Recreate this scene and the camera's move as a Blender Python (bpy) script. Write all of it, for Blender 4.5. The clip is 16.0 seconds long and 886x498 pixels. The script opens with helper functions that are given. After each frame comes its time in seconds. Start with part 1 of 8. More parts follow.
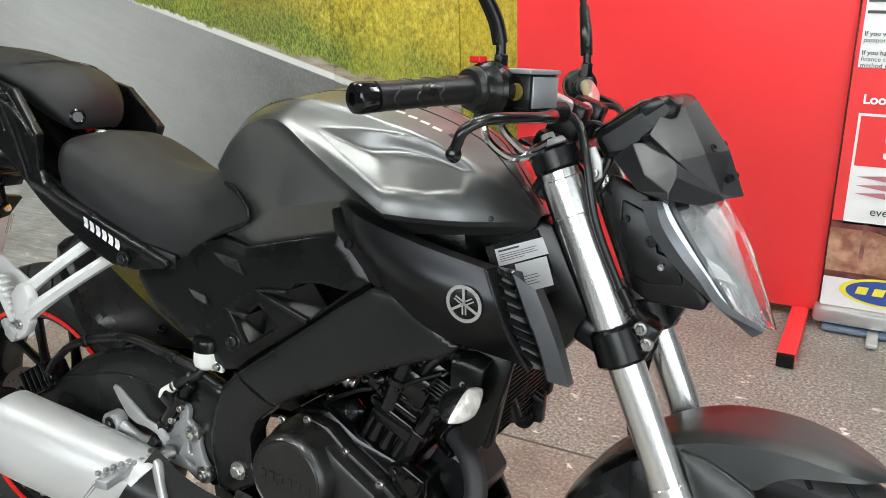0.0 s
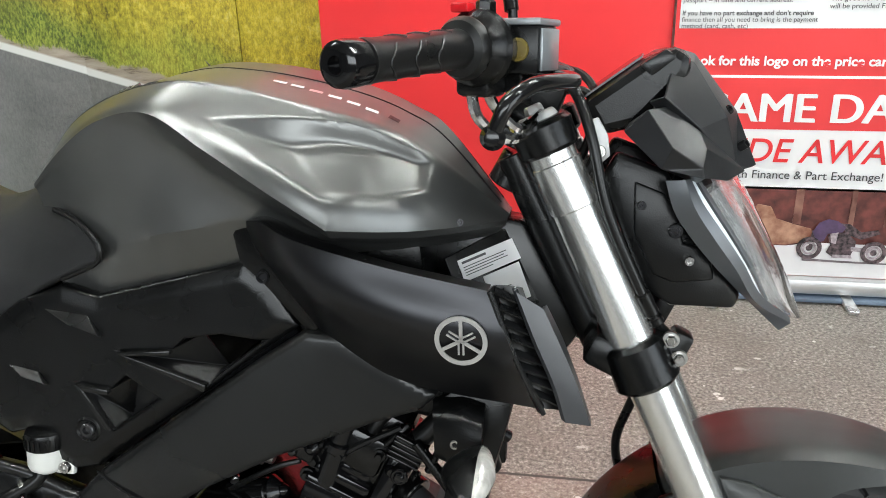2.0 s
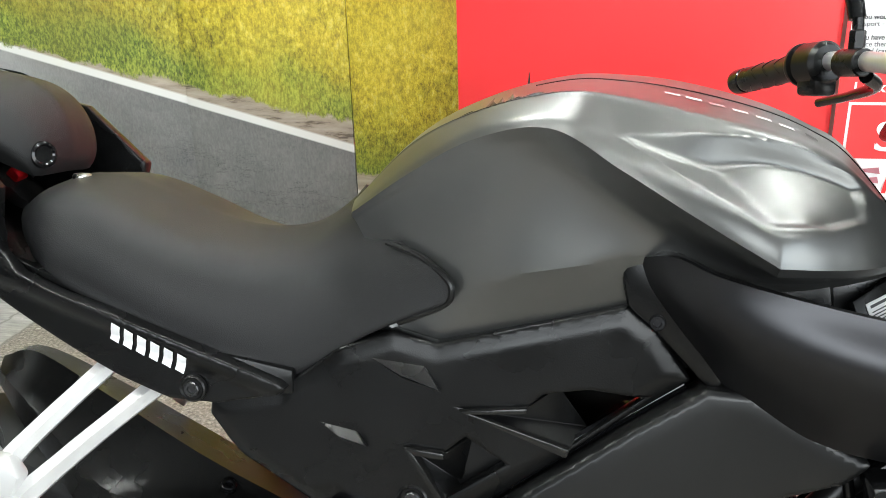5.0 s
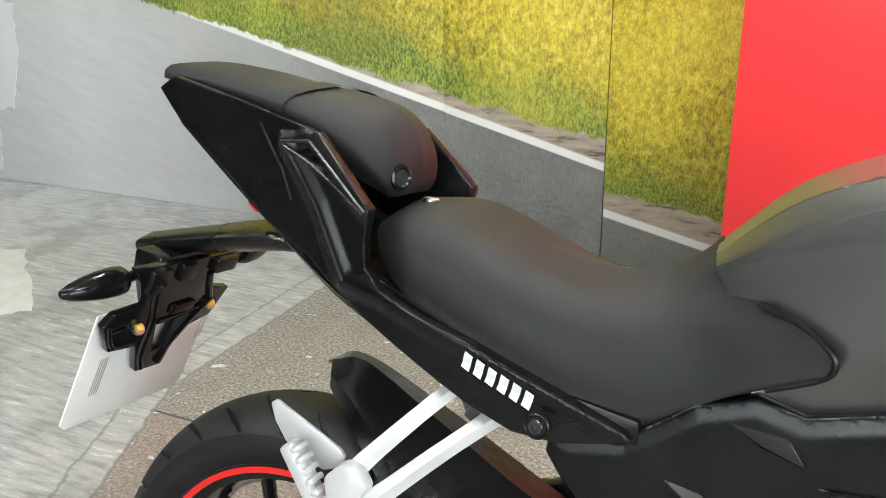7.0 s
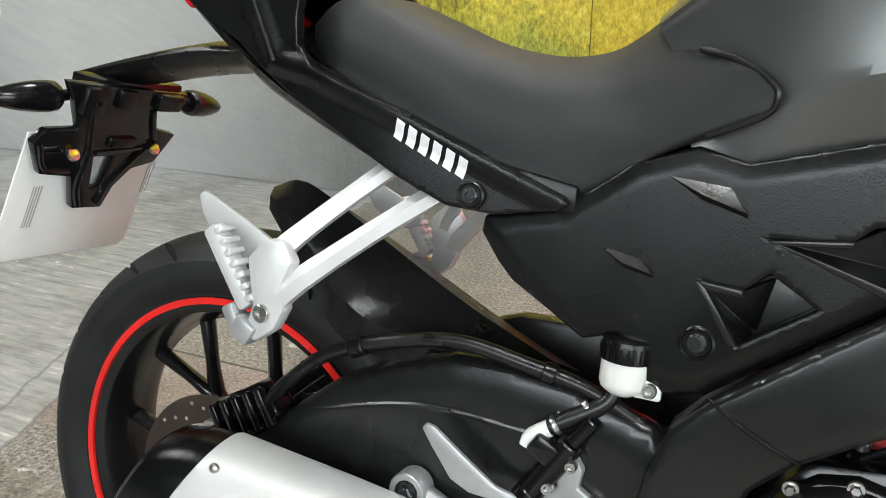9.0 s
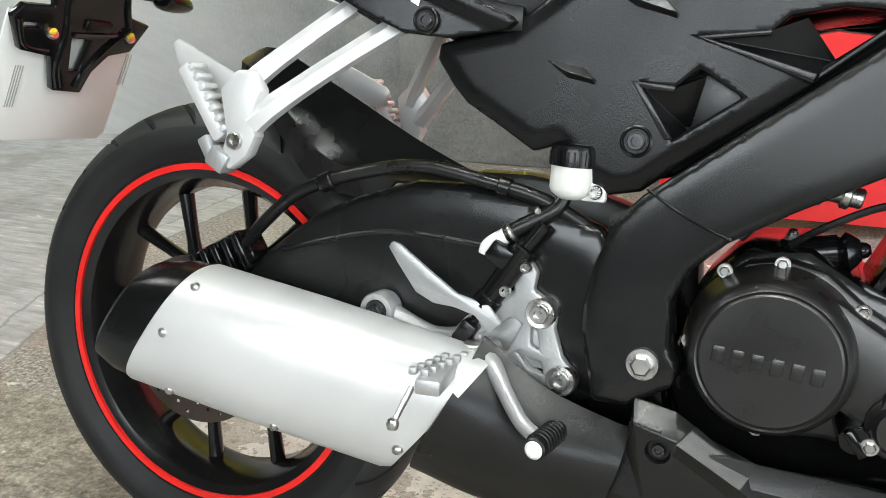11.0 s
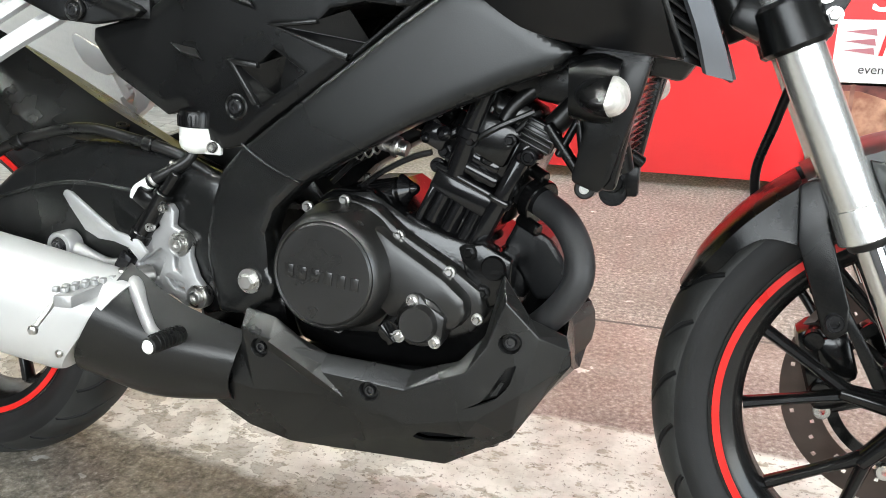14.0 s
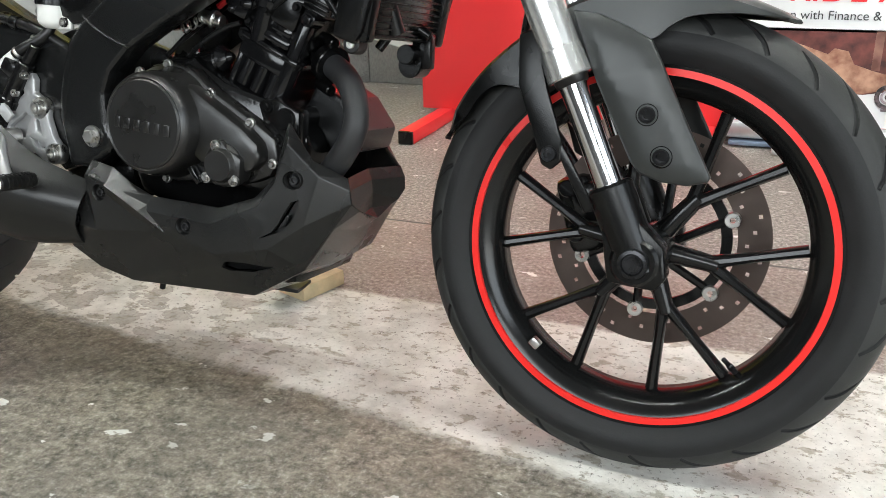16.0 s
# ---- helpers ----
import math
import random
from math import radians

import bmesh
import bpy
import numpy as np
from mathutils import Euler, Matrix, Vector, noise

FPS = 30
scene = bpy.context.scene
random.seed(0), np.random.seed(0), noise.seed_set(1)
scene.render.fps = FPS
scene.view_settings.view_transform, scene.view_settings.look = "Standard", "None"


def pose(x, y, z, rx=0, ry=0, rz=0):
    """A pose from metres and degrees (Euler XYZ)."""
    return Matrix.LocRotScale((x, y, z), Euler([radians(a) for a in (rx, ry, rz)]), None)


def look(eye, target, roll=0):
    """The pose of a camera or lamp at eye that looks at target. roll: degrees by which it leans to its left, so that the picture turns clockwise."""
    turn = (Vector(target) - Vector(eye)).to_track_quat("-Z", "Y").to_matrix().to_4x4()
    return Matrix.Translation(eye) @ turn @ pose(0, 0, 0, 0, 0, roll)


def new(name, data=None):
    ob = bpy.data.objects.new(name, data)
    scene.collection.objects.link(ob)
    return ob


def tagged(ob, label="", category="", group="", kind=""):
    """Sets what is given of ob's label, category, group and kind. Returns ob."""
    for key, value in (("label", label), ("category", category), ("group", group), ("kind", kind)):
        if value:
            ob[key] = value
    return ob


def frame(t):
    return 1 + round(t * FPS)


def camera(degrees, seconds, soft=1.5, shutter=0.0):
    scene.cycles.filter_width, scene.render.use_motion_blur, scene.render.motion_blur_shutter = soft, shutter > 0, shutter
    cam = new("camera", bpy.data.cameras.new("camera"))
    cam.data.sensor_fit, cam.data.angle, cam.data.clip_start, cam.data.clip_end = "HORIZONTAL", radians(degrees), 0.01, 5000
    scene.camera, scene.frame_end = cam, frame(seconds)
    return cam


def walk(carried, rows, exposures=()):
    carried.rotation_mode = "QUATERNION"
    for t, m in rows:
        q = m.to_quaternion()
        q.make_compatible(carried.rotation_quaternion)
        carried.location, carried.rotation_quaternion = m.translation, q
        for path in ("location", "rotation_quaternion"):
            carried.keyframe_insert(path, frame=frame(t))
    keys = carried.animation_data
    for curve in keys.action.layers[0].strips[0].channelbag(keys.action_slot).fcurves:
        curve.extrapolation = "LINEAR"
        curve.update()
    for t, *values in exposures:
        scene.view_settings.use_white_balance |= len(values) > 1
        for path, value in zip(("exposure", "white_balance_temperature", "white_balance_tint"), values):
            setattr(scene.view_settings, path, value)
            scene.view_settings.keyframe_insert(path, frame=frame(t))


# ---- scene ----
cam = camera(55.0, 16.0, 0.9)
PATH = [
    (0, (1.429, -0.907, 1.225), (0.54, 0.724, 0.484), -2.1),
    (0.5, (1.35, -0.867, 1.221), (0.627, 0.832, 0.453), -1.7),
    (1, (1.265, -0.815, 1.189), (0.685, 0.935, 0.415), -1.5),
    (1.5, (1.187, -0.763, 1.171), (0.756, 1.029, 0.395), -1.7),
    (2, (1.104, -0.738, 1.156), (0.772, 1.072, 0.372), -1.6),
    (2.5, (0.994, -0.749, 1.145), (0.762, 1.076, 0.36), -1.8),
    (3, (0.908, -0.741, 1.141), (0.829, 1.096, 0.354), -1.8),
    (3.5, (0.866, -0.702, 1.143), (0.827, 1.131, 0.342), -1.7),
    (4, (0.813, -0.675, 1.142), (0.778, 1.157, 0.341), -1.5),
    (4.5, (0.764, -0.664, 1.142), (0.675, 1.17, 0.35), -0.5),
    (5, (0.728, -0.678, 1.118), (0.362, 1.156, 0.41), -1.7),
    (7.3, (0.568, -0.698, 1.153), (-0.25, 0.994, 0.469), -1.0),
    (7.5, (0.572, -0.698, 1.126), (-0.252, 0.992, 0.446), -1.1),
    (8, (0.594, -0.698, 1.051), (-0.223, 1.002, 0.386), -1.2),
    (8.5, (0.62, -0.701, 0.984), (-0.186, 1.001, 0.31), -1.4),
    (9, (0.642, -0.711, 0.913), (-0.158, 1.006, 0.271), -0.0),
    (9.5, (0.651, -0.734, 0.846), (-0.14, 0.995, 0.224), -0.8),
    (9.7, (0.654, -0.744, 0.822), (-0.136, 0.981, 0.191), -1.0),
    (11.8, (0.797, -0.821, 0.767), (0.115, 0.934, 0.09), -2.0),
    (12, (0.83, -0.818, 0.777), (0.21, 0.95, 0.078), -1.7),
    (12.5, (0.92, -0.828, 0.784), (0.298, 0.93, 0.06), -1.7),
    (13, (0.962, -0.84, 0.792), (0.309, 0.902, 0.059), -1.7),
    (13.5, (0.997, -0.852, 0.802), (0.309, 0.88, 0.075), -1.7),
    (14, (1.127, -0.878, 0.822), (0.499, 0.865, 0.068), -1.2),
    (14.5, (1.258, -0.896, 0.815), (0.676, 0.86, 0.054), -1.1),
    (15, (1.398, -0.899, 0.772), (0.868, 0.871, 0.007), -1.1),
    (15.5, (1.462, -0.922, 0.732), (0.909, 0.838, -0.039), -1.4),
    (16, (1.502, -0.968, 0.696), (0.779, 0.738, -0.057), -1.5),
]
walk(cam, [(t, look(eye, target, roll)) for t, eye, target, roll in PATH],
     exposures=[(0.0, 0.24), (1.0, 0.2), (2.5, 0.2), (3.5, 0.33), (5.0, 0.57), (7.5, 0.55), (9.5, 0.40), (12.0, 0.78), (12.6, 0.86), (13.5, 0.90), (14.5, 0.83), (15.2, 0.62), (16.0, 0.40)])

from mathutils.bvhtree import BVHTree

# ---------------------------------------------------------------- light and air
ROOM = dict(x0=-4.2, x1=4.4, y0=-4.0, y1=2.30, h=3.0)

world = bpy.data.worlds.new("daylight")
scene.world = world
world.use_nodes = True
wn = world.node_tree.nodes
sky = wn.new("ShaderNodeTexSky")
sky.sky_type, sky.sun_disc = "NISHITA", False
sky.sun_elevation, sky.sun_rotation = radians(38), radians(160)
wn["Background"].inputs["Strength"].default_value = 0.12
world.node_tree.links.new(sky.outputs[0], wn["Background"].inputs["Color"])

sun = new("sun", bpy.data.lights.new("sun", "SUN"))
sun.data.energy, sun.data.angle, sun.data.color = 1.0, radians(12), (1.0, 0.96, 0.9)
sun.matrix_world = look((1, -8, 6), (0.5, -2, 0))


def area(name, eye, target, sx, sy, power, colour=(1, 1, 1)):
    lamp = new(name, bpy.data.lights.new(name, "AREA"))
    lamp.data.shape, lamp.data.size, lamp.data.size_y = "RECTANGLE", sx, sy
    lamp.data.energy, lamp.data.color = power, colour
    lamp.matrix_world = look(eye, target)
    return lamp


# daylight through the shop window behind the camera
area("window_daylight", (1.3, -3.92, 2.02), (1.3, 0, 1.2), 4.4, 1.25, 94, (0.93, 0.99, 1.0))

# daylight through the wide entrance in the side wall
area("entrance_daylight", (4.36, -1.95, 1.2), (0, -1.0, 0.9), 2.6, 2.3, 60, (0.90, 0.97, 1.0))

# ---------------------------------------------------------------- materials


def material(name, base, rough=0.5, metal=0.0, vary=0.12, scale=6.0, fine=220.0, bump=0.05, second=None,
             coat=0.0, rough_vary=0.08, spec=0.5):
    m = bpy.data.materials.new(name)
    m.use_nodes = True
    nt = m.node_tree
    b = nt.nodes["Principled BSDF"]
    b.inputs["Metallic"].default_value = metal
    b.inputs["Coat Weight"].default_value = coat
    b.inputs["Coat Roughness"].default_value = 0.12
    b.inputs["Specular IOR Level"].default_value = spec
    co = nt.nodes.new("ShaderNodeTexCoord")
    n1 = nt.nodes.new("ShaderNodeTexNoise")
    n1.inputs["Scale"].default_value, n1.inputs["Detail"].default_value = scale, 5
    n2 = nt.nodes.new("ShaderNodeTexNoise")
    n2.inputs["Scale"].default_value, n2.inputs["Detail"].default_value = fine, 3
    for n in (n1, n2):
        nt.links.new(co.outputs["Object"], n.inputs["Vector"])
    ramp = nt.nodes.new("ShaderNodeValToRGB")
    a = [c * (1 - vary) for c in base]
    z = list(second) if second else [min(1, c * (1 + vary)) for c in base]
    ramp.color_ramp.elements[0].position, ramp.color_ramp.elements[1].position = 0.35, 0.68
    ramp.color_ramp.elements[0].color, ramp.color_ramp.elements[1].color = (*a, 1), (*z, 1)
    nt.links.new(n1.outputs["Fac"], ramp.inputs["Fac"])
    nt.links.new(ramp.outputs["Color"], b.inputs["Base Color"])
    mr = nt.nodes.new("ShaderNodeMapRange")
    mr.inputs["From Min"].default_value, mr.inputs["From Max"].default_value = 0.3, 0.7
    mr.inputs["To Min"].default_value, mr.inputs["To Max"].default_value = max(0.02, rough - rough_vary), min(1, rough + rough_vary)
    nt.links.new(n1.outputs["Fac"], mr.inputs["Value"])
    nt.links.new(mr.outputs["Result"], b.inputs["Roughness"])
    if bump:
        bp = nt.nodes.new("ShaderNodeBump")
        bp.inputs["Strength"].default_value, bp.inputs["Distance"].default_value = bump, 0.002
        nt.links.new(n2.outputs["Fac"], bp.inputs["Height"])
        nt.links.new(bp.outputs["Normal"], b.inputs["Normal"])
    return m


def glass(name, colour=(1, 1, 1), rough=0.02):
    m = material(name, colour, rough, vary=0.0, bump=0.0, rough_vary=0.01)
    b = m.node_tree.nodes["Principled BSDF"]
    b.inputs["Transmission Weight"].default_value = 1.0
    b.inputs["IOR"].default_value = 1.45
    return m


TANK = material("satin grey tank paint", (0.158, 0.160, 0.156), 0.33, 0.84, 0.04, 3, 900, 0.02, rough_vary=0.03)
COWL = material("dark graphite satin paint", (0.040, 0.040, 0.0425), 0.30, 0.9, 0.06, 4, 900, 0.02, rough_vary=0.03, spec=0.4)
FRAME = material("black satin frame paint", (0.0075, 0.0078, 0.0078), 0.28, 0, 0.12, 5, 500, 0.04, spec=0.44)
PLASTIC = material("black textured plastic", (0.0036, 0.0037, 0.0038), 0.27, 0, 0.15, 8, 700, 0.10, spec=0.32)
GLOSS = material("gloss black plastic", (0.005, 0.005, 0.0055), 0.14, 0, 0.15, 8, 300, 0.02, rough_vary=0.05, spec=0.45)
SEAT = material("charcoal grained seat vinyl", (0.015, 0.015, 0.0155), 0.58, 0, 0.1, 5, 1100, 0.25, spec=0.3)
ENGINE = material("black engine enamel", (0.0035, 0.0035, 0.0036), 0.17, 0, 0.2, 14, 160, 0.08, rough_vary=0.06, spec=0.44)
CASE = material("black satin engine case", (0.011, 0.0106, 0.010), 0.30, 0, 0.12, 9, 500, 0.05, spec=0.62)
TREAD = material("scuffed tread rubber", (0.024, 0.0245, 0.0235), 0.58, 0, 0.3, 18, 400, 0.12, rough_vary=0.12, spec=0.35)
RUBBER = material("tyre rubber", (0.013, 0.013, 0.0133), 0.6, 0, 0.25, 16, 500, 0.1, rough_vary=0.1, spec=0.3)
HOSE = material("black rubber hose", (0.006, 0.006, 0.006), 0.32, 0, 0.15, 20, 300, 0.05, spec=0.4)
RIM = material("gloss black wheel paint", (0.006, 0.006, 0.006), 0.2, 0, 0.15, 10, 300, 0.02, rough_vary=0.06, spec=0.4)
STRIPE = material("red rim tape", (0.74, 0.016, 0.012), 0.34, 0, 0.06, 20, 300, 0.02)
FORK = material("brushed fork alloy", (0.80, 0.80, 0.78), 0.26, 0.9, 0.02, 12, 400, 0.0, rough_vary=0.008)
CHROME = material("chromed stanchion", (0.72, 0.72, 0.73), 0.09, 1.0, 0.03, 9, 300, 0.01, rough_vary=0.03)
ALLOY = material("cast alloy silver paint", (0.44, 0.44, 0.44), 0.40, 0.6, 0.10, 16, 260, 0.16)
MUFFLER = material("matt silver muffler shell", (0.63, 0.63, 0.62), 0.42, 0.35, 0.03, 7, 420, 0.05, rough_vary=0.05)
STEEL = material("zinc bolt steel", (0.55, 0.54, 0.52), 0.3, 1.0, 0.1, 60, 300, 0.05)
DARKSTEEL = material("dark bolt steel", (0.075, 0.075, 0.078), 0.28, 0.85, 0.1, 60, 300, 0.05)
BLACKBOLT = material("black bolt steel", (0.03, 0.03, 0.032), 0.28, 0.8, 0.1, 60, 300, 0.05)
DISC = material("drilled brake disc steel", (0.17, 0.135, 0.12), 0.40, 0.85, 0.15, 18, 250, 0.08)
MOULDED = material("black satin moulded plastic", (0.0095, 0.0095, 0.0092), 0.29, 0, 0.12, 7, 600, 0.10, spec=0.42)
GREYSATIN = material("dark grey satin plastic", (0.010, 0.0104, 0.011), 0.30, 0.1, 0.08, 6, 800, 0.10, spec=0.45)
SCREEN = material("dark grey moulded screen", (0.016, 0.0165, 0.018), 0.36, 0.1, 0.08, 6, 800, 0.08, spec=0.55)
BEZEL = material("graphite lamp bezel paint", (0.125, 0.132, 0.142), 0.32, 0.55, 0.06, 5, 700, 0.03)
BRIGHT = material("bright silver paint", (0.60, 0.60, 0.595), 0.38, 0.3, 0.06, 16, 260, 0.08)
WHITE = material("white print", (0.82, 0.82, 0.82), 0.45, 0, 0.02, 9, 300, 0.02)
PLATEW = material("white number plate back", (0.88, 0.87, 0.84), 0.5, 0, 0.04, 9, 300, 0.03)
CUP = material("translucent white reservoir", (0.78, 0.78, 0.74), 0.35, 0, 0.05, 25, 300, 0.02)
YELLOW = material("yellow plastic cap", (0.85, 0.62, 0.03), 0.45, 0, 0.06, 30, 300, 0.02)
AMBER = material("amber bulb", (0.85, 0.36, 0.04), 0.25, 0, 0.06, 30, 300, 0.02)
REDLENS = material("red tail lens", (0.55, 0.01, 0.015), 0.15, 0, 0.06, 30, 300, 0.0)
MIRRORM = material("lamp reflector", (0.80, 0.82, 0.84), 0.16, 0.85, 0.06, 40, 70, 0.8)
LENS = glass("clear lamp lens")
GUIDE = material("milky light guide", (0.62, 0.68, 0.72), 0.3, 0, 0.05, 20, 300, 0.02)
INK = material("dark print", (0.06, 0.06, 0.065), 0.5, 0, 0.05, 9, 300, 0.0)
REDINK = material("red print", (0.74, 0.025, 0.03), 0.42, 0, 0.04, 9, 300, 0.02)
BLUEINK = material("blue print", (0.03, 0.07, 0.30), 0.42, 0, 0.08, 9, 300, 0.02)
YELLOWINK = material("yellow print", (0.82, 0.72, 0.06), 0.42, 0, 0.05, 9, 300, 0.02)
WOOD = material("pale pine block", (0.55, 0.44, 0.27), 0.6, 0, 0.18, 30, 200, 0.15)

# ---------------------------------------------------------------- mesh tools


def curve(pts, n, straight=False):
    """n points along a run of control points, rounded or straight."""
    p = [Vector(q) for q in pts]
    if len(p) == 2:
        return [p[0].lerp(p[1], i / (n - 1)) for i in range(n)]
    run = [0.0]
    for a, b in zip(p, p[1:]):
        run.append(run[-1] + max((b - a).length, 1e-6))
    out = []
    for i in range(n):
        s = run[-1] * i / (n - 1)
        k = max(j for j in range(len(p) - 1) if run[j] <= s + 1e-9)
        f = (s - run[k]) / (run[k + 1] - run[k])
        if straight:
            out.append(p[k].lerp(p[k + 1], f))
            continue
        p1, p2 = p[k], p[k + 1]
        p0 = p[k - 1] if k else 2 * p1 - p2
        p3 = p[k + 2] if k + 2 < len(p) else 2 * p2 - p1
        out.append(0.5 * (2 * p1 + (p2 - p0) * f + (2 * p0 - 5 * p1 + 4 * p2 - p3) * f * f + (3 * p1 - p0 - 3 * p2 + p3) * f ** 3))
    return out


def join(*bms):
    out = bmesh.new()
    for b in bms:
        me = bpy.data.meshes.new("tmp")
        b.to_mesh(me)
        out.from_mesh(me)
        bpy.data.meshes.remove(me)
        b.free()
    return out


def mirrored(b):
    """The same shape on the other side of the plane y = 0."""
    c = b.copy()
    for v in c.verts:
        v.co.y = -v.co.y
    bmesh.ops.reverse_faces(c, faces=c.faces)
    return c


def both(b):
    return join(b, mirrored(b))


def skin(rails, nu=28, sub=4, straight=False, flat=False, thick=0.004, sym=False, shape=None, crease=()):
    """A shell stretched over rails that all run the same way."""
    runs = [curve(r, nu, straight) for r in rails]
    subs = list(sub) if isinstance(sub, (tuple, list)) else [sub] * (len(rails) - 1)
    rows = sum(subs) + 1
    cols = []
    for i in range(nu):
        col = [r[i] for r in runs]
        pts = []
        for k in range(len(col) - 1):
            p1, p2 = col[k], col[k + 1]
            p0 = col[k - 1] if k and k not in crease else 2 * p1 - p2
            p3 = col[k + 2] if k + 2 < len(col) and k + 1 not in crease else 2 * p2 - p1
            for j in range(subs[k]):
                f = j / subs[k]
                pts.append(p1.lerp(p2, f) if flat else 0.5 * (2 * p1 + (p2 - p0) * f + (2 * p0 - 5 * p1 + 4 * p2 - p3) * f * f + (3 * p1 - p0 - 3 * p2 + p3) * f ** 3))
        pts.append(col[-1])
        cols.append(pts)
    b = bmesh.new()
    for side in ((1, -1) if sym else (1,)):
        g = []
        for pts in cols:
            line = []
            for q in pts:
                q = Vector(q)
                if shape:
                    q = shape(q)
                line.append(b.verts.new((q.x, q.y * side, q.z)))
            g.append(line)
        for i in range(nu - 1):
            for j in range(rows - 1):
                b.faces.new((g[i][j], g[i + 1][j], g[i + 1][j + 1], g[i][j + 1]))
    bmesh.ops.remove_doubles(b, verts=b.verts, dist=0.0004)
    bmesh.ops.recalc_face_normals(b, faces=b.faces)
    if thick:
        bmesh.ops.solidify(b, geom=b.faces[:], thickness=thick)
    return b


def loft(rails, steps=10, subs=(), crease=(), sym=True, thick=0.003, kinks={}):
    """A shell over rails that hold the same number of stations; creased rails keep their edge, and kinks lists the stations at which a rail may turn."""
    def spline(p0, p1, p2, p3, f):
        return 0.5 * (2 * p1 + (p2 - p0) * f + (2 * p0 - 5 * p1 + 4 * p2 - p3) * f * f + (3 * p1 - p0 - 3 * p2 + p3) * f ** 3)

    def run(p, counts, breaks):
        out = []
        for k in range(len(p) - 1):
            p1, p2 = p[k], p[k + 1]
            p0 = p[k - 1] if k and k not in breaks else 2 * p1 - p2
            p3 = p[k + 2] if k + 2 < len(p) and k + 1 not in breaks else 2 * p2 - p1
            out += [spline(p0, p1, p2, p3, j / counts[k]) for j in range(counts[k])]
        return out + [p[-1]]
    lines = [run([Vector(q) for q in r], [steps] * (len(r) - 1), kinks.get(n, ())) for n, r in enumerate(rails)]
    cols = [run([l[i] for l in lines], subs, crease) for i in range(len(lines[0]))]
    b = bmesh.new()
    for side in ((1, -1) if sym else (1,)):
        g = [[b.verts.new((q.x, q.y * side, q.z)) for q in col] for col in cols]
        for p, q in zip(g, g[1:]):
            for j in range(len(p) - 1):
                b.faces.new((p[j], q[j], q[j + 1], p[j + 1]))
    bmesh.ops.remove_doubles(b, verts=b.verts, dist=0.0003)
    bmesh.ops.recalc_face_normals(b, faces=b.faces)
    if thick:
        bmesh.ops.solidify(b, geom=b.faces[:], thickness=thick)
    return b


def bevel_sharp(b, width, seg=2, angle=40):
    if width <= 0:
        return
    edges = [e for e in b.edges if len(e.link_faces) == 2 and e.calc_face_angle(0) > radians(angle)]
    bmesh.ops.bevel(b, geom=edges, offset=width, segments=seg, affect="EDGES", clamp_overlap=True, profile=0.5)


def plate(outline, y0, y1, holes=(), bevel=0.003, warp=None):
    """A plate cut to an outline in x and z, from y0 to y1 thick."""
    b = bmesh.new()
    loops = []
    for loop in (outline, *holes):
        vs = [b.verts.new((x, y0, z)) for x, z in loop]
        loops.append([b.edges.new((vs[i], vs[(i + 1) % len(vs)])) for i in range(len(vs))])
    if holes:
        bmesh.ops.triangle_fill(b, use_beauty=True, edges=[e for l in loops for e in l])
    else:
        b.faces.new([v for v in b.verts])
    got = bmesh.ops.extrude_face_region(b, geom=b.faces[:])
    for v in got["geom"]:
        if isinstance(v, bmesh.types.BMVert):
            v.co.y = y1
    bmesh.ops.recalc_face_normals(b, faces=b.faces)
    bevel_sharp(b, bevel)
    if warp:
        bmesh.ops.triangulate(b, faces=b.faces[:])
        for v in b.verts:
            v.co.y += warp(v.co.x, v.co.z)
    return b


def crowned(b, outline, high, wide, sharp=False, cell=0.009):
    """Domes the outer side of a plate from its edges inward, round or as a straight chamfer."""
    for k in (0, 2):
        lo, hi = min(v.co[k] for v in b.verts), max(v.co[k] for v in b.verts)
        axis = Vector((1, 0, 0)) if k == 0 else Vector((0, 0, 1))
        n = int((hi - lo) / cell)
        for i in range(1, n + 1):
            bmesh.ops.bisect_plane(b, geom=b.verts[:] + b.edges[:] + b.faces[:], plane_co=axis * (lo + (hi - lo) * i / (n + 1)), plane_no=axis)
    ys = [v.co.y for v in b.verts]
    half = (min(ys) + max(ys)) / 2
    for v in b.verts:
        if v.co.y < half:
            f = max(0.0, min(1.0, inside(v.co.x, v.co.z, outline) / wide))
            v.co.y -= high * (f if sharp else 1 - (1 - f) ** 2)
    return b


def stitch(rows, sym=True, thick=0.005, bevel=0.0):
    """Flat facets between runs of points that all go the same way."""
    b = bmesh.new()
    for side in ((1, -1) if sym else (1,)):
        lines = [[b.verts.new((x, y * side, z)) for x, y, z in r] for r in rows]
        for a, c in zip(lines, lines[1:]):
            i = j = 0
            while i < len(a) - 1 or j < len(c) - 1:
                if j == len(c) - 1 or (i < len(a) - 1 and (i + 1) / (len(a) - 1) <= (j + 1) / (len(c) - 1)):
                    b.faces.new((a[i], a[i + 1], c[j]))
                    i += 1
                else:
                    b.faces.new((a[i], c[j + 1], c[j]))
                    j += 1
    bmesh.ops.remove_doubles(b, verts=b.verts, dist=0.0004)
    bmesh.ops.recalc_face_normals(b, faces=b.faces)
    bmesh.ops.dissolve_limit(b, angle_limit=radians(2), verts=b.verts, edges=b.edges)
    bmesh.ops.solidify(b, geom=b.faces[:], thickness=thick)
    bevel_sharp(b, bevel, 2, 16)
    return b


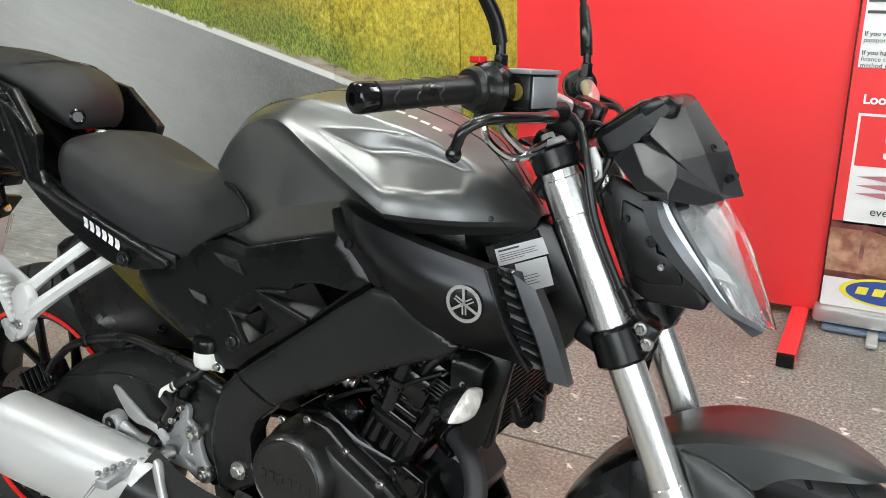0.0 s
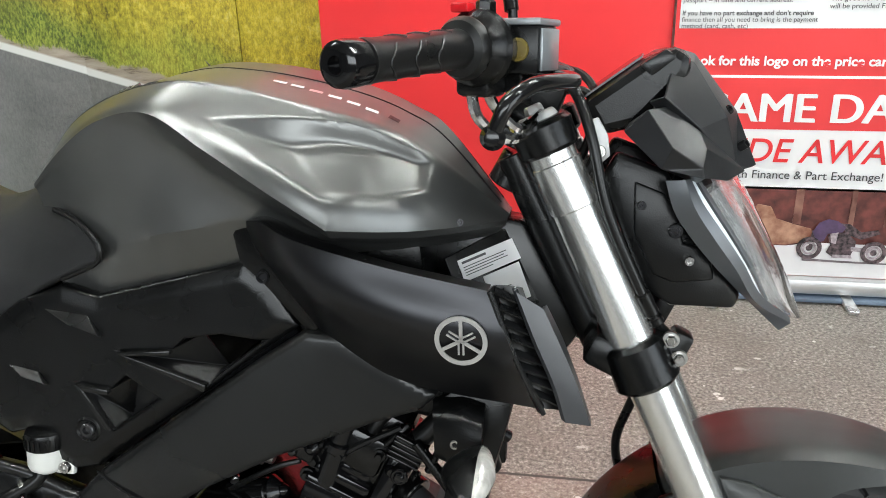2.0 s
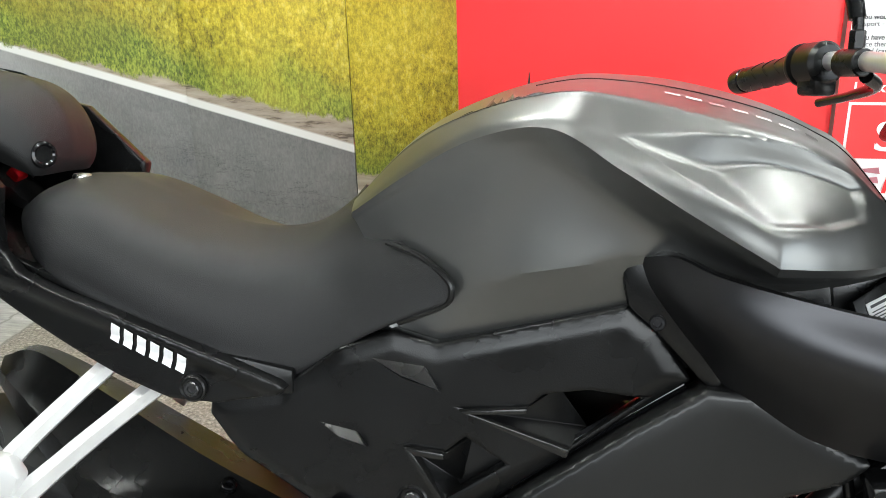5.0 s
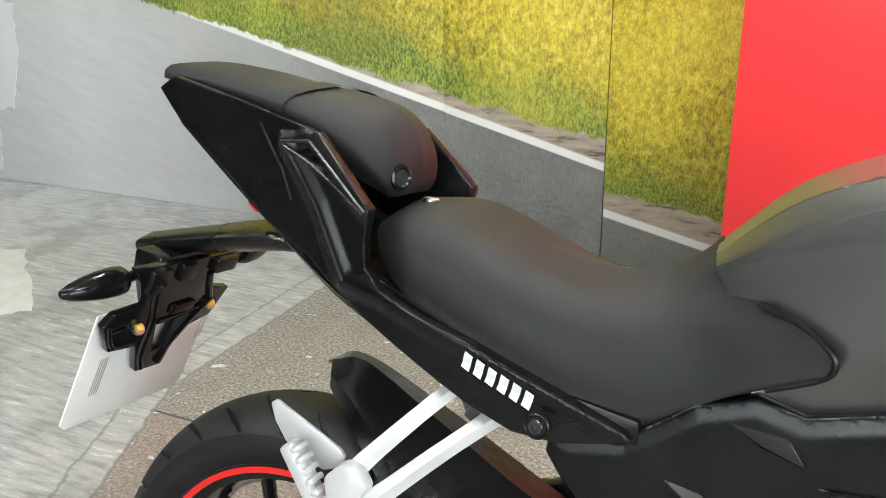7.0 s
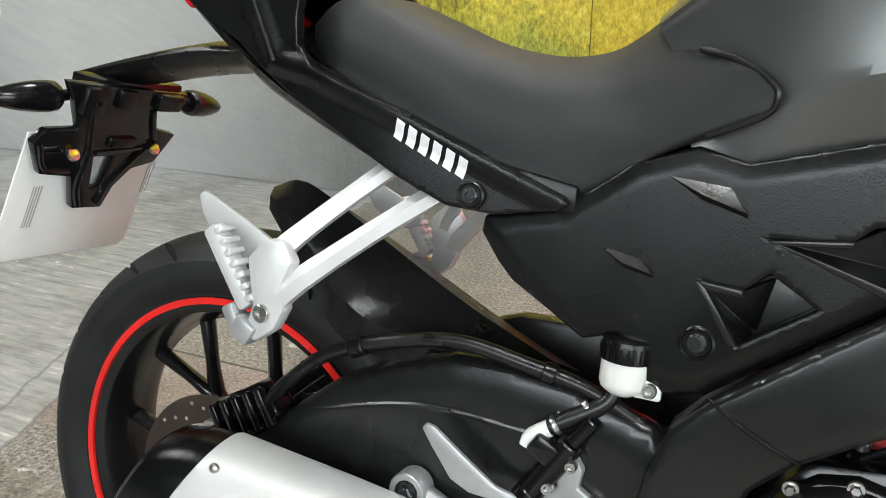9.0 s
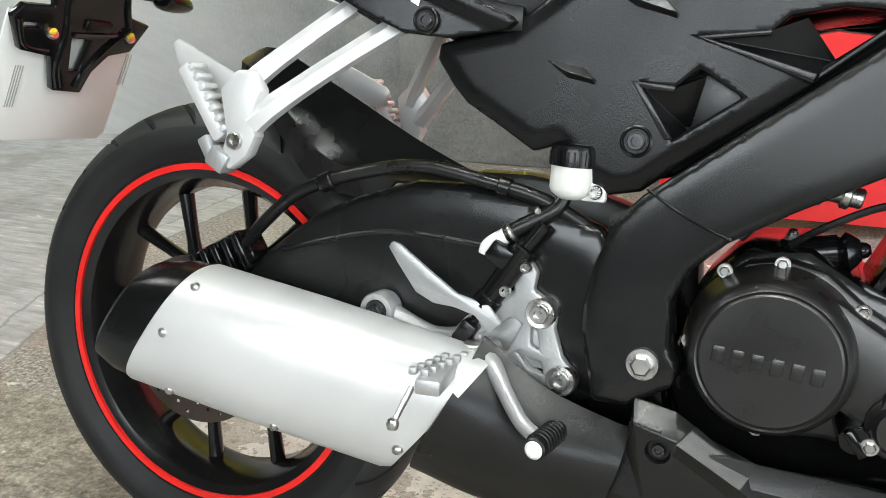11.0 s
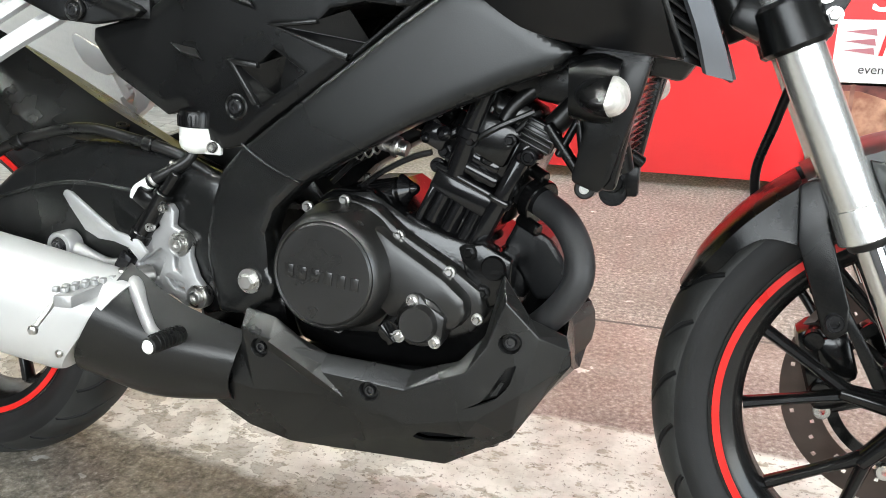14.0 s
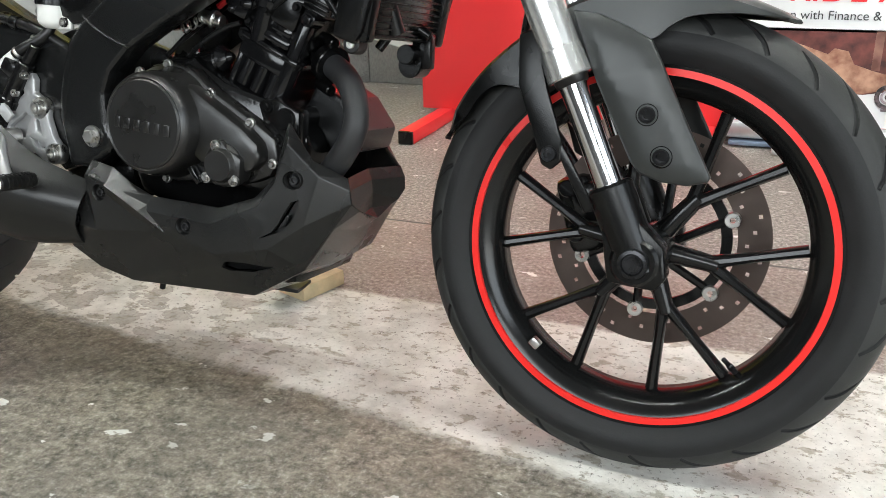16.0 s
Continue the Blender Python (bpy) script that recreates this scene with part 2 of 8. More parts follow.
def facets(points, faces, thick=0.004, bevel=0.0012):
    """Flat faces over named points, given as strings of their letters, with softened edges."""
    b = bmesh.new()
    v = {k: b.verts.new(q) for k, q in points.items()}
    for f in faces:
        b.faces.new([v[k] for k in f])
    bmesh.ops.recalc_face_normals(b, faces=b.faces)
    bmesh.ops.solidify(b, geom=b.faces[:], thickness=thick)
    bevel_sharp(b, bevel, 2, 14)
    return b


def lathe(profile, centre, axis=(0, 1, 0), seg=48, closed=False):
    """A profile of (radius, height) turned round an axis through centre."""
    q = Vector((0, 0, 1)).rotation_difference(Vector(axis).normalized()).to_matrix()
    c = Vector(centre)
    b = bmesh.new()
    rings = []
    for i in range(seg):
        a = 2 * math.pi * i / seg
        rings.append([b.verts.new(c + q @ Vector((r * math.cos(a), r * math.sin(a), h))) for r, h in profile])
    k = len(profile)
    for i in range(seg):
        p, n = rings[i], rings[(i + 1) % seg]
        for j in range(k if closed else k - 1):
            b.faces.new((p[j], n[j], n[(j + 1) % k], p[(j + 1) % k]))
    bmesh.ops.remove_doubles(b, verts=b.verts, dist=0.00005)
    if not closed:
        ends = [e for e in b.edges if len(e.link_faces) == 1]
        if ends:
            bmesh.ops.holes_fill(b, edges=ends, sides=0)
    bmesh.ops.recalc_face_normals(b, faces=b.faces)
    return b


def rod(p0, p1, r0, r1=None, seg=20, soft=0.0015):
    """A round bar with softened ends."""
    p0, p1 = Vector(p0), Vector(p1)
    r1 = r0 if r1 is None else r1
    h = (p1 - p0).length
    s = min(soft, h / 3, r0 / 2, r1 / 2)
    return lathe([(0, 0), (r0 - s, 0), (r0, s), (r1, h - s), (r1 - s, h), (0, h)], p0, p1 - p0, seg)


def tube(pts, r, seg=10, n=None, straight=False):
    """A bent bar or hose along points; r is one radius or one a point."""
    n = n or max(8, 6 * len(pts))
    line = curve(pts, n, straight)
    b = bmesh.new()
    rings = []
    up = None
    for i, p in enumerate(line):
        d = (line[min(i + 1, n - 1)] - line[max(i - 1, 0)]).normalized()
        if up is None:
            up = d.orthogonal().normalized()
        up = (up - d * up.dot(d)).normalized()
        w = d.cross(up)
        if isinstance(r, (tuple, list)):
            f = i / (n - 1) * (len(r) - 1)
            k = min(int(f), len(r) - 2)
            rr = r[k] + (r[k + 1] - r[k]) * (f - k)
        else:
            rr = r
        rings.append([b.verts.new(p + rr * (math.cos(2 * math.pi * j / seg) * up + math.sin(2 * math.pi * j / seg) * w)) for j in range(seg)])
    for a, c in zip(rings, rings[1:]):
        for j in range(seg):
            b.faces.new((a[j], a[(j + 1) % seg], c[(j + 1) % seg], c[j]))
    b.faces.new(rings[0][::-1])
    b.faces.new(rings[-1])
    bmesh.ops.recalc_face_normals(b, faces=b.faces)
    return b


def box(c, s, turn=(0, 0, 0), bevel=0.003, taper=1.0):
    """A block of size s round c, turned in degrees, with softened edges."""
    b = bmesh.new()
    bmesh.ops.create_cube(b, size=1.0)
    for v in b.verts:
        k = taper if v.co.z > 0 else 1.0
        v.co = Vector((v.co.x * s[0] * k, v.co.y * s[1] * k, v.co.z * s[2]))
    bevel_sharp(b, bevel)
    bmesh.ops.transform(b, matrix=pose(*c, *turn), verts=b.verts)
    return b


def bolt(p, r=0.008, h=0.006, axis=(0, -1, 0)):
    """A socket-head bolt that stands out along axis."""
    return lathe([(0, h * 0.35), (r * 0.5, h * 0.35), (r * 0.55, h), (r * 0.88, h), (r, h * 0.75), (r, -0.004), (0, -0.004)], p, axis, 14)


def cut(body, tool):
    """The body with the tool's volume taken out of it."""
    obs = []
    for b in (body, tool):
        me = bpy.data.meshes.new("blank")
        b.to_mesh(me)
        b.free()
        obs.append(bpy.data.objects.new("blank", me))
        scene.collection.objects.link(obs[-1])
    mod = obs[0].modifiers.new("cut", "BOOLEAN")
    mod.operation, mod.solver, mod.object = "DIFFERENCE", "EXACT", obs[1]
    bpy.context.view_layer.update()
    ev = obs[0].evaluated_get(bpy.context.evaluated_depsgraph_get())
    out = bmesh.new()
    out.from_mesh(ev.data)
    for ob in obs:
        me = ob.data
        bpy.data.objects.remove(ob)
        bpy.data.meshes.remove(me)
    return out


def hexbolt(p, r=0.008, h=0.007, axis=(0, -1, 0)):
    return join(lathe([(0, h), (r * 0.8, h), (r, h * 0.8), (r, 0), (0, 0)], p, axis, 6),
                lathe([(0, 0.0015), (r * 1.45, 0.0015), (r * 1.5, 0), (r * 1.5, -0.003), (0, -0.003)], p, axis, 20))


def part(name, b, mat, parent, label="", sharp=38):
    me = bpy.data.meshes.new(name)
    b.to_mesh(me)
    b.free()
    me.materials.append(mat)
    for f in me.polygons:
        f.use_smooth = True
    me.set_sharp_from_angle(angle=radians(sharp))
    ob = new(name, me)
    ob.parent = parent
    if label:
        ob["label"] = label
    return ob


def share(ob, parent, m=None):
    """Another object on the same mesh."""
    o = new(ob.name.split(".")[0], ob.data)
    o.parent = parent
    if m is not None:
        o.matrix_basis = m
    return o


def inside(x, z, poly):
    """How deep (x, z) lies inside a polygon; negative outside."""
    hit, best = False, 9.0
    for (x0, z0), (x1, z1) in zip(poly, poly[1:] + poly[:1]):
        if (z0 > z) != (z1 > z) and x < x0 + (z - z0) * (x1 - x0) / (z1 - z0):
            hit = not hit
        dx, dz = x1 - x0, z1 - z0
        f = max(0, min(1, ((x - x0) * dx + (z - z0) * dz) / (dx * dx + dz * dz)))
        best = min(best, math.hypot(x - x0 - f * dx, z - z0 - f * dz))
    return best if hit else -best


def off_line(x, z, line):
    """How far (x, z) lies from a run of straight pieces."""
    best = 9.0
    for (x0, z0), (x1, z1) in zip(line, line[1:]):
        dx, dz = x1 - x0, z1 - z0
        f = max(0, min(1, ((x - x0) * dx + (z - z0) * dz) / (dx * dx + dz * dz)))
        best = min(best, math.hypot(x - x0 - f * dx, z - z0 - f * dz))
    return best


def step(a, b, v):
    f = max(0.0, min(1.0, (v - a) / (b - a)))
    return f * f * (3 - 2 * f)


def snap(b, tree, off):
    """Lays a shape onto a surface, off metres above it."""
    for v in b.verts:
        place, normal, _, _ = tree.find_nearest(v.co)
        if place is not None:
            v.co = place + normal * off
    return b

# ---------------------------------------------------------------- the showroom


def ramp_node(nt, stops, source):
    r = nt.nodes.new("ShaderNodeValToRGB")
    e = r.color_ramp.elements
    while len(e) < len(stops):
        e.new(0.5)
    for k, (p, c) in zip(e, stops):
        k.position, k.color = p, (*c, 1) if len(c) == 3 else c
    nt.links.new(source, r.inputs["Fac"])
    return r


def noise_node(nt, co, scale, detail=5, stretch=(1, 1, 1), rough=0.55):
    mp = nt.nodes.new("ShaderNodeMapping")
    mp.inputs["Scale"].default_value = stretch
    nt.links.new(co, mp.inputs["Vector"])
    n = nt.nodes.new("ShaderNodeTexNoise")
    n.inputs["Scale"].default_value, n.inputs["Detail"].default_value, n.inputs["Roughness"].default_value = scale, detail, rough
    nt.links.new(mp.outputs["Vector"], n.inputs["Vector"])
    return n.outputs["Fac"]


def maths(nt, op, a, b=0.0, c=None):
    m = nt.nodes.new("ShaderNodeMath")
    m.operation = op
    for i, v in enumerate((a, b) if c is None else (a, b, c)):
        if isinstance(v, (int, float)):
            m.inputs[i].default_value = v
        else:
            nt.links.new(v, m.inputs[i])
    return m.outputs[0]


def mix(nt, f, a, b):
    m = nt.nodes.new("ShaderNodeMix")
    m.data_type = "RGBA"
    for s, v in ((m.inputs[0], f), (m.inputs[6], a), (m.inputs[7], b)):
        if isinstance(v, tuple):
            s.default_value = (*v, 1)
        elif isinstance(v, (int, float)):
            s.default_value = v
        else:
            nt.links.new(v, s)
    return m.outputs[2]


def over(nt, v, edge, soft):
    """1 where v is above edge, with a soft step."""
    m = nt.nodes.new("ShaderNodeMapRange")
    m.inputs["From Min"].default_value, m.inputs["From Max"].default_value = edge - soft, edge + soft
    nt.links.new(v, m.inputs["Value"])
    return m.outputs["Result"]


def floor_material():
    """Worn painted concrete: bare brown, a cream band, a grey painted bay."""
    m = bpy.data.materials.new("worn painted concrete")
    m.use_nodes = True
    nt = m.node_tree
    b = nt.nodes["Principled BSDF"]
    co = nt.nodes.new("ShaderNodeTexCoord").outputs["Object"]
    sep = nt.nodes.new("ShaderNodeSeparateXYZ")
    nt.links.new(co, sep.inputs[0])
    x, y = sep.outputs[0], sep.outputs[1]
    n_big = noise_node(nt, co, 2.3, 6)
    n_mid = noise_node(nt, co, 14, 8, rough=0.62)
    n_fine = noise_node(nt, co, 110, 5, rough=0.75)
    n_chip = noise_node(nt, co, 26, 5, (1, 1.6, 1), 0.5)
    streak = noise_node(nt, co, 9, 6, (0.9, 5.5, 1), 0.65)
    n_flake = noise_node(nt, co, 13, 6, (1, 1.5, 1), 0.58)
    n_mottle = noise_node(nt, co, 30, 6, (1, 1.3, 1), 0.7)
    brown = ramp_node(nt, [(0.3, (0.17, 0.15, 0.132)), (0.52, (0.255, 0.228, 0.205)), (0.75, (0.37, 0.335, 0.305))], n_mid).outputs[0]
    speck = ramp_node(nt, [(0.41, (0.035, 0.03, 0.026)), (0.475, (0.22, 0.195, 0.17)), (0.55, (0.31, 0.28, 0.25)), (0.62, (0.66, 0.62, 0.57))], n_fine).outputs[0]
    ground = mix(nt, 0.72, brown, speck)
    red = mix(nt, 0.38, ground, ramp_node(nt, [(0.35, (0.20, 0.115, 0.095)), (0.5, (0.33, 0.22, 0.19)), (0.66, (0.44, 0.34, 0.30))], noise_node(nt, co, 5.5, 7, (1, 1.8, 1), 0.6)).outputs[0])
    dark = mix(nt, 0.60, speck, ramp_node(nt, [(0.38, (0.075, 0.066, 0.048)), (0.5, (0.20, 0.178, 0.135)), (0.64, (0.40, 0.36, 0.28))], n_mottle).outputs[0])
    cream = mix(nt, over(nt, noise_node(nt, co, 24, 8, (1, 1.5, 1), 0.66), 0.575, 0.02), ramp_node(nt, [(0.3, (0.56, 0.53, 0.48)), (0.6, (0.76, 0.74, 0.69))], n_mid).outputs[0], ramp_node(nt, [(0.3, (0.30, 0.27, 0.22)), (0.7, (0.50, 0.46, 0.39))], n_fine).outputs[0])
    cream = mix(nt, maths(nt, "MULTIPLY", over(nt, maths(nt, "MULTIPLY", n_fine, -1.0), -0.40, 0.02), 0.8), cream, (0.13, 0.11, 0.085))
    peel_n = noise_node(nt, co, 8.5, 9, (1, 1.35, 1), 0.58)
    zone = over(nt, maths(nt, "MULTIPLY", x, -1.0), -0.70, 0.25)
    peel = maths(nt, "MULTIPLY", over(nt, peel_n, 0.525, 0.012), zone)
    cream = mix(nt, maths(nt, "MULTIPLY", peel, 0.62), cream, mix(nt, 0.5, ground, (0.36, 0.32, 0.26)))
    rim = maths(nt, "MULTIPLY", over(nt, maths(nt, "MULTIPLY", maths(nt, "ABSOLUTE", maths(nt, "SUBTRACT", peel_n, 0.522)), -1.0), -0.006, 0.004), zone)
    cream = mix(nt, maths(nt, "MULTIPLY", rim, 0.6), cream, (0.15, 0.13, 0.10))
    grey = ramp_node(nt, [(0.34, (0.265, 0.265, 0.268)), (0.5, (0.41, 0.408, 0.405)), (0.60, (0.475, 0.47, 0.465)), (0.68, (0.70, 0.69, 0.68))], streak).outputs[0]
    grey = mix(nt, over(nt, n_chip, 0.70, 0.015), grey, (0.72, 0.71, 0.69))
    yw = maths(nt, "ADD", y, maths(nt, "MULTIPLY", maths(nt, "SUBTRACT", n_mid, 0.5), 0.07))
    low = maths(nt, "ADD", maths(nt, "ADD", yw, maths(nt, "MULTIPLY", x, 0.145)), -0.12)
    near_tail = maths(nt, "ADD", x, maths(nt, "MULTIPLY", maths(nt, "SUBTRACT", n_mid, 0.5), 0.25))
    c = mix(nt, over(nt, low, 0.0, 0.014), dark, mix(nt, over(nt, near_tail, -0.46, 0.02), ground, cream))
    c = mix(nt, over(nt, maths(nt, "ADD", y, maths(nt, "MULTIPLY", maths(nt, "SUBTRACT", n_mid, 0.5), 0.03)), 0.352, 0.006), c, red)
    c = mix(nt, over(nt, yw, 0.74, 0.01), c, mix(nt, 0.12, ground, (0.29, 0.265, 0.245)))
    # white flakes of old paint
    flake = maths(nt, "MULTIPLY", over(nt, n_flake, 0.658, 0.006), maths(nt, "MULTIPLY", over(nt, n_big, 0.47, 0.05), maths(nt, "SUBTRACT", 1.0, maths(nt, "MULTIPLY", over(nt, low, 0.0, 0.014), maths(nt, "SUBTRACT", 1.0, over(nt, y, 0.352, 0.006))))))
    c = mix(nt, flake, c, (0.80, 0.79, 0.76))
    # the joint between two slabs
    j = maths(nt, "ABSOLUTE", maths(nt, "SUBTRACT", y, 0.742))
    c = mix(nt, over(nt, maths(nt, "MULTIPLY", j, -1.0), -0.004, 0.0015), c, (0.05, 0.045, 0.04))
    bay = maths(nt, "MAXIMUM", maths(nt, "MULTIPLY_ADD", y, -0.40, -0.66), -1.0)
    xw = maths(nt, "ADD", maths(nt, "SUBTRACT", x, bay), maths(nt, "MULTIPLY", maths(nt, "SUBTRACT", n_mid, 0.5), 0.05))
    # far left the bay's grey is lightened to paint in the glare there
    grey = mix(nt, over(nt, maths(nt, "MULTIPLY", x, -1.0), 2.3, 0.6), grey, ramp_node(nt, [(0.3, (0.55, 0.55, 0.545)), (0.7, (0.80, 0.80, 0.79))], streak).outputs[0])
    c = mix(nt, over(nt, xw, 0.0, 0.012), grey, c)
    for off, w in ((0.0, 0.005), (-0.10, 0.004)):
        c = mix(nt, maths(nt, "MULTIPLY", over(nt, maths(nt, "MULTIPLY", maths(nt, "ABSOLUTE", maths(nt, "SUBTRACT", xw, off)), -1.0), -w, 0.003), 0.6), c, (0.12, 0.11, 0.10))
    stain = maths(nt, "MULTIPLY", over(nt, noise_node(nt, co, 3.7, 7, rough=0.65), 0.55, 0.06), 0.34)
    c = mix(nt, stain, c, (0.13, 0.115, 0.095))
    nt.links.new(c, b.inputs["Base Color"])
    r = nt.nodes.new("ShaderNodeMapRange")
    r.inputs["To Min"].default_value, r.inputs["To Max"].default_value = 0.34, 0.66
    nt.links.new(n_mid, r.inputs["Value"])
    nt.links.new(r.outputs["Result"], b.inputs["Roughness"])
    bp = nt.nodes.new("ShaderNodeBump")
    bp.inputs["Strength"].default_value, bp.inputs["Distance"].default_value = 0.5, 0.003
    nt.links.new(maths(nt, "ADD", n_fine, n_chip), bp.inputs["Height"])
    nt.links.new(bp.outputs["Normal"], b.inputs["Normal"])
    return m


def mural_material(name, z0, slope, tint):
    """A printed country lane: asphalt, edge line, stony verge and long yellow grass."""
    m = bpy.data.materials.new(name)
    m.use_nodes = True
    nt = m.node_tree
    b = nt.nodes["Principled BSDF"]
    b.inputs["Roughness"].default_value = 0.5
    b.inputs["Specular IOR Level"].default_value = 0.3
    co = nt.nodes.new("ShaderNodeTexCoord").outputs["Object"]
    sep = nt.nodes.new("ShaderNodeSeparateXYZ")
    nt.links.new(co, sep.inputs[0])
    x, z = sep.outputs[0], sep.outputs[2]
    n1 = noise_node(nt, co, 5, 6)
    n2 = noise_node(nt, co, 42, 8, (1, 1, 0.7), 0.75)
    n3 = noise_node(nt, co, 150, 5, (1, 1, 0.45), 0.7)
    turned = nt.nodes.new("ShaderNodeMapping")
    turned.inputs["Rotation"].default_value = (0, radians(-18), 0)
    nt.links.new(co, turned.inputs["Vector"])
    streak = noise_node(nt, turned.outputs["Vector"], 6, 7, (0.7, 1, 5.0), 0.68)
    crackn = noise_node(nt, co, 7, 8, (0.5, 1, 2.2), 0.7)
    d = maths(nt, "SUBTRACT", z, maths(nt, "ADD", z0, maths(nt, "MULTIPLY", x, slope)))
    road = ramp_node(nt, [(0.3, (0.13, 0.132, 0.13)), (0.55, (0.19, 0.19, 0.185)), (0.75, (0.26, 0.255, 0.245))], n1).outputs[0]
    road = mix(nt, 0.35, road, ramp_node(nt, [(0.35, (0.09, 0.09, 0.09)), (0.65, (0.28, 0.275, 0.26))], n3).outputs[0])
    road = mix(nt, over(nt, maths(nt, "MULTIPLY", x, -1.0), 1.9, 0.8), road, mix(nt, 0.4, (0.74, 0.74, 0.73), ramp_node(nt, [(0.3, (0.58, 0.58, 0.575)), (0.7, (0.84, 0.84, 0.83))], streak).outputs[0]))
    crack = maths(nt, "ABSOLUTE", maths(nt, "SUBTRACT", crackn, 0.5))
    near = over(nt, maths(nt, "MULTIPLY", d, -1.0), 0.13, 0.06)
    road = mix(nt, maths(nt, "MULTIPLY", over(nt, maths(nt, "MULTIPLY", crack, -1.0), -0.004, 0.002), maths(nt, "MULTIPLY", near, maths(nt, "MULTIPLY", over(nt, x, -1.05, 0.2), 0.8))), road, (0.04, 0.04, 0.04))
    verge = ramp_node(nt, [(0.36, (0.13, 0.10, 0.075)), (0.44, (0.34, 0.28, 0.225)), (0.66, (0.47, 0.40, 0.33))], noise_node(nt, co, 13, 8, (0.55, 1, 3.2), 0.68)).outputs[0]
    # long grass: green at the foot, straw yellow above
    high = over(nt, maths(nt, "ADD", d, maths(nt, "MULTIPLY", maths(nt, "SUBTRACT", n1, 0.5), 0.5)), 0.26, 0.14)
    foot = ramp_node(nt, [(0.38, (0.02, 0.035, 0.006)), (0.47, (0.09, 0.16, 0.018)), (0.56, (0.24, 0.31, 0.035)), (0.66, (0.56, 0.52, 0.08))], n2).outputs[0]
    straw = ramp_node(nt, [(0.38, (0.09, 0.068, 0.006)), (0.46, (0.37, 0.28, 0.010)), (0.54, (0.63, 0.50, 0.025)), (0.66, (0.84, 0.76, 0.24))], n2).outputs[0]
    blade = ramp_node(nt, [(0.42, (0.045, 0.045, 0.006)), (0.57, (0.72, 0.58, 0.07))], n3).outputs[0]
    meadow = mix(nt, 0.36, mix(nt, high, foot, straw), blade)
    meadow = mix(nt, maths(nt, "MULTIPLY", over(nt, n1, 0.60, 0.05), 0.22), meadow, (0.13, 0.22, 0.02))
    meadow = mix(nt, maths(nt, "MULTIPLY", over(nt, d, 0.62, 0.3), 0.3), meadow, (0.72, 0.52, 0.05))
    edge = maths(nt, "SUBTRACT", 1.0, over(nt, maths(nt, "ADD", d, maths(nt, "MULTIPLY", maths(nt, "SUBTRACT", n1, 0.5), 0.35)), 0.20, 0.06))
    meadow = mix(nt, maths(nt, "MULTIPLY", edge, 0.75), meadow, ramp_node(nt, [(0.38, (0.02, 0.045, 0.008)), (0.5, (0.12, 0.22, 0.03)), (0.62, (0.34, 0.42, 0.07))], n3).outputs[0])
    n_wide = noise_node(nt, co, 1.7, 3)
    meadow = mix(nt, maths(nt, "MULTIPLY", over(nt, n_wide, 0.56, 0.10), 0.30), meadow, (0.80, 0.65, 0.09))
    meadow = mix(nt, maths(nt, "MULTIPLY", over(nt, maths(nt, "MULTIPLY", n_wide, -1.0), -0.44, 0.08), 0.40), meadow, (0.20, 0.17, 0.03))
    ragged = maths(nt, "ADD", maths(nt, "SUBTRACT", d, maths(nt, "MULTIPLY", x, 0.055)), maths(nt, "ADD", maths(nt, "MULTIPLY", maths(nt, "SUBTRACT", n2, 0.5), 0.07), maths(nt, "MULTIPLY", maths(nt, "SUBTRACT", n1, 0.5), 0.10)))
    c = mix(nt, over(nt, d, 0.0, 0.003), road, (0.80, 0.80, 0.78))
    c = mix(nt, over(nt, d, 0.030, 0.004), c, verge)
    c = mix(nt, over(nt, ragged, 0.112, 0.006), c, meadow)
    c = mix(nt, 0.05, c, tint)
    nt.links.new(c, b.inputs["Base Color"])
    return m


DARKWALL = material("charcoal grey wall paint", (0.10, 0.10, 0.105), 0.7, 0, 0.06, 2, 120, 0.1)
WALLPAINT = material("off-white wall paint", (0.72, 0.71, 0.68), 0.7, 0, 0.05, 2, 120, 0.1)
CEILPAINT = material("grey ceiling paint", (0.20, 0.20, 0.20), 0.8, 0, 0.03, 2, 120, 0.08)
REDBOARD = material("red laminated board", (0.80, 0.038, 0.042), 0.34, 0, 0.03, 1.5, 260, 0.03, rough_vary=0.04)
SHUTTER = material("galvanised shutter steel", (0.46, 0.46, 0.45), 0.45, 0.6, 0.1, 5, 200, 0.05)
SILVER = material("anodised silver", (0.66, 0.66, 0.66), 0.34, 0.85, 0.04, 10, 300, 0.03)
LAMINATE = material("printed banner film, red", (0.76, 0.042, 0.045), 0.4, 0, 0.03, 2, 260, 0.02)
R = ROOM


def slab(name, lo, hi, mat, kind="structure", label="", bevel=0.0):
    c = [(a + b) / 2 for a, b in zip(lo, hi)]
    b = box((0, 0, 0), [b - a for a, b in zip(lo, hi)], bevel=bevel)
    bmesh.ops.translate(b, verts=b.verts, vec=c)
    return tagged(part(name, b, mat, None, label), kind=kind)


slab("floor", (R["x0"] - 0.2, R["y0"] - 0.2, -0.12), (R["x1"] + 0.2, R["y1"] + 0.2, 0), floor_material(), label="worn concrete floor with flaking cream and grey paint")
slab("ceiling", (R["x0"] - 0.2, R["y0"] - 0.2, R["h"]), (R["x1"] + 0.2, R["y1"] + 0.2, R["h"] + 0.15), CEILPAINT, label="plain grey painted ceiling")
slab("wall_north", (R["x0"], R["y1"], 0), (R["x1"], R["y1"] + 0.15, R["h"]), WALLPAINT, label="plain off-white painted back wall")
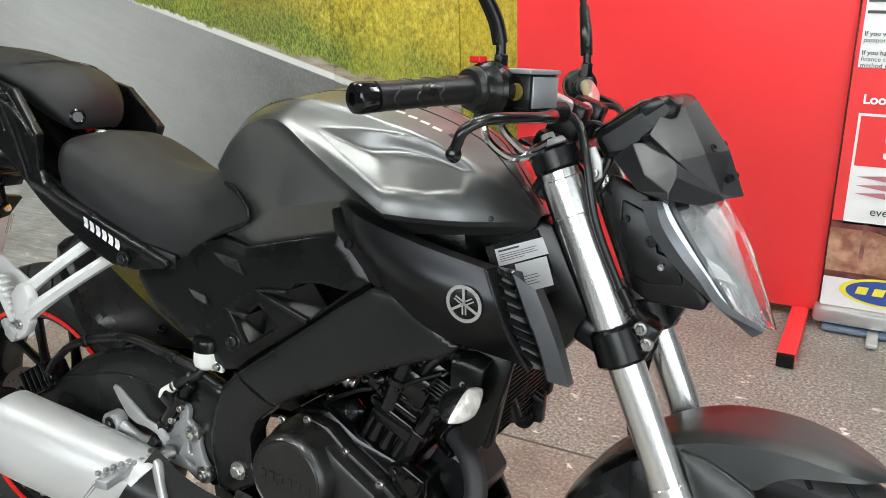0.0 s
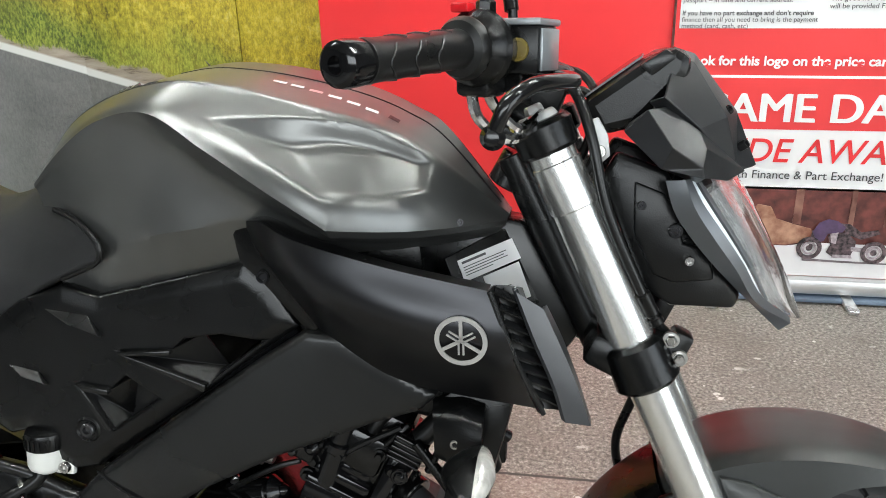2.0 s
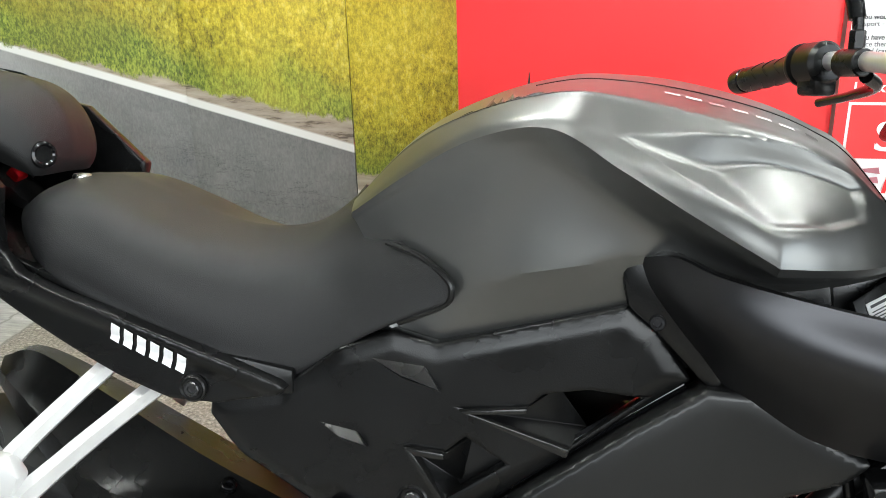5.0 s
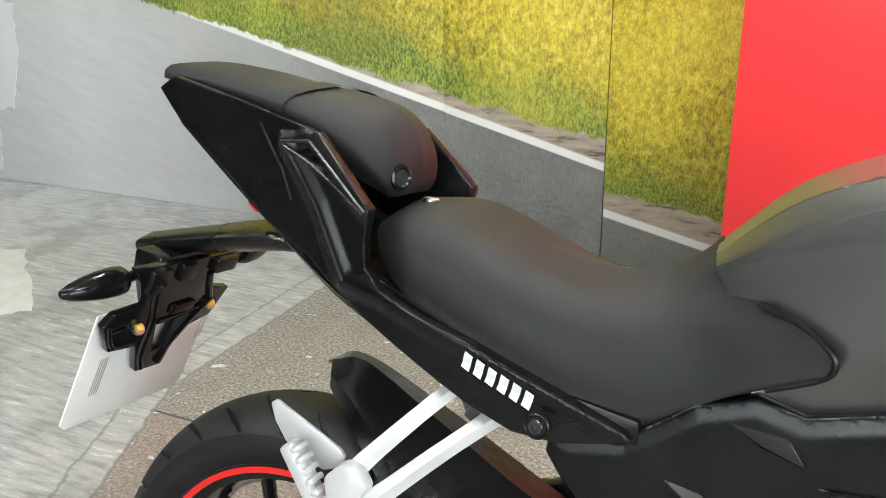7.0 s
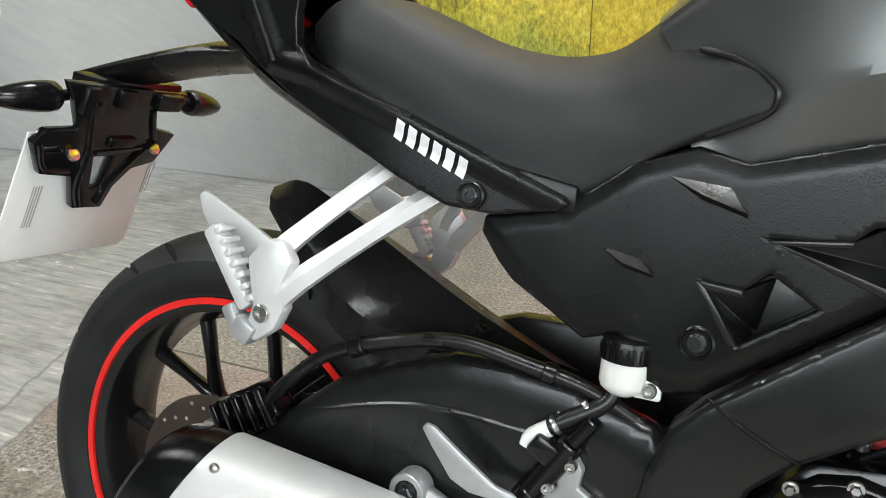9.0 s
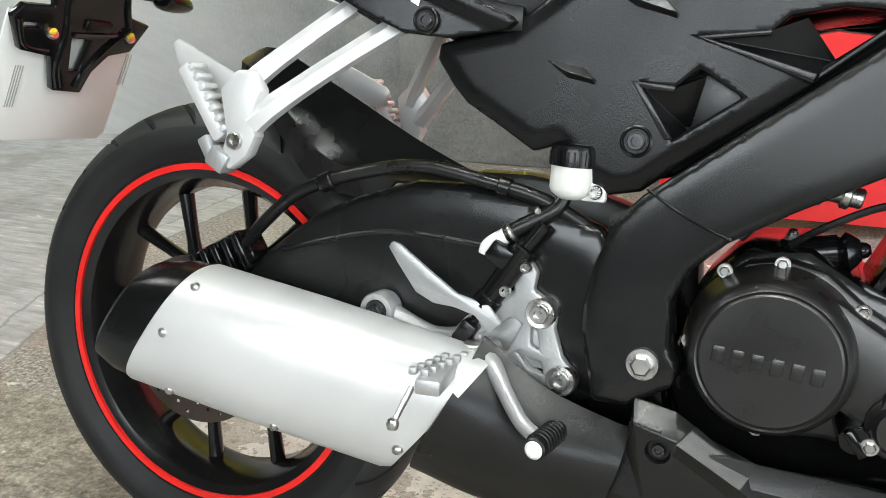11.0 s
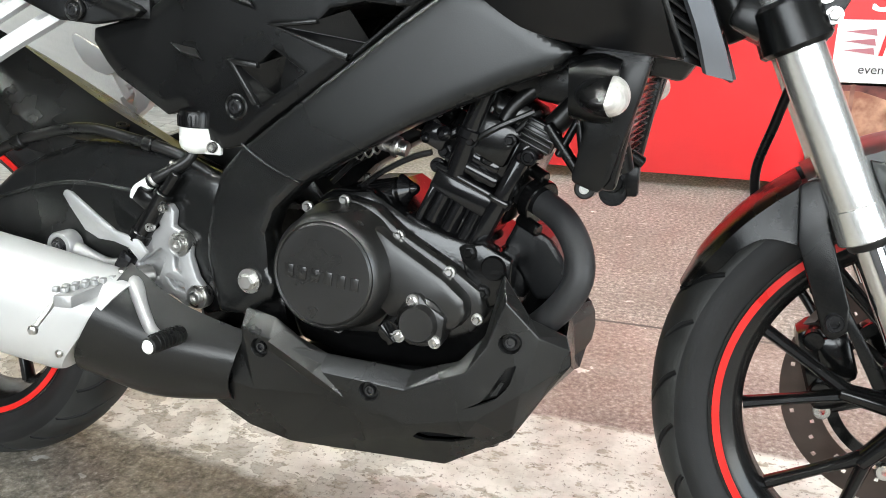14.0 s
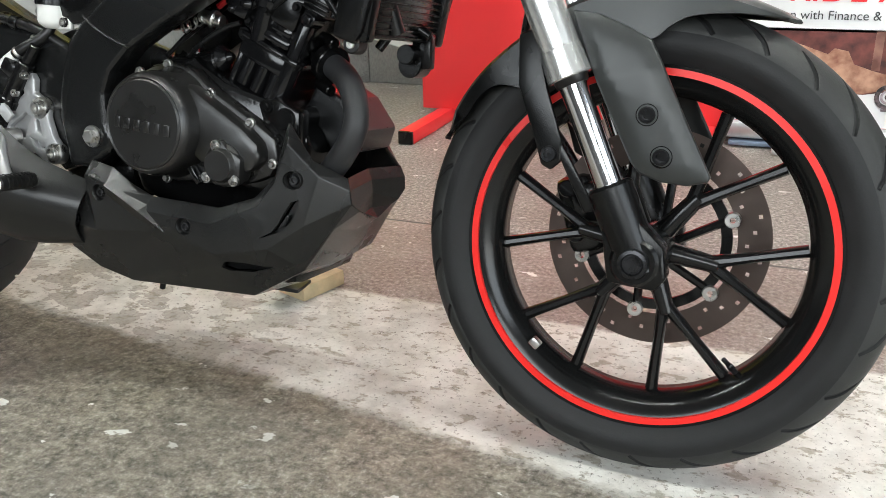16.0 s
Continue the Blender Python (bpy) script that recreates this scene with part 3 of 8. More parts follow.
slab("wall_west", (R["x0"] - 0.15, R["y0"], 0), (R["x0"], R["y1"] + 0.15, R["h"]), DARKWALL, label="plain charcoal painted side wall")
east = join(*[box((R["x1"] + 0.075, (y0 + y1) / 2, (z0 + z1) / 2), (0.15, y1 - y0, z1 - z0), bevel=0) for y0, y1, z0, z1 in
              ((R["y0"], -3.3, 0, R["h"]), (-3.298, -0.602, 2.4, R["h"]), (-0.6, R["y1"] + 0.15, 0, R["h"]))])
tagged(part("wall_east", east, DARKWALL, None, "plain charcoal side wall with a wide open entrance"), kind="structure")
# front wall with the shop window
front = plate([(R["x0"], 0), (R["x1"], 0), (R["x1"], R["h"]), (R["x0"], R["h"])], R["y0"] - 0.15, R["y0"],
              holes=[[(-1.0, 1.35), (3.6, 1.35), (3.6, 2.70), (-1.0, 2.70)]], bevel=0)
tagged(part("wall_south", front, DARKWALL, None, "charcoal front wall round a wide shop window"), kind="structure")
wf = join(*[box((1.3, R["y0"] - 0.05, z), (4.6, 0.07, 0.05), bevel=0.004) for z in (1.375, 2.675)],
          *[box((x, R["y0"] - 0.05, 2.025), (0.05, 0.07, 1.25), bevel=0.004) for x in (-0.975, 0.5, 2.0, 3.575)])
tagged(part("window_1", wf, SILVER, None, "wide aluminium shop window frame"), kind="structure")


def ceiling_light(x, y):
    """A twin-tube fluorescent batten under the ceiling."""
    top = new("ceiling_light")
    top.location = (x, y, R["h"] - 0.08)
    part("housing", box((0, 0, 0.035), (1.5, 0.16, 0.06), bevel=0.01), WALLPAINT, top)
    glow = bpy.data.materials.get("fluorescent tube") or bpy.data.materials.new("fluorescent tube")
    glow.use_nodes = True
    p = glow.node_tree.nodes["Principled BSDF"]
    p.inputs["Emission Color"].default_value, p.inputs["Emission Strength"].default_value = (0.95, 1.0, 0.97, 1), TUBE
    for dy in (-0.05, 0.05):
        part("lamp_tube", rod((-0.72, dy, -0.012), (0.72, dy, -0.012), 0.014), glow, top, "glowing white fluorescent tube")
    return tagged(top, "white twin-tube fluorescent light on the ceiling", "ceiling light", "showroom ceiling lights")


TUBE = 80.0
for x, y in ((-1.9, -0.5), (0.5, -0.5), (2.8, -0.5), (0.3, 1.1), (2.6, 1.1)):
    ceiling_light(x, y)


def mural_board(x0, x1, y, z0, slope, tint, label):
    ob = new("mural_board")
    m = mural_material("lane print", z0, slope, tint)
    b = box((0, 0, 0), (x1 - x0, 0.012, 2.3), bevel=0.002)
    bmesh.ops.translate(b, verts=b.verts, vec=((x0 + x1) / 2, y, 1.152))
    part("print", b, m, ob)
    return tagged(ob, label, "mural", "printed country lane boards")


Z_LINE = 0.92 - 0.272 * 2.24
mural_board(-4.18, -0.802, 2.242, Z_LINE, -0.272, (0.30, 0.30, 0.30), "wall board printed with a grey country lane and yellow grass")
mural_board(-0.800, -0.170, 2.236, Z_LINE, -0.272, (0.26, 0.24, 0.20), "wall board printed with a lane edge and tall grass")
mural_board(-0.168, 1.20, 2.240, 0.148, -0.23, (0.30, 0.26, 0.12), "wall board printed with tall yellow grass by a lane")


def ragged(pts, seed, amount, n=9):
    rng = random.Random(seed)
    out = []
    for a, b in zip(pts, pts[1:] + pts[:1]):
        for i in range(n):
            f = i / n
            out.append((a[0] + (b[0] - a[0]) * f + rng.uniform(-amount, amount), a[1] + (b[1] - a[1]) * f + rng.uniform(-amount, amount)))
    return out


# worn white paint on the grey bay, and the lane's own centre dashes on the print
mark = plate(ragged([(-2.60, 1.43), (-2.32, 1.49), (-1.80, 1.08), (-2.0, 0.86)], 3, 0.012), 0, 0.0012, bevel=0)
bmesh.ops.rotate(mark, verts=mark.verts, cent=(0, 0, 0), matrix=Matrix.Rotation(radians(90), 3, "X"))
for v in mark.verts:
    v.co = Vector((v.co.x, -v.co.y, 0.002 + abs(v.co.z) * 0.5))
tagged(part("floor_marking", mark, material("worn white floor paint", (0.74, 0.73, 0.70), 0.55, 0, 0.08, 12, 160, 0.2), None, "worn white painted dash on the grey floor"), kind="structure")
dash = join(plate(ragged([(-3.36, 0.36), (-3.18, 0.39), (-3.08, 0.66), (-3.06, 0.90), (-3.30, 0.90)], 4, 0.008), 2.230, 2.2345, bevel=0),
            plate(ragged([(-3.55, 0.04), (-3.35, 0.05), (-3.30, 0.26), (-3.46, 0.26)], 5, 0.008), 2.230, 2.2345, bevel=0))
tagged(part("lane_dash", dash, WHITE, None, "white centre dashes printed on the lane"), kind="structure")


def red_board():
    ob = new("display_board")
    part("panel", join(box((0.81, 1.715, 1.04), (1.0, 0.028, 2.0), bevel=0.003)), REDBOARD, ob)
    for x in (0.395, 1.262):
        foot = part("foot", box((x, 1.685, 0.0225), (0.05, 0.62, 0.042), bevel=0.004), REDBOARD, ob)
        for y in (1.371, 1.999):
            part("end_cap", box((x, y, 0.0225), (0.047, 0.014, 0.0395), bevel=0.002), PLASTIC, foot, "black plastic end cap")
    return tagged(ob, "plain red free-standing display board on red feet", "display board")


red_board()


def roller_shutter():
    ob = new("roller_shutter")
    first = None
    prof = [(0, 0), (0.014, 0.010), (0.018, 0.038), (0.014, 0.066), (0, 0.076)]
    for i in range(33):
        z = 0.01 + i * 0.079
        if first is None:
            b = bmesh.new()
            for x in (2.02, 4.3):
                for d, h in prof:
                    b.verts.new((x, -d, h))
            b.verts.ensure_lookup_table()
            for k in range(4):
                b.faces.new((b.verts[k], b.verts[k + 5], b.verts[k + 6], b.verts[k + 1]))
            bmesh.ops.solidify(b, geom=b.faces[:], thickness=0.002)
            bmesh.ops.recalc_face_normals(b, faces=b.faces)
            first = part("slat", b, SHUTTER, ob)
            first.location = (0, 2.06, z)
        else:
            share(first, ob, pose(0, 2.06, z))
    part("guide", box((1.98, 2.06, 1.32), (0.06, 0.05, 2.64), bevel=0.004), SHUTTER, ob)
    return tagged(ob, "closed grey steel roller shutter with horizontal slats", "roller shutter")


roller_shutter()


def words(name, body, x, z, size, mat, parent, y=1.676, align="LEFT", bold=0.0, wide=1.0, lean=0.0):
    c = bpy.data.curves.new(name, "FONT")
    c.body, c.size, c.align_x, c.offset, c.shear, c.extrude = body, size, align, bold, lean, 0.0004
    o = new(name, c)
    o.parent = parent
    o.matrix_basis = Matrix.Translation((x, y, z)) @ Euler((radians(90), 0, 0)).to_matrix().to_4x4() @ Matrix.Diagonal((wide, 1, 1, 1))
    c.materials.append(mat)
    return o


def sheet(name, outline, mat, parent, y, label=""):
    return part(name, plate(outline, y, y + 0.0012, bevel=0), mat, parent, label)


def rect(x0, z0, x1, z1):
    return [(x0, z0), (x1, z0), (x1, z1), (x0, z1)]


def pull_up_banner():
    ob = new("pull_up_banner")
    x0, x1 = 1.315, 2.112
    part("film", box(((x0 + x1) / 2, 1.684, 1.04), (x1 - x0, 0.0016, 1.94), bevel=0), LAMINATE, ob, "red printed banner film")
    base = part("cassette", join(box(((x0 + x1) / 2, 1.69, 0.048), (0.83, 0.075, 0.05), bevel=0.014)), SILVER, ob, "silver aluminium cassette base")
    for x in (1.47, 1.86):
        part("foot", box((x, 1.655, 0.012), (0.032, 0.17, 0.016), bevel=0.005), SILVER, base)
    part("mat_strip", box((1.72, 1.70, 0.012), (0.78, 0.12, 0.012), bevel=0.003), material("slate blue strip", (0.12, 0.16, 0.22), 0.6), base, "slate blue strip under the base")
    part("pole", rod((1.713, 1.70, 0.06), (1.713, 1.70, 2.0), 0.009), SILVER, ob)
    # printed fields
    y = 1.6818
    wood = material("autumn wood print", (0.075, 0.022, 0.02), 0.42, 0, 0.35, 22, 60, 0.0, second=(0.21, 0.055, 0.045))
    roadp = material("pale road print", (0.74, 0.72, 0.73), 0.42, 0, 0.05, 8, 200, 0.0)
    sheet("photo_print", rect(x0, 0.075, x1, 0.345), wood, ob, y, "photo of a rusty autumn wood")
    bankp = material("earth bank print", (0.34, 0.13, 0.08), 0.42, 0, 0.3, 30, 120, 0.0, second=(0.52, 0.30, 0.20))
    sheet("bank_print", [(x0, 0.322)] + [(1.426, 0.322), (1.506, 0.298), (1.57, 0.276), (1.586, 0.293), (1.622, 0.286), (1.641, 0.25), (1.696, 0.233), (1.739, 0.222), (1.75, 0.187), (1.674, 0.17), (1.582, 0.17), (1.439, 0.188)] + [(x0, 0.188)], bankp, ob, y - 0.0014)
    sheet("road_print", [(x0, 0.075), (x1, 0.075), (x1, 0.179)] + [(1.92, 0.179), (1.748, 0.18), (1.675, 0.167), (1.567, 0.168)] + [(x0, 0.168)], roadp, ob, y - 0.0022)
    bark = material("tree trunk print", (0.16, 0.06, 0.045), 0.42, 0, 0.2, 20, 60, 0.0, second=(0.30, 0.15, 0.11))
    for x, w in ((1.40, 0.012), (1.685, 0.022), (1.835, 0.014), (1.93, 0.016), (2.02, 0.024)):
        part("trunk_print", plate(rect(x, 0.235, x + w, 0.342), y - 0.0028, y - 0.0018, bevel=0), bark, ob)
    # small printed motorcycle, built up of flat inks
    yb = y - 0.004
    violet = material("violet ink", (0.085, 0.05, 0.11), 0.42, 0, 0.2, 60, 120, 0.0)
    inky = material("black ink", (0.022, 0.018, 0.022), 0.42, 0, 0.6, 90, 160, 0.0, second=(0.16, 0.11, 0.12))
    pale = material("pale grey ink", (0.40, 0.34, 0.36), 0.42, 0, 0.4, 90, 160, 0.0)
    shade = material("grey shadow ink", (0.16, 0.13, 0.14), 0.42, 0, 0.1, 30, 160, 0.0)
    printed = [
        (shade, [(1.725, 0.13), (1.83, 0.127), (1.975, 0.124), (1.976, 0.12), (1.831, 0.121), (1.726, 0.123)]),
        (inky, [(1.742, 0.219), (1.753, 0.216), (1.749, 0.164), (1.738, 0.163)]),
        (inky, [(1.786, 0.205), (1.834, 0.217), (1.864, 0.189), (1.864, 0.17), (1.852, 0.138), (1.807, 0.138), (1.787, 0.153), (1.796, 0.176)]),
        (inky, [(1.812, 0.244), (1.841, 0.242), (1.874, 0.219), (1.918, 0.227), (1.926, 0.215), (1.877, 0.196), (1.837, 0.21)]),
        (violet, [(1.743, 0.216), (1.757, 0.243), (1.781, 0.256), (1.808, 0.25), (1.831, 0.232), (1.824, 0.216), (1.785, 0.211), (1.776, 0.188), (1.76, 0.181)]),
        (pale, [(1.852, 0.173), (1.922, 0.167), (1.925, 0.154), (1.854, 0.16)]),
        (pale, [(1.791, 0.211), (1.813, 0.216), (1.81, 0.18), (1.798, 0.183)]),
        (pale, [(1.806, 0.147), (1.856, 0.147), (1.86, 0.137), (1.804, 0.137)]),
    ]
    bike_print = sheet("motorcycle_print", printed[0][1], shade, ob, yb, "printed dark violet motorcycle on a pale road")
    for i, (ink, run) in enumerate(printed[1:]):
        part("ink_field", plate(run, yb - 0.0010 - 0.0003 * i, yb - 0.0006 - 0.0003 * i, bevel=0), ink, bike_print)
    for cx, cz in ((1.739, 0.165), (1.915, 0.157)):
        for lo, hi, ink in ((0.0231, 0.0350, inky), (0.0140, 0.0203, pale), (0.0, 0.0087, inky)):
            run = [(lo, 0), (hi, 0), (hi, 0.0008), (lo, 0.0008)]
            part("wheel_print", lathe(run, (cx, yb - 0.0032, cz), (0, -1, 0), 28, closed=lo > 0), ink, bike_print)
    # oval badge, plain shapes
    oval = lathe([(0, 0), (0.098, 0), (0.098, 0.001), (0, 0.001)], (0, 0, 0), (0, -1, 0), 40)
    ring = lathe([(0.090, 0), (0.105, 0), (0.105, 0.0016), (0.090, 0.0016)], (0, 0, 0), (0, -1, 0), 40, closed=True)
    for o in (oval, ring):
        bmesh.ops.transform(o, matrix=Matrix.Translation((1.487, y - 0.002, 0.135)) @ Matrix.Diagonal((1.2, 1, 0.42, 1)), verts=o.verts)
    part("badge", oval, BLUEINK, ob, "blue oval badge with a yellow rim")
    part("badge_rim", ring, YELLOWINK, ob)
    for a in (1.405, 1.45, 1.495, 1.54):
        part("badge_mark", plate([(a, 0.125), (a + 0.03, 0.125), (a + 0.036, 0.149), (a + 0.006, 0.149)], y - 0.0045, y - 0.0035, bevel=0), YELLOWINK, ob)
    # the white box with the offer
    sheet("offer_frame", rect(1.345, 0.338, 2.026, 0.662), WHITE, ob, y, "white framed offer panel")
    sheet("offer_red", rect(1.352, 0.513, 2.019, 0.655), LAMINATE, ob, y - 0.0015)
    sheet("text_field", rect(1.325, 0.787, x1 - 0.03, 1.88), WHITE, ob, y, "white field with small black text")
    t = y - 0.003
    # heavy letters: the thin face struck three times, a little apart
    for k in range(3):
        words("offer_text", "SAME DAY", 1.416 + 0.0032 * k, 0.535 + 0.0012 * (k % 2), 0.113, WHITE, ob, t - 0.0006 * k, wide=1.05)
    words("offer_text", "RIDE AWAY", 1.448, 0.420, 0.097, REDINK, ob, t, lean=0.18, wide=0.99, bold=0.0006)
    mauve = material("mauve print", (0.45, 0.17, 0.20), 0.42)
    for z in (0.478, 0.452, 0.428):
        part("speed_mark", plate([(1.365, z + 0.004), (1.445, z - 0.006), (1.440, z + 0.012)], t - 0.001, t, bevel=0), mauve, ob)
    words("offer_text", "even with Finance & Part Exchange!", 1.410, 0.371, 0.0345, INK, ob, t, wide=1.0)
    words("heading_text", "Look for this logo on the price card", 1.350, 0.690, 0.0355, WHITE, ob, t, bold=0.0010, wide=1.03)
    small = ("If you would like finance: driver\u2019s licence or", "passport \u2013 in date and current address.", "",
             "If you have no part exchange and don\u2019t require", "finance then all you need to bring is the payment", "method (card, cash, etc)")
    for i, s in enumerate(small):
        if s:
            words("small_text", s, 1.330, 0.872 - i * 0.0168, 0.0175, INK, ob, t, bold=0.0003 if s.startswith("If") else 0.0)
    for i, s in enumerate(("The good news is this", "will be provided FREE")):
        words("small_text", s, 1.70, 0.858 - i * 0.0195, 0.0185, INK, ob, t)
    for r in range(26):
        for c in (0, 1):
            if r % 6 != 5:
                part("small_print", plate(rect(1.33 + c * 0.37, 0.93 + r * 0.03, 1.33 + c * 0.37 + 0.22 + 0.1 * ((r * 7 + c * 3) % 4) / 4, 0.938 + r * 0.03), t - 0.001, t, bevel=0), INK, ob)
    return tagged(ob, "red pull-up banner with white offer panel and woodland photo", "banner")


pull_up_banner()

# ---------------------------------------------------------------- the motorcycle
# Its own axes: x forward from the rear axle, y to its left, z up; it leans on its side stand.
LEAN = -10.0
bike = new("motorcycle")
bike.matrix_world = pose(0, 0, 0, LEAN, 0, 0)
tagged(bike, "grey and black naked sports motorcycle leaning on its side stand", "motorcycle")
AXLE_F, AXLE_R = Vector((1.352, 0, 0.292)), Vector((0.012, 0, 0.302))


def fork_x(z):
    return 1.067 + 0.461 * (0.91 - z)


# -- fuel tank
def press_pocket(b, upper, lower):
    """Press a shallow pocket into the flank: a steep wall under its upper rim and a floor that rises to the lower one."""
    def flat(pts):
        return [Vector((x, 0.745 * z + 0.667 * y)) for x, y, z in pts]

    def away(p, line):
        best = 9.0
        for a, c in zip(line, line[1:]):
            f = min(1.0, max(0.0, (p - a).dot(c - a) / (c - a).length_squared))
            best = min(best, (p - a.lerp(c, f)).length)
        return best
    over_rim = flat(curve(upper, 28))
    end = flat([upper[-1], lower[0]])
    under = flat(lower)
    left = flat([lower[-1], upper[0]])
    ring = [tuple(q) for q in over_rim + under]
    soft = []
    for v in b.verts:
        side = -1 if v.co.y > 0 else 1
        p = Vector((v.co.x, 0.745 * v.co.z - 0.667 * abs(v.co.y)))
        held = inside(p.x, p.y, ring)
        if abs(v.co.y) < 0.05 or held < -0.006:
            continue
        soft.append(v)
        if held <= 0:
            continue
        u, e, w, t = away(p, over_rim), away(p, end), away(p, under), away(p, left)
        steep = 0.45 + 0.75 * step(0.775, 0.865, p.x)
        walls = (steep * u, 0.75 * e, 0.0035 * step(0.0, 0.008, w) + 0.20 * w, 0.52 * t, 0.0175)
        deep = max(0.0, 0.0006 - 0.0012 * math.log(sum(math.exp(-h / 0.0012) for h in walls)))
        v.co += Vector((0, 0.745 * side, -0.667)) * deep
    for _ in range(2):
        bmesh.ops.smooth_vert(b, verts=soft, factor=0.5, use_axis_x=True, use_axis_y=True, use_axis_z=True)


def fuel_tank():
    # stations run from the seat to the steering head; the pocket opens at the fifth
    top = [(0.480, 0, 0.874), (0.548, 0, 0.939), (0.62, 0, 0.975), (0.69, 0, 0.993), (0.742, 0, 0.994), (0.80, 0, 0.987), (0.865, 0, 0.970), (0.912, 0, 0.950), (0.952, 0, 0.924), (1.020, 0, 0.837)]
    deck = [(0.482, -0.040, 0.869), (0.550, -0.076, 0.931), (0.62, -0.104, 0.964), (0.69, -0.114, 0.980), (0.742, -0.108, 0.9775), (0.80, -0.098, 0.966), (0.866, -0.086, 0.9505), (0.912, -0.074, 0.933), (0.950, -0.058, 0.906), (1.020, -0.016, 0.836)]
    crest = [(0.486, -0.068, 0.860), (0.555, -0.117, 0.905), (0.62, -0.150, 0.939), (0.684, -0.168, 0.949), (0.742, -0.175, 0.917), (0.80, -0.180, 0.882), (0.864, -0.184, 0.845), (0.910, -0.157, 0.840), (0.953, -0.118, 0.836), (1.018, -0.022, 0.829)]
    lip = [(0.487, -0.069, 0.856), (0.556, -0.116, 0.899), (0.62, -0.147, 0.930), (0.682, -0.157, 0.936), (0.740, -0.162, 0.905), (0.80, -0.167, 0.870), (0.864, -0.172, 0.836), (0.910, -0.148, 0.832), (0.953, -0.110, 0.828), (1.016, -0.020, 0.824)]
    groove = [(0.492, -0.070, 0.850), (0.560, -0.112, 0.882), (0.63, -0.140, 0.897), (0.69, -0.143, 0.899), (0.742, -0.140, 0.875), (0.80, -0.135, 0.849), (0.860, -0.127, 0.827), (0.908, -0.112, 0.822), (0.950, -0.086, 0.820), (1.012, -0.018, 0.820)]
    fold = [(0.510, -0.082, 0.825), (0.558, -0.102, 0.812), (0.60, -0.117, 0.808), (0.66, -0.133, 0.821), (0.71, -0.137, 0.831), (0.76, -0.131, 0.838), (0.83, -0.118, 0.822), (0.895, -0.096, 0.815), (0.945, -0.070, 0.814), (1.008, -0.016, 0.816)]
    hem = [(0.530, -0.098, 0.756), (0.553, -0.099, 0.746), (0.585, -0.102, 0.745), (0.65, -0.107, 0.764), (0.71, -0.109, 0.780), (0.77, -0.108, 0.796), (0.83, -0.100, 0.801), (0.895, -0.082, 0.804), (0.94, -0.060, 0.806), (1.004, -0.014, 0.811)]
    # two rails between deck and crest round the flank outwards
    swell = (0.002, 0.003, 0.0035, 0.004, 0.0056, 0.0100, 0.0150, 0.0130, 0.0100, 0.001)
    full = [[], []]
    for p, q, w in zip(deck, crest, swell):
        p, q = Vector(p), Vector(q)
        out = Vector((0, q.z - p.z, p.y - q.y)).normalized()
        for rail, f, k in zip(full, (0.24, 0.76), (1.0, 0.85)):
            rail.append(p.lerp(q, f) + out * w * k)
    tb = loft([top, deck, full[0], full[1], crest, lip, groove, fold, hem], 20, (10, 12, 34, 12, 3, 5, 8, 8), (4, 5, 7), thick=0, kinks={4: (6,), 5: (6,)})
    press_pocket(tb, [(0.738, -0.1535, 0.9415), (0.80, -0.1350, 0.9460), (0.868, -0.1175, 0.9410), (0.914, -0.101, 0.9225), (0.947, -0.080, 0.8965)],
                 [(0.9445, -0.1030, 0.8640), (0.908, -0.1445, 0.8670), (0.856, -0.1770, 0.8745)])
    bmesh.ops.solidify(tb, geom=tb.faces[:], thickness=0.003)
    tree = BVHTree.FromBMesh(tb)
    tank = part("fuel_tank", tb, TANK, bike, "satin grey metallic fuel tank with scooped flanks", sharp=20)
    # model mark on the deck, as plain slanted bars that follow the surface
    for i in range(6):
        x = 0.785 + i * 0.0195
        b = box((0, 0, 0), (0.014, 0.0065, 0.001), bevel=0)
        bmesh.ops.subdivide_edges(b, edges=b.edges[:], cuts=2, use_grid_fill=True)
        bmesh.ops.transform(b, matrix=pose(x, -0.073, 0.980 - max(0, i - 1) * 0.0075, 20, 12, 6), verts=b.verts)
        part("marking", snap(b, tree, 0.0007), WHITE if i != 2 else SILVER, tank, "small pale printed bar")
    v = box((0, 0, 0), (0.012, 0.009, 0.001), bevel=0)
    bmesh.ops.subdivide_edges(v, edges=v.edges[:], cuts=2, use_grid_fill=True)
    bmesh.ops.transform(v, matrix=pose(0.905, -0.068, 0.942, 20, 30, 6), verts=v.verts)
    part("marking", snap(v, tree, 0.0007), PLASTIC, tank, "small dark printed mark")
    line = [tree.find_nearest(q)[0] for q in curve([(0.66, -0.045, 0.99), (0.72, -0.046, 0.992), (0.80, -0.04, 0.986), (0.90, -0.032, 0.9555), (0.97, -0.022, 0.905), (1.012, -0.014, 0.850)], 24)]
    for k in (1, -1):
        part("seam", tube([(q.x, q.y * k, q.z - 0.0006) for q in line], 0.0016, 8, 48), PLASTIC, tank, "black seam along the tank deck")
        part("tank_bolt", bolt((0.975, -0.085 * k, 0.838), 0.004, 0.002, (0.5, -0.8 * k, 0.1)), BLACKBOLT, tank)


fuel_tank()


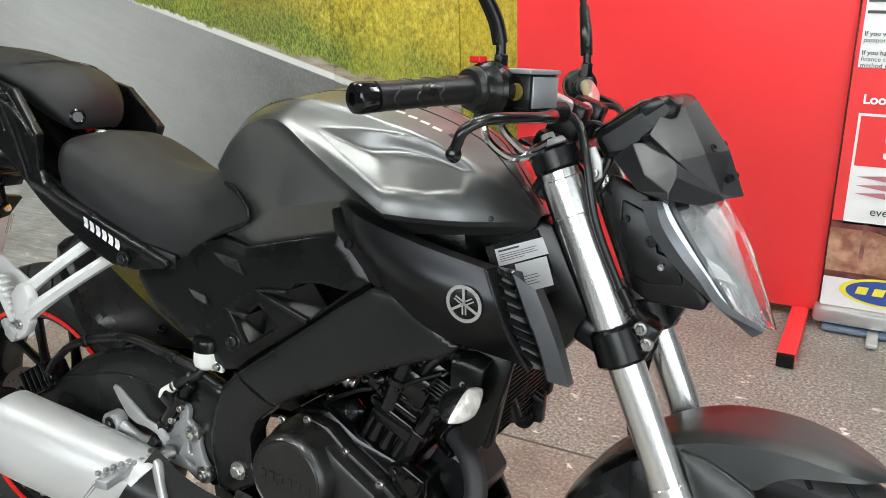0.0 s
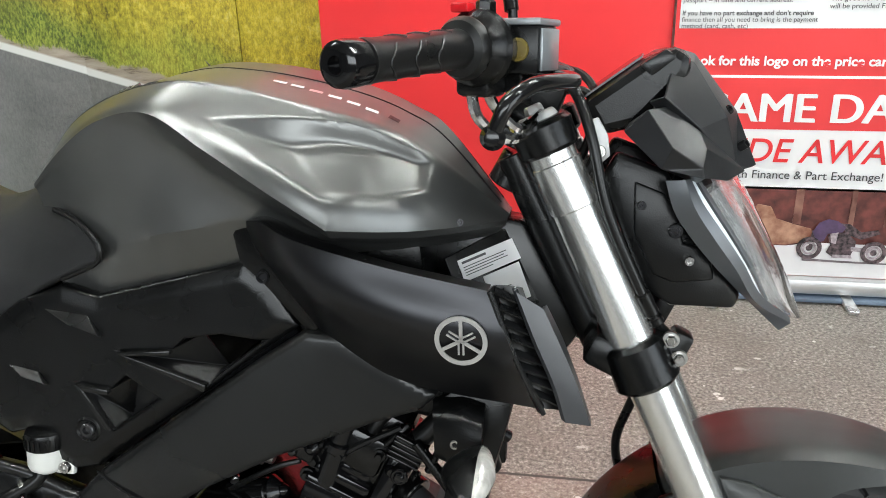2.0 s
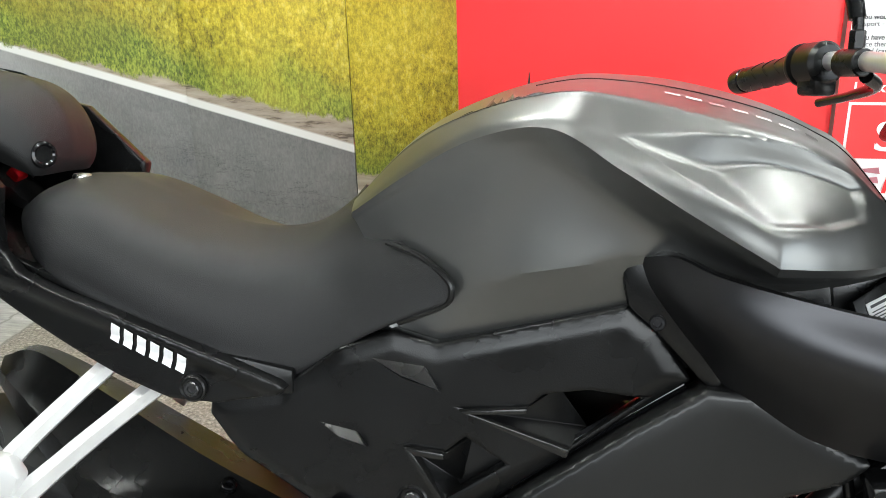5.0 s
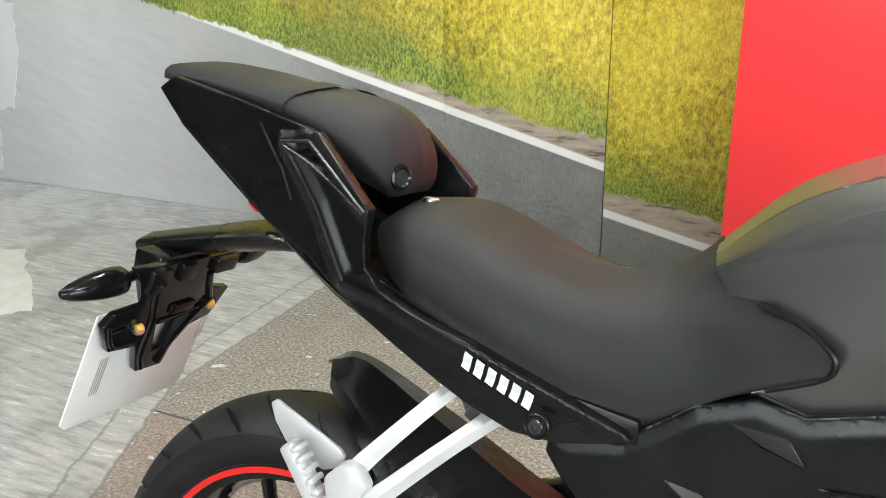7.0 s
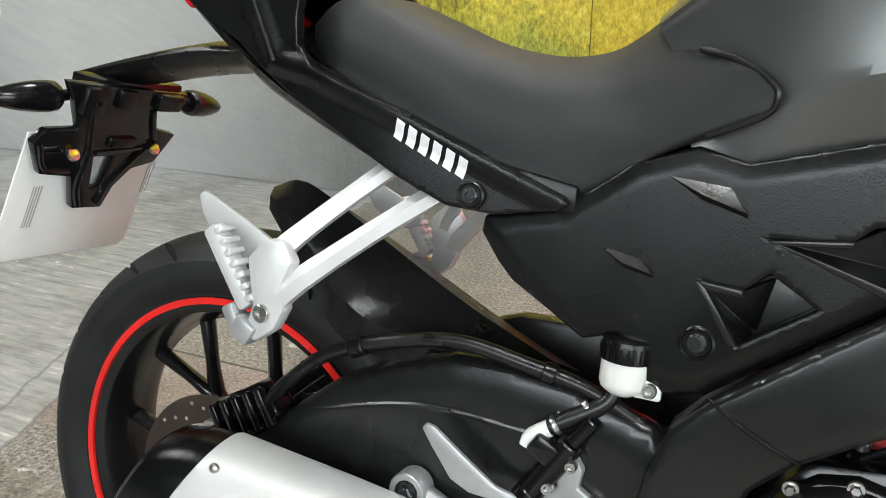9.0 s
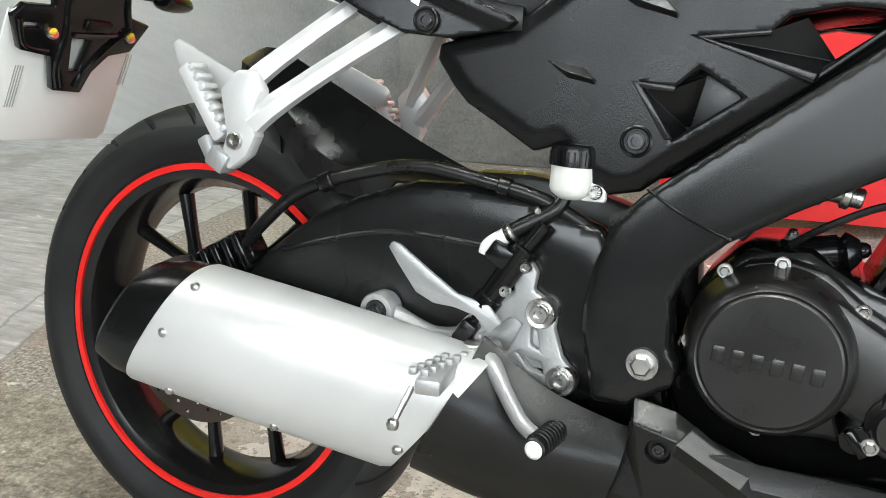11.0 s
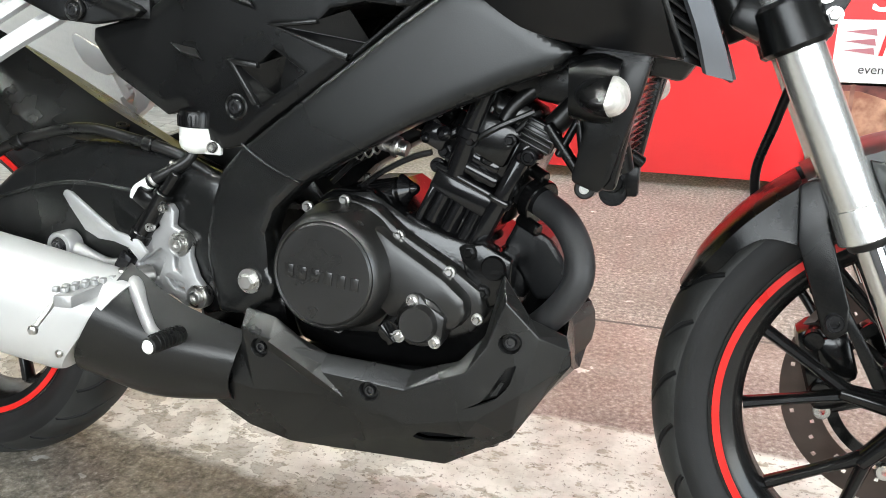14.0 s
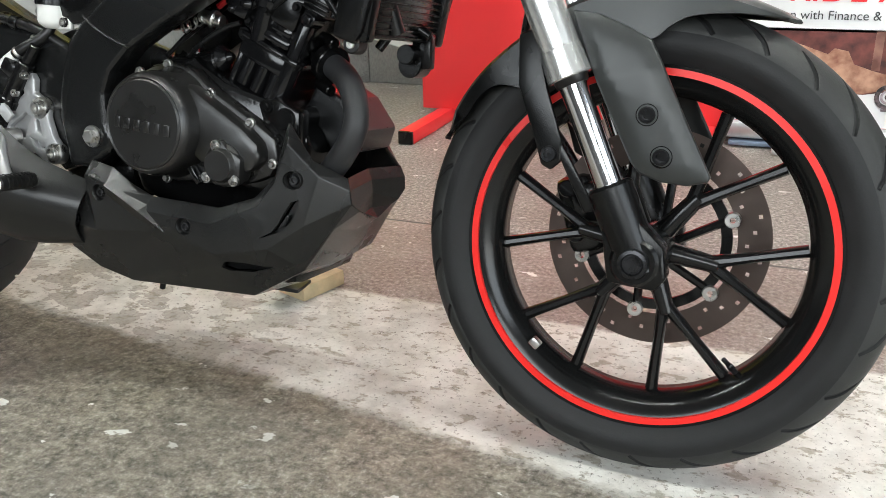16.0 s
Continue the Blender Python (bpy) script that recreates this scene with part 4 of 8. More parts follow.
# -- side cowl with emblem and vent
def side_cowl(side):
    def s(b):
        return b if side < 0 else mirrored(b)
    rim = [(0.757, -0.112, 0.838), (0.784, -0.128, 0.848), (0.832, -0.134, 0.828), (0.92, -0.140, 0.806), (1.015, -0.142, 0.790)]
    fold = [(0.757, -0.124, 0.838), (0.788, -0.155, 0.845), (0.828, -0.173, 0.832), (0.92, -0.182, 0.812), (1.018, -0.184, 0.795)]
    mid = [(0.764, -0.122, 0.815), (0.808, -0.155, 0.796), (0.862, -0.176, 0.772), (0.94, -0.190, 0.755), (1.043, -0.188, 0.735)]
    low = [(0.770, -0.112, 0.798), (0.812, -0.122, 0.753), (0.860, -0.130, 0.712), (0.938, -0.138, 0.680), (1.069, -0.140, 0.664)]
    hem = [(0.772, -0.100, 0.796), (0.814, -0.106, 0.750), (0.862, -0.112, 0.708), (0.938, -0.118, 0.676), (1.068, -0.128, 0.662)]
    cowl = part("side_cowl", s(skin([fold, mid, low, hem], 60, 8, thick=0.004, crease=(2,))), COWL, bike, "dark graphite side cowl with a slatted vent", sharp=30)
    part("cowl_top", s(skin([rim, [(x, y + 0.003, z - 0.002) for x, y, z in fold]], 40, 3, thick=0.003)), HOSE, cowl, "black strip along the cowl top")
    # black inner edge piece at its rear
    inner = plate([(0.742, 0.840), (0.764, 0.868), (0.79, 0.864), (0.815, 0.840), (0.800, 0.800), (0.838, 0.728), (0.825, 0.722), (0.775, 0.775), (0.752, 0.795)], -0.128, -0.085, bevel=0.006)
    part("cowl_backing", s(inner), PLASTIC, cowl, "black plastic edge behind the cowl")
    part("bolt", s(bolt((0.778, -0.127, 0.782), 0.007, 0.004)), BLACKBOLT, cowl)
    # front fin
    a = [(1.036, -0.150, 0.789), (1.056, -0.143, 0.735), (1.075, -0.137, 0.690), (1.087, -0.134, 0.652)]
    b = [(1.040, -0.153, 0.787), (1.060, -0.146, 0.735), (1.079, -0.140, 0.690), (1.091, -0.136, 0.650)]
    c = [(1.066, -0.139, 0.767), (1.083, -0.135, 0.730), (1.100, -0.131, 0.690), (1.116, -0.129, 0.645)]
    d = [(1.068, -0.118, 0.765), (1.085, -0.112, 0.729), (1.101, -0.109, 0.688), (1.116, -0.108, 0.644)]
    part("fin", s(skin([a, b, c, d], 16, 3, thick=0.004, flat=True)), material("graphite fin paint", (0.075, 0.077, 0.083), 0.34, 0.5, 0.05, 4, 600, 0.02), cowl, "lighter graphite fin beside the vent", sharp=30)
    # vent: a dark throat with slats
    e = [(1.019, -0.189, 0.796), (1.046, -0.183, 0.725), (1.070, -0.157, 0.667)]
    f = [(1.020, -0.150, 0.792), (1.040, -0.148, 0.725), (1.064, -0.138, 0.664)]
    g = [(1.041, -0.146, 0.786), (1.062, -0.138, 0.722), (1.088, -0.130, 0.655)]
    part("vent_throat", s(skin([e, f, [(x + 0.004, y + 0.012, z) for x, y, z in g]], 14, 2, thick=0.002)), HOSE, cowl, "black throat behind the vent slats")
    ee, ff, gg = curve(e, 60), curve(f, 60), curve(g, 60)
    for i in range(8):
        k = int((0.05 + 0.115 * i) * 59)
        n = min(59, k + 5)
        p0 = ee[k].lerp(ff[k], 0.62)
        p1 = gg[n] + Vector((0.001, 0.002, 0))
        deep = Vector((-0.001, 0.011, 0.0030))
        part("vent_slat", s(skin([[p0, p1], [p0 + deep, p1 + deep]], 2, 1, thick=0.0020)), GREYSATIN, cowl)
    part("vent_edge", s(tube(e, 0.0026, 8, 30)), GREYSATIN, cowl)
    # round emblem, as plain shapes
    place = pose(0.994, -0.1925, 0.749, 8, 0, -3)

    def badge(name, b, parent, label=""):
        bmesh.ops.transform(b, matrix=place, verts=b.verts)
        return part(name, s(b), SILVER, parent, label, sharp=30)
    em = badge("emblem", lathe([(0.0205, 0), (0.0250, 0), (0.0250, 0.0014), (0.0205, 0.0014)], (0, 0, 0), (0, -1, 0), 40, closed=True), cowl, "round silver emblem of three crossed bars")
    for a in (0, 2 * math.pi / 3, 4 * math.pi / 3):
        badge("emblem_bar", box((0.011 * math.sin(a), -0.0006, 0.011 * math.cos(a)), (0.0034, 0.0014, 0.022), (0, math.degrees(a), 0), 0), em)
        for dx in (-0.0022, 0.0022):
            badge("emblem_bar", box((0.0075 * math.sin(a + math.pi) + dx * math.cos(a), -0.0006, 0.0075 * math.cos(a + math.pi) - dx * math.sin(a)), (0.0017, 0.0014, 0.014), (0, math.degrees(a), 0), 0), em)


side_cowl(-1)
side_cowl(1)


# -- frame beams, headstock, inner mass
def main_frame():
    beam = [(0.537, 0.336), (0.522, 0.404), (0.522, 0.430), (0.530, 0.472), (0.545, 0.514), (0.570, 0.541), (0.640, 0.594), (0.700, 0.639), (0.765, 0.687), (0.823, 0.727), (0.862, 0.725), (0.963, 0.668), (0.942, 0.648), (0.893, 0.630),
            (0.789, 0.584), (0.704, 0.538), (0.649, 0.504), (0.618, 0.474), (0.606, 0.445), (0.609, 0.401), (0.619, 0.383), (0.613, 0.362), (0.572, 0.337)]
    b = crowned(plate(beam, -0.134, -0.092, bevel=0.006), beam, 0.0022, 0.020, False, 0.0048)
    fr = part("frame_beam", b, FRAME, bike, "black satin perimeter frame beam")
    part("frame_beam", mirrored(plate(beam, -0.138, -0.092, bevel=0.009)), FRAME, bike)
    part("frame_seam", tube([(0.575, -0.1350, 0.548), (0.60, -0.1382, 0.532), (0.626, -0.1382, 0.519), (0.652, -0.1350, 0.508)], 0.0016, 6), PLASTIC, fr)
    part("pivot_bolt", hexbolt((0.585, -0.1385, 0.383), 0.0105, 0.010), STEEL, fr, "zinc swingarm pivot bolt")
    head = join(rod((fork_x(0.90) - 0.050, 0, 0.90), (fork_x(0.69) - 0.045, 0, 0.69), 0.020), plate([(0.90, 0.79), (1.00, 0.832), (1.035, 0.826), (1.10, 0.70), (1.06, 0.64), (0.93, 0.66)], -0.010, 0.042, bevel=0.006))
    part("headstock", head, FRAME, bike, "black steering head casting")
    part("airbox", box((0.74, 0.0, 0.765), (0.40, 0.15, 0.10), (0, -8, 0), 0.02), PLASTIC, bike)
    for k in (-1, 1):
        inner = plate([(0.45, 0.705), (0.56, 0.775), (0.70, 0.800), (0.82, 0.815), (0.84, 0.74), (0.76, 0.716), (0.66, 0.708), (0.63, 0.665), (0.58, 0.62), (0.50, 0.62)], -0.094, -0.086, bevel=0.002)
        part("inner_panel", inner if k < 0 else mirrored(inner), PLASTIC, bike)
    part("battery_tray", box((0.42, 0.0, 0.67), (0.16, 0.13, 0.10), (0, 20, 0), 0.015), PLASTIC, bike)
    # stickers on a sloped gusset, with bars for their print
    across, rise = Vector((0.787, 0.550, 0.275)).normalized(), Vector((-0.327, 0.080, 0.940))
    rise = (rise - across * rise.dot(across)).normalized()
    deep = rise.cross(across)
    base = Matrix.Translation((0.976, -0.049, 0.765)) @ Matrix((across, deep, rise)).transposed().to_4x4()
    gus = plate([(-0.012, -0.055), (0.092, -0.055), (0.092, 0.040), (-0.012, 0.032)], 0.0004, 0.008, bevel=0.002)
    bmesh.ops.transform(gus, matrix=base, verts=gus.verts)
    part("gusset", gus, PLASTIC, bike, "black sloped frame gusset")
    for lx, lz, w, h, label, rows in ((0.0, 0.0, 0.079, 0.0245, "white type sticker with small print", ((0.0190, 0.030, 0.0026), (0.0145, 0.054, 0.0009), (0.0115, 0.050, 0.0009), (0.0085, 0.054, 0.0009), (0.0055, 0.034, 0.0009))),
                                      (0.022, -0.044, 0.046, 0.0415, "white square sticker with small print", ((0.021, 0.024, 0.0009), (0.017, 0.026, 0.0009), (0.013, 0.020, 0.0009), (0.009, 0.024, 0.0009)))):
        m = base @ Matrix.Translation((lx, 0, lz))
        st = plate(rect(0, 0, w, h), -0.0008, 0, bevel=0)
        bmesh.ops.transform(st, matrix=m, verts=st.verts)
        sticker = part("sticker", st, WHITE, bike, label)
        for z, l, t in rows:
            pr = plate(rect(0.004, z, 0.004 + l, z + t), -0.0014, -0.0009, bevel=0)
            bmesh.ops.transform(pr, matrix=m, verts=pr.verts)
            part("print_bar", pr, INK, sticker)


main_frame()


# -- side covers under the seat
def side_cover(side):
    def s(b):
        return b if side < 0 else mirrored(b)
    outline = [(0.352, 0.676), (0.424, 0.692), (0.452, 0.712), (0.486, 0.738), (0.539, 0.757), (0.581, 0.747), (0.66, 0.768), (0.753, 0.793), (0.780, 0.772), (0.811, 0.727), (0.75, 0.683), (0.700, 0.643), (0.64, 0.600), (0.596, 0.568),
               (0.565, 0.543), (0.535, 0.537), (0.500, 0.554), (0.479, 0.581), (0.457, 0.574), (0.420, 0.597), (0.384, 0.618), (0.369, 0.634), (0.350, 0.660)]
    h1 = [(0.612, 0.686), (0.666, 0.691), (0.681, 0.705), (0.723, 0.713), (0.770, 0.708), (0.706, 0.656)]
    h2 = [(0.560, 0.643), (0.589, 0.640), (0.609, 0.658), (0.648, 0.634), (0.590, 0.594)]
    cover = part("side_cover", s(crowned(plate(outline, -0.115, -0.100, [h1, h2], 0.003), outline, 0.0045, 0.016, True, 0.0048)), PLASTIC, bike, "black textured side cover with two air scoops")
    # each scoop: a ramp that sinks behind two thin proud lips
    for ramp, lips in ((dict(t=(0.606, -0.121, 0.686), u=(0.668, -0.119, 0.693), l=(0.706, -0.121, 0.653), a=(0.694, -0.096, 0.706), b=(0.722, -0.094, 0.668)),
                        ([(0.603, 0.686), (0.667, 0.6935), (0.667, 0.6880), (0.612, 0.6830)], [(0.603, 0.6865), (0.613, 0.6850), (0.7065, 0.6565), (0.7040, 0.6480)])),
                       (dict(t=(0.554, -0.121, 0.644), u=(0.591, -0.119, 0.641), l=(0.588, -0.121, 0.594), a=(0.616, -0.096, 0.654), b=(0.606, -0.094, 0.598)),
                        ([(0.550, 0.6455), (0.590, 0.6425), (0.590, 0.6360), (0.560, 0.6385)], [(0.550, 0.6455), (0.559, 0.6420), (0.5905, 0.5945), (0.5840, 0.5930)]))):
        sc = part("scoop", s(facets(ramp, ("tuab", "tbl"), 0.003, 0.0006)), PLASTIC, cover, "black ramp of an air scoop", sharp=15)
        for run in lips:
            part("scoop_lip", s(plate(run, -0.1265, -0.113, bevel=0.0014)), MOULDED, sc, "proud satin lip of the scoop")
    for a, b, c, d in (((0.517, 0.731), (0.570, 0.726), (0.586, 0.706), (0.549, 0.718)), ((0.465, 0.663), (0.503, 0.656), (0.515, 0.645), (0.488, 0.652))):
        rp = dict(a=(a[0], -0.1190, a[1]), b=(b[0], -0.1195, b[1]), c=(c[0], -0.1290, c[1]), d=(d[0], -0.1285, d[1]), e=(c[0], -0.1165, c[1] - 0.006), f=(d[0], -0.1165, d[1] - 0.008))
        part("ridge", s(facets(rp, ("abcd", "dcef", "afd", "bec"), 0.003, 0.0007)), MOULDED, cover, "raised satin ridge on the cover", sharp=15)
    cup = part("bolt_cup", s(lathe([(0, 0.0003), (0.0115, 0.0004), (0.0135, 0.0022), (0.0155, 0.0006), (0.0155, -0.004), (0, -0.004)], (0.558, -0.1190, 0.590), (0, -1, 0), 28)), HOSE, cover, "black sunk bolt cup")
    part("bolt", s(bolt((0.558, -0.1190, 0.590), 0.0085, 0.0045)), DARKSTEEL, cup, "dark steel socket bolt")
    part("scoop_back", s(plate([(0.575, 0.655), (0.650, 0.672), (0.672, 0.662), (0.690, 0.640), (0.612, 0.572), (0.585, 0.585)], -0.098, -0.088, bevel=0.002)), HOSE, cover)
    # dark rail behind the lower scoop edge
    part("inner_rail", s(tube([(0.59, -0.104, 0.566), (0.72, -0.104, 0.662), (0.805, -0.104, 0.722)], 0.007, 8)), GLOSS, cover)


side_cover(-1)
side_cover(1)


# -- seat
def rider_seat():
    c = [(0.112, 0, 0.862), (0.15, 0, 0.882), (0.20, 0, 0.884), (0.26, 0, 0.864), (0.32, 0, 0.842), (0.38, 0, 0.833), (0.43, 0, 0.840), (0.465, 0, 0.862), (0.482, 0, 0.880)]
    m = [(0.122, -0.060, 0.854), (0.165, -0.088, 0.872), (0.21, -0.095, 0.870), (0.27, -0.098, 0.848), (0.33, -0.094, 0.824), (0.39, -0.080, 0.812), (0.44, -0.064, 0.818), (0.478, -0.054, 0.844), (0.498, -0.056, 0.862)]
    e = [(0.135, -0.086, 0.838), (0.175, -0.118, 0.842), (0.22, -0.126, 0.832), (0.28, -0.128, 0.806), (0.34, -0.122, 0.778), (0.41, -0.108, 0.768), (0.47, -0.096, 0.784), (0.52, -0.103, 0.812), (0.567, -0.116, 0.828)]
    f = [(0.145, -0.092, 0.818), (0.185, -0.124, 0.812), (0.23, -0.132, 0.795), (0.29, -0.132, 0.765), (0.35, -0.124, 0.737), (0.42, -0.113, 0.726), (0.47, -0.110, 0.742), (0.54, -0.121, 0.778), (0.596, -0.127, 0.803)]
    g = [(0.152, -0.086, 0.800), (0.195, -0.118, 0.788), (0.24, -0.124, 0.768), (0.30, -0.124, 0.740), (0.36, -0.116, 0.715), (0.42, -0.106, 0.700), (0.45, -0.104, 0.706), (0.51, -0.110, 0.748), (0.588, -0.120, 0.785)]
    h = [(0.160, -0.04, 0.795), (0.20, -0.05, 0.782), (0.30, -0.05, 0.735), (0.42, -0.05, 0.70), (0.50, -0.05, 0.745), (0.580, -0.06, 0.785)]
    seat = part("rider_seat", skin([c, m, e, f, g, h], 48, 7, sym=True, thick=0.002), SEAT, bike, "charcoal vinyl rider seat", sharp=60)
    part("button", lathe([(0, 0.002), (0.008, 0.002), (0.010, 0), (0.010, -0.004), (0, -0.004)], (0.165, -0.02, 0.884), (0, 0, 1), 16), STEEL, seat, "small metal button")
    for k in (1, -1):
        part("piping", tube([(0.530, -0.100 * k, 0.838), (0.562, -0.113 * k, 0.830), (0.590, -0.125 * k, 0.813), (0.597, -0.128 * k, 0.801), (0.588, -0.124 * k, 0.786), (0.545, -0.119 * k, 0.766)], 0.0032, 8, 48), HOSE, seat, "black edge piping")


rider_seat()


def pillion_seat():
    c = [(-0.192, 0, 1.006), (-0.180, 0, 1.022), (-0.11, 0, 1.022), (-0.02, 0, 1.007), (0.03, 0, 1.001), (0.085, 0, 0.991), (0.120, 0, 0.971), (0.140, 0, 0.938), (0.142, 0, 0.905), (0.134, 0, 0.886)]
    m = [(-0.182, -0.066, 1.002), (-0.172, -0.068, 1.016), (-0.11, -0.076, 1.015), (-0.02, -0.080, 0.999), (0.03, -0.080, 0.992), (0.080, -0.072, 0.980), (0.113, -0.062, 0.960), (0.134, -0.052, 0.930), (0.138, -0.044, 0.900), (0.132, -0.038, 0.885)]
    e = [(-0.150, -0.088, 0.998), (-0.142, -0.094, 1.006), (-0.09, -0.101, 1.002), (0.0, -0.104, 0.985), (0.045, -0.103, 0.973), (0.085, -0.095, 0.953), (0.112, -0.082, 0.928), (0.128, -0.066, 0.904), (0.130, -0.056, 0.892), (0.128, -0.05, 0.885)]
    g = [(-0.155, -0.090, 0.998), (-0.09, -0.096, 0.988), (0.0, -0.100, 0.968), (0.040, -0.098, 0.950), (0.066, -0.090, 0.930), (0.095, -0.076, 0.908), (0.118, -0.060, 0.892), (0.124, -0.050, 0.886), (0.122, -0.044, 0.882)]
    sb = skin([c, m, e, g], 44, 7, sym=True, thick=0.002)
    tree = BVHTree.FromBMesh(sb)
    seat = part("pillion_seat", sb, SEAT, bike, "charcoal vinyl pillion pad", sharp=60)
    band = skin([[(0.004, 0, 1.012), (0.030, 0, 1.008)], [(0.004, -0.082, 1.002), (0.030, -0.083, 0.998)], [(0.0, -0.1085, 0.988), (0.022, -0.1085, 0.982)], [(-0.004, -0.104, 0.968), (0.018, -0.104, 0.956)]], 5, 7, sym=True, thick=0)
    part("strap", snap(band, tree, 0.0025), SEAT, seat, "raised band across the pad")
    part("lock", lathe([(0, 0.003), (0.009, 0.003), (0.011, 0.005), (0.014, 0.004), (0.015, 0), (0.015, -0.006), (0, -0.006)], (0.1375, -0.046, 0.908), (0.88, -0.45, 0.05), 24), GLOSS, seat)


pillion_seat()


# -- tail fairing
def tail(side):
    def s(b):
        return b if side < 0 else mirrored(b)

    def warp(x, z):
        return -0.028 * math.exp(-((x - 0.24) / 0.16) ** 2) - 0.004
    outline = [(-0.139, 0.990), (-0.118, 1.004), (-0.03, 0.984), (0.04, 0.966), (0.085, 0.955), (0.122, 0.918), (0.155, 0.884), (0.150, 0.850), (0.152, 0.822), (0.172, 0.803), (0.215, 0.786), (0.273, 0.768), (0.333, 0.743), (0.39, 0.719), (0.430, 0.703), (0.437, 0.697),
               (0.428, 0.690), (0.368, 0.680), (0.323, 0.684), (0.275, 0.705), (0.211, 0.739), (0.150, 0.771), (0.104, 0.800), (0.072, 0.824), (0.019, 0.851), (-0.045, 0.905), (-0.108, 0.953)]
    def swell(b):
        for v in b.verts:
            if v.co.y < -0.1095:
                v.co.y += 0.008 * max(0, min(1, inside(v.co.x, v.co.z, win) / 0.006))
                v.co.y -= 0.005 * max(0, 1 - (off_line(v.co.x, v.co.z, line_a) / 0.014) ** 2) + 0.004 * max(0, 1 - (off_line(v.co.x, v.co.z, line_b) / 0.012) ** 2)
            v.co.y += warp(v.co.x, v.co.z)
        return b
    win = [(0.052, 0.934), (0.076, 0.938), (0.138, 0.884)]
    line_a = [(0.040, 0.943), (0.087, 0.880), (0.126, 0.806), (0.172, 0.797), (0.273, 0.7625), (0.333, 0.7375), (0.39, 0.7135), (0.430, 0.698)]
    line_b = [(0.040, 0.943), (0.075, 0.946), (0.150, 0.880)]
    line_c = [(0.044, 0.939), (0.148, 0.879)]
    seam = [(0.006, 0.960), (0.020, 0.938), (0.037, 0.913), (0.050, 0.881)]
    pb = swell(crowned(plate(outline, -0.118, -0.104, bevel=0.002), outline, 0.0, 0.004, True, 0.004))
    tree = BVHTree.FromBMesh(pb)
    panel = part("tail_panel", s(pb), PLASTIC, bike, "black satin tail panel", sharp=25)
    for pts, mat, r in ((line_a[:3], MOULDED, 0.0022), (line_b, MOULDED, 0.0024), (line_c, MOULDED, 0.0018), (seam, HOSE, 0.0018)):
        path = []
        for q in curve([(x, -0.16, z) for x, z in pts], 40, True):
            hit = tree.ray_cast(q, Vector((0, 1, 0)))[0]
            if hit is not None:
                path.append(hit)
        part("edge_line" if mat is MOULDED else "seam", s(tube(path, r, 6, 40)), mat, panel)
    cup = part("bolt_cup", s(lathe([(0, 0.0003), (0.0100, 0.0004), (0.0118, 0.0020), (0.0134, 0.0006), (0.0134, -0.004), (0, -0.004)], (0.348, -0.1440, 0.696), (0, -1, 0), 28)), HOSE, panel, "black sunk bolt cup")
    part("bolt", s(bolt((0.348, -0.1440, 0.696), 0.0075, 0.0040)), DARKSTEEL, cup, "dark steel socket bolt")
    # maker's word as six plain slanted bars
    for i in range(6):
        x, z = 0.2755 + 0.0124 * i, 0.7495 - 0.0058 * i
        q = [(x + a * 0.0047 * 0.866 + b * 0.0092 * 0.30, z - a * 0.0047 * 0.5 + b * 0.0092 * 0.95) for a, b in ((-1, 1), (1, 1), (1, -1), (-1, -1))]
        mk = bmesh.new()
        f = mk.faces.new([mk.verts.new((a, -0.15, b)) for a, b in q])
        bmesh.ops.subdivide_edges(mk, edges=mk.edges[:], cuts=6, use_grid_fill=True)
        for v in mk.verts:
            hit = tree.ray_cast(Vector((v.co.x, -0.2, v.co.z)), Vector((0, 1, 0)))[0]
            if hit is not None:
                v.co.y = hit.y - 0.0016
        bmesh.ops.recalc_face_normals(mk, faces=mk.faces)
        part("marking", s(mk), WHITE, panel, "white block mark")



tail(-1)
tail(1)
for sgn in (-1, 1):
    base_strip = plate([(0.145, 0.815), (0.24, 0.782), (0.36, 0.728), (0.44, 0.712), (0.44, 0.688), (0.36, 0.688), (0.20, 0.742), (0.135, 0.782)], -0.118, -0.106, bevel=0.002, warp=lambda x, z: -0.014 * math.exp(-((x - 0.24) / 0.14) ** 2))
    part("seat_base", base_strip if sgn < 0 else mirrored(base_strip), PLASTIC, bike)


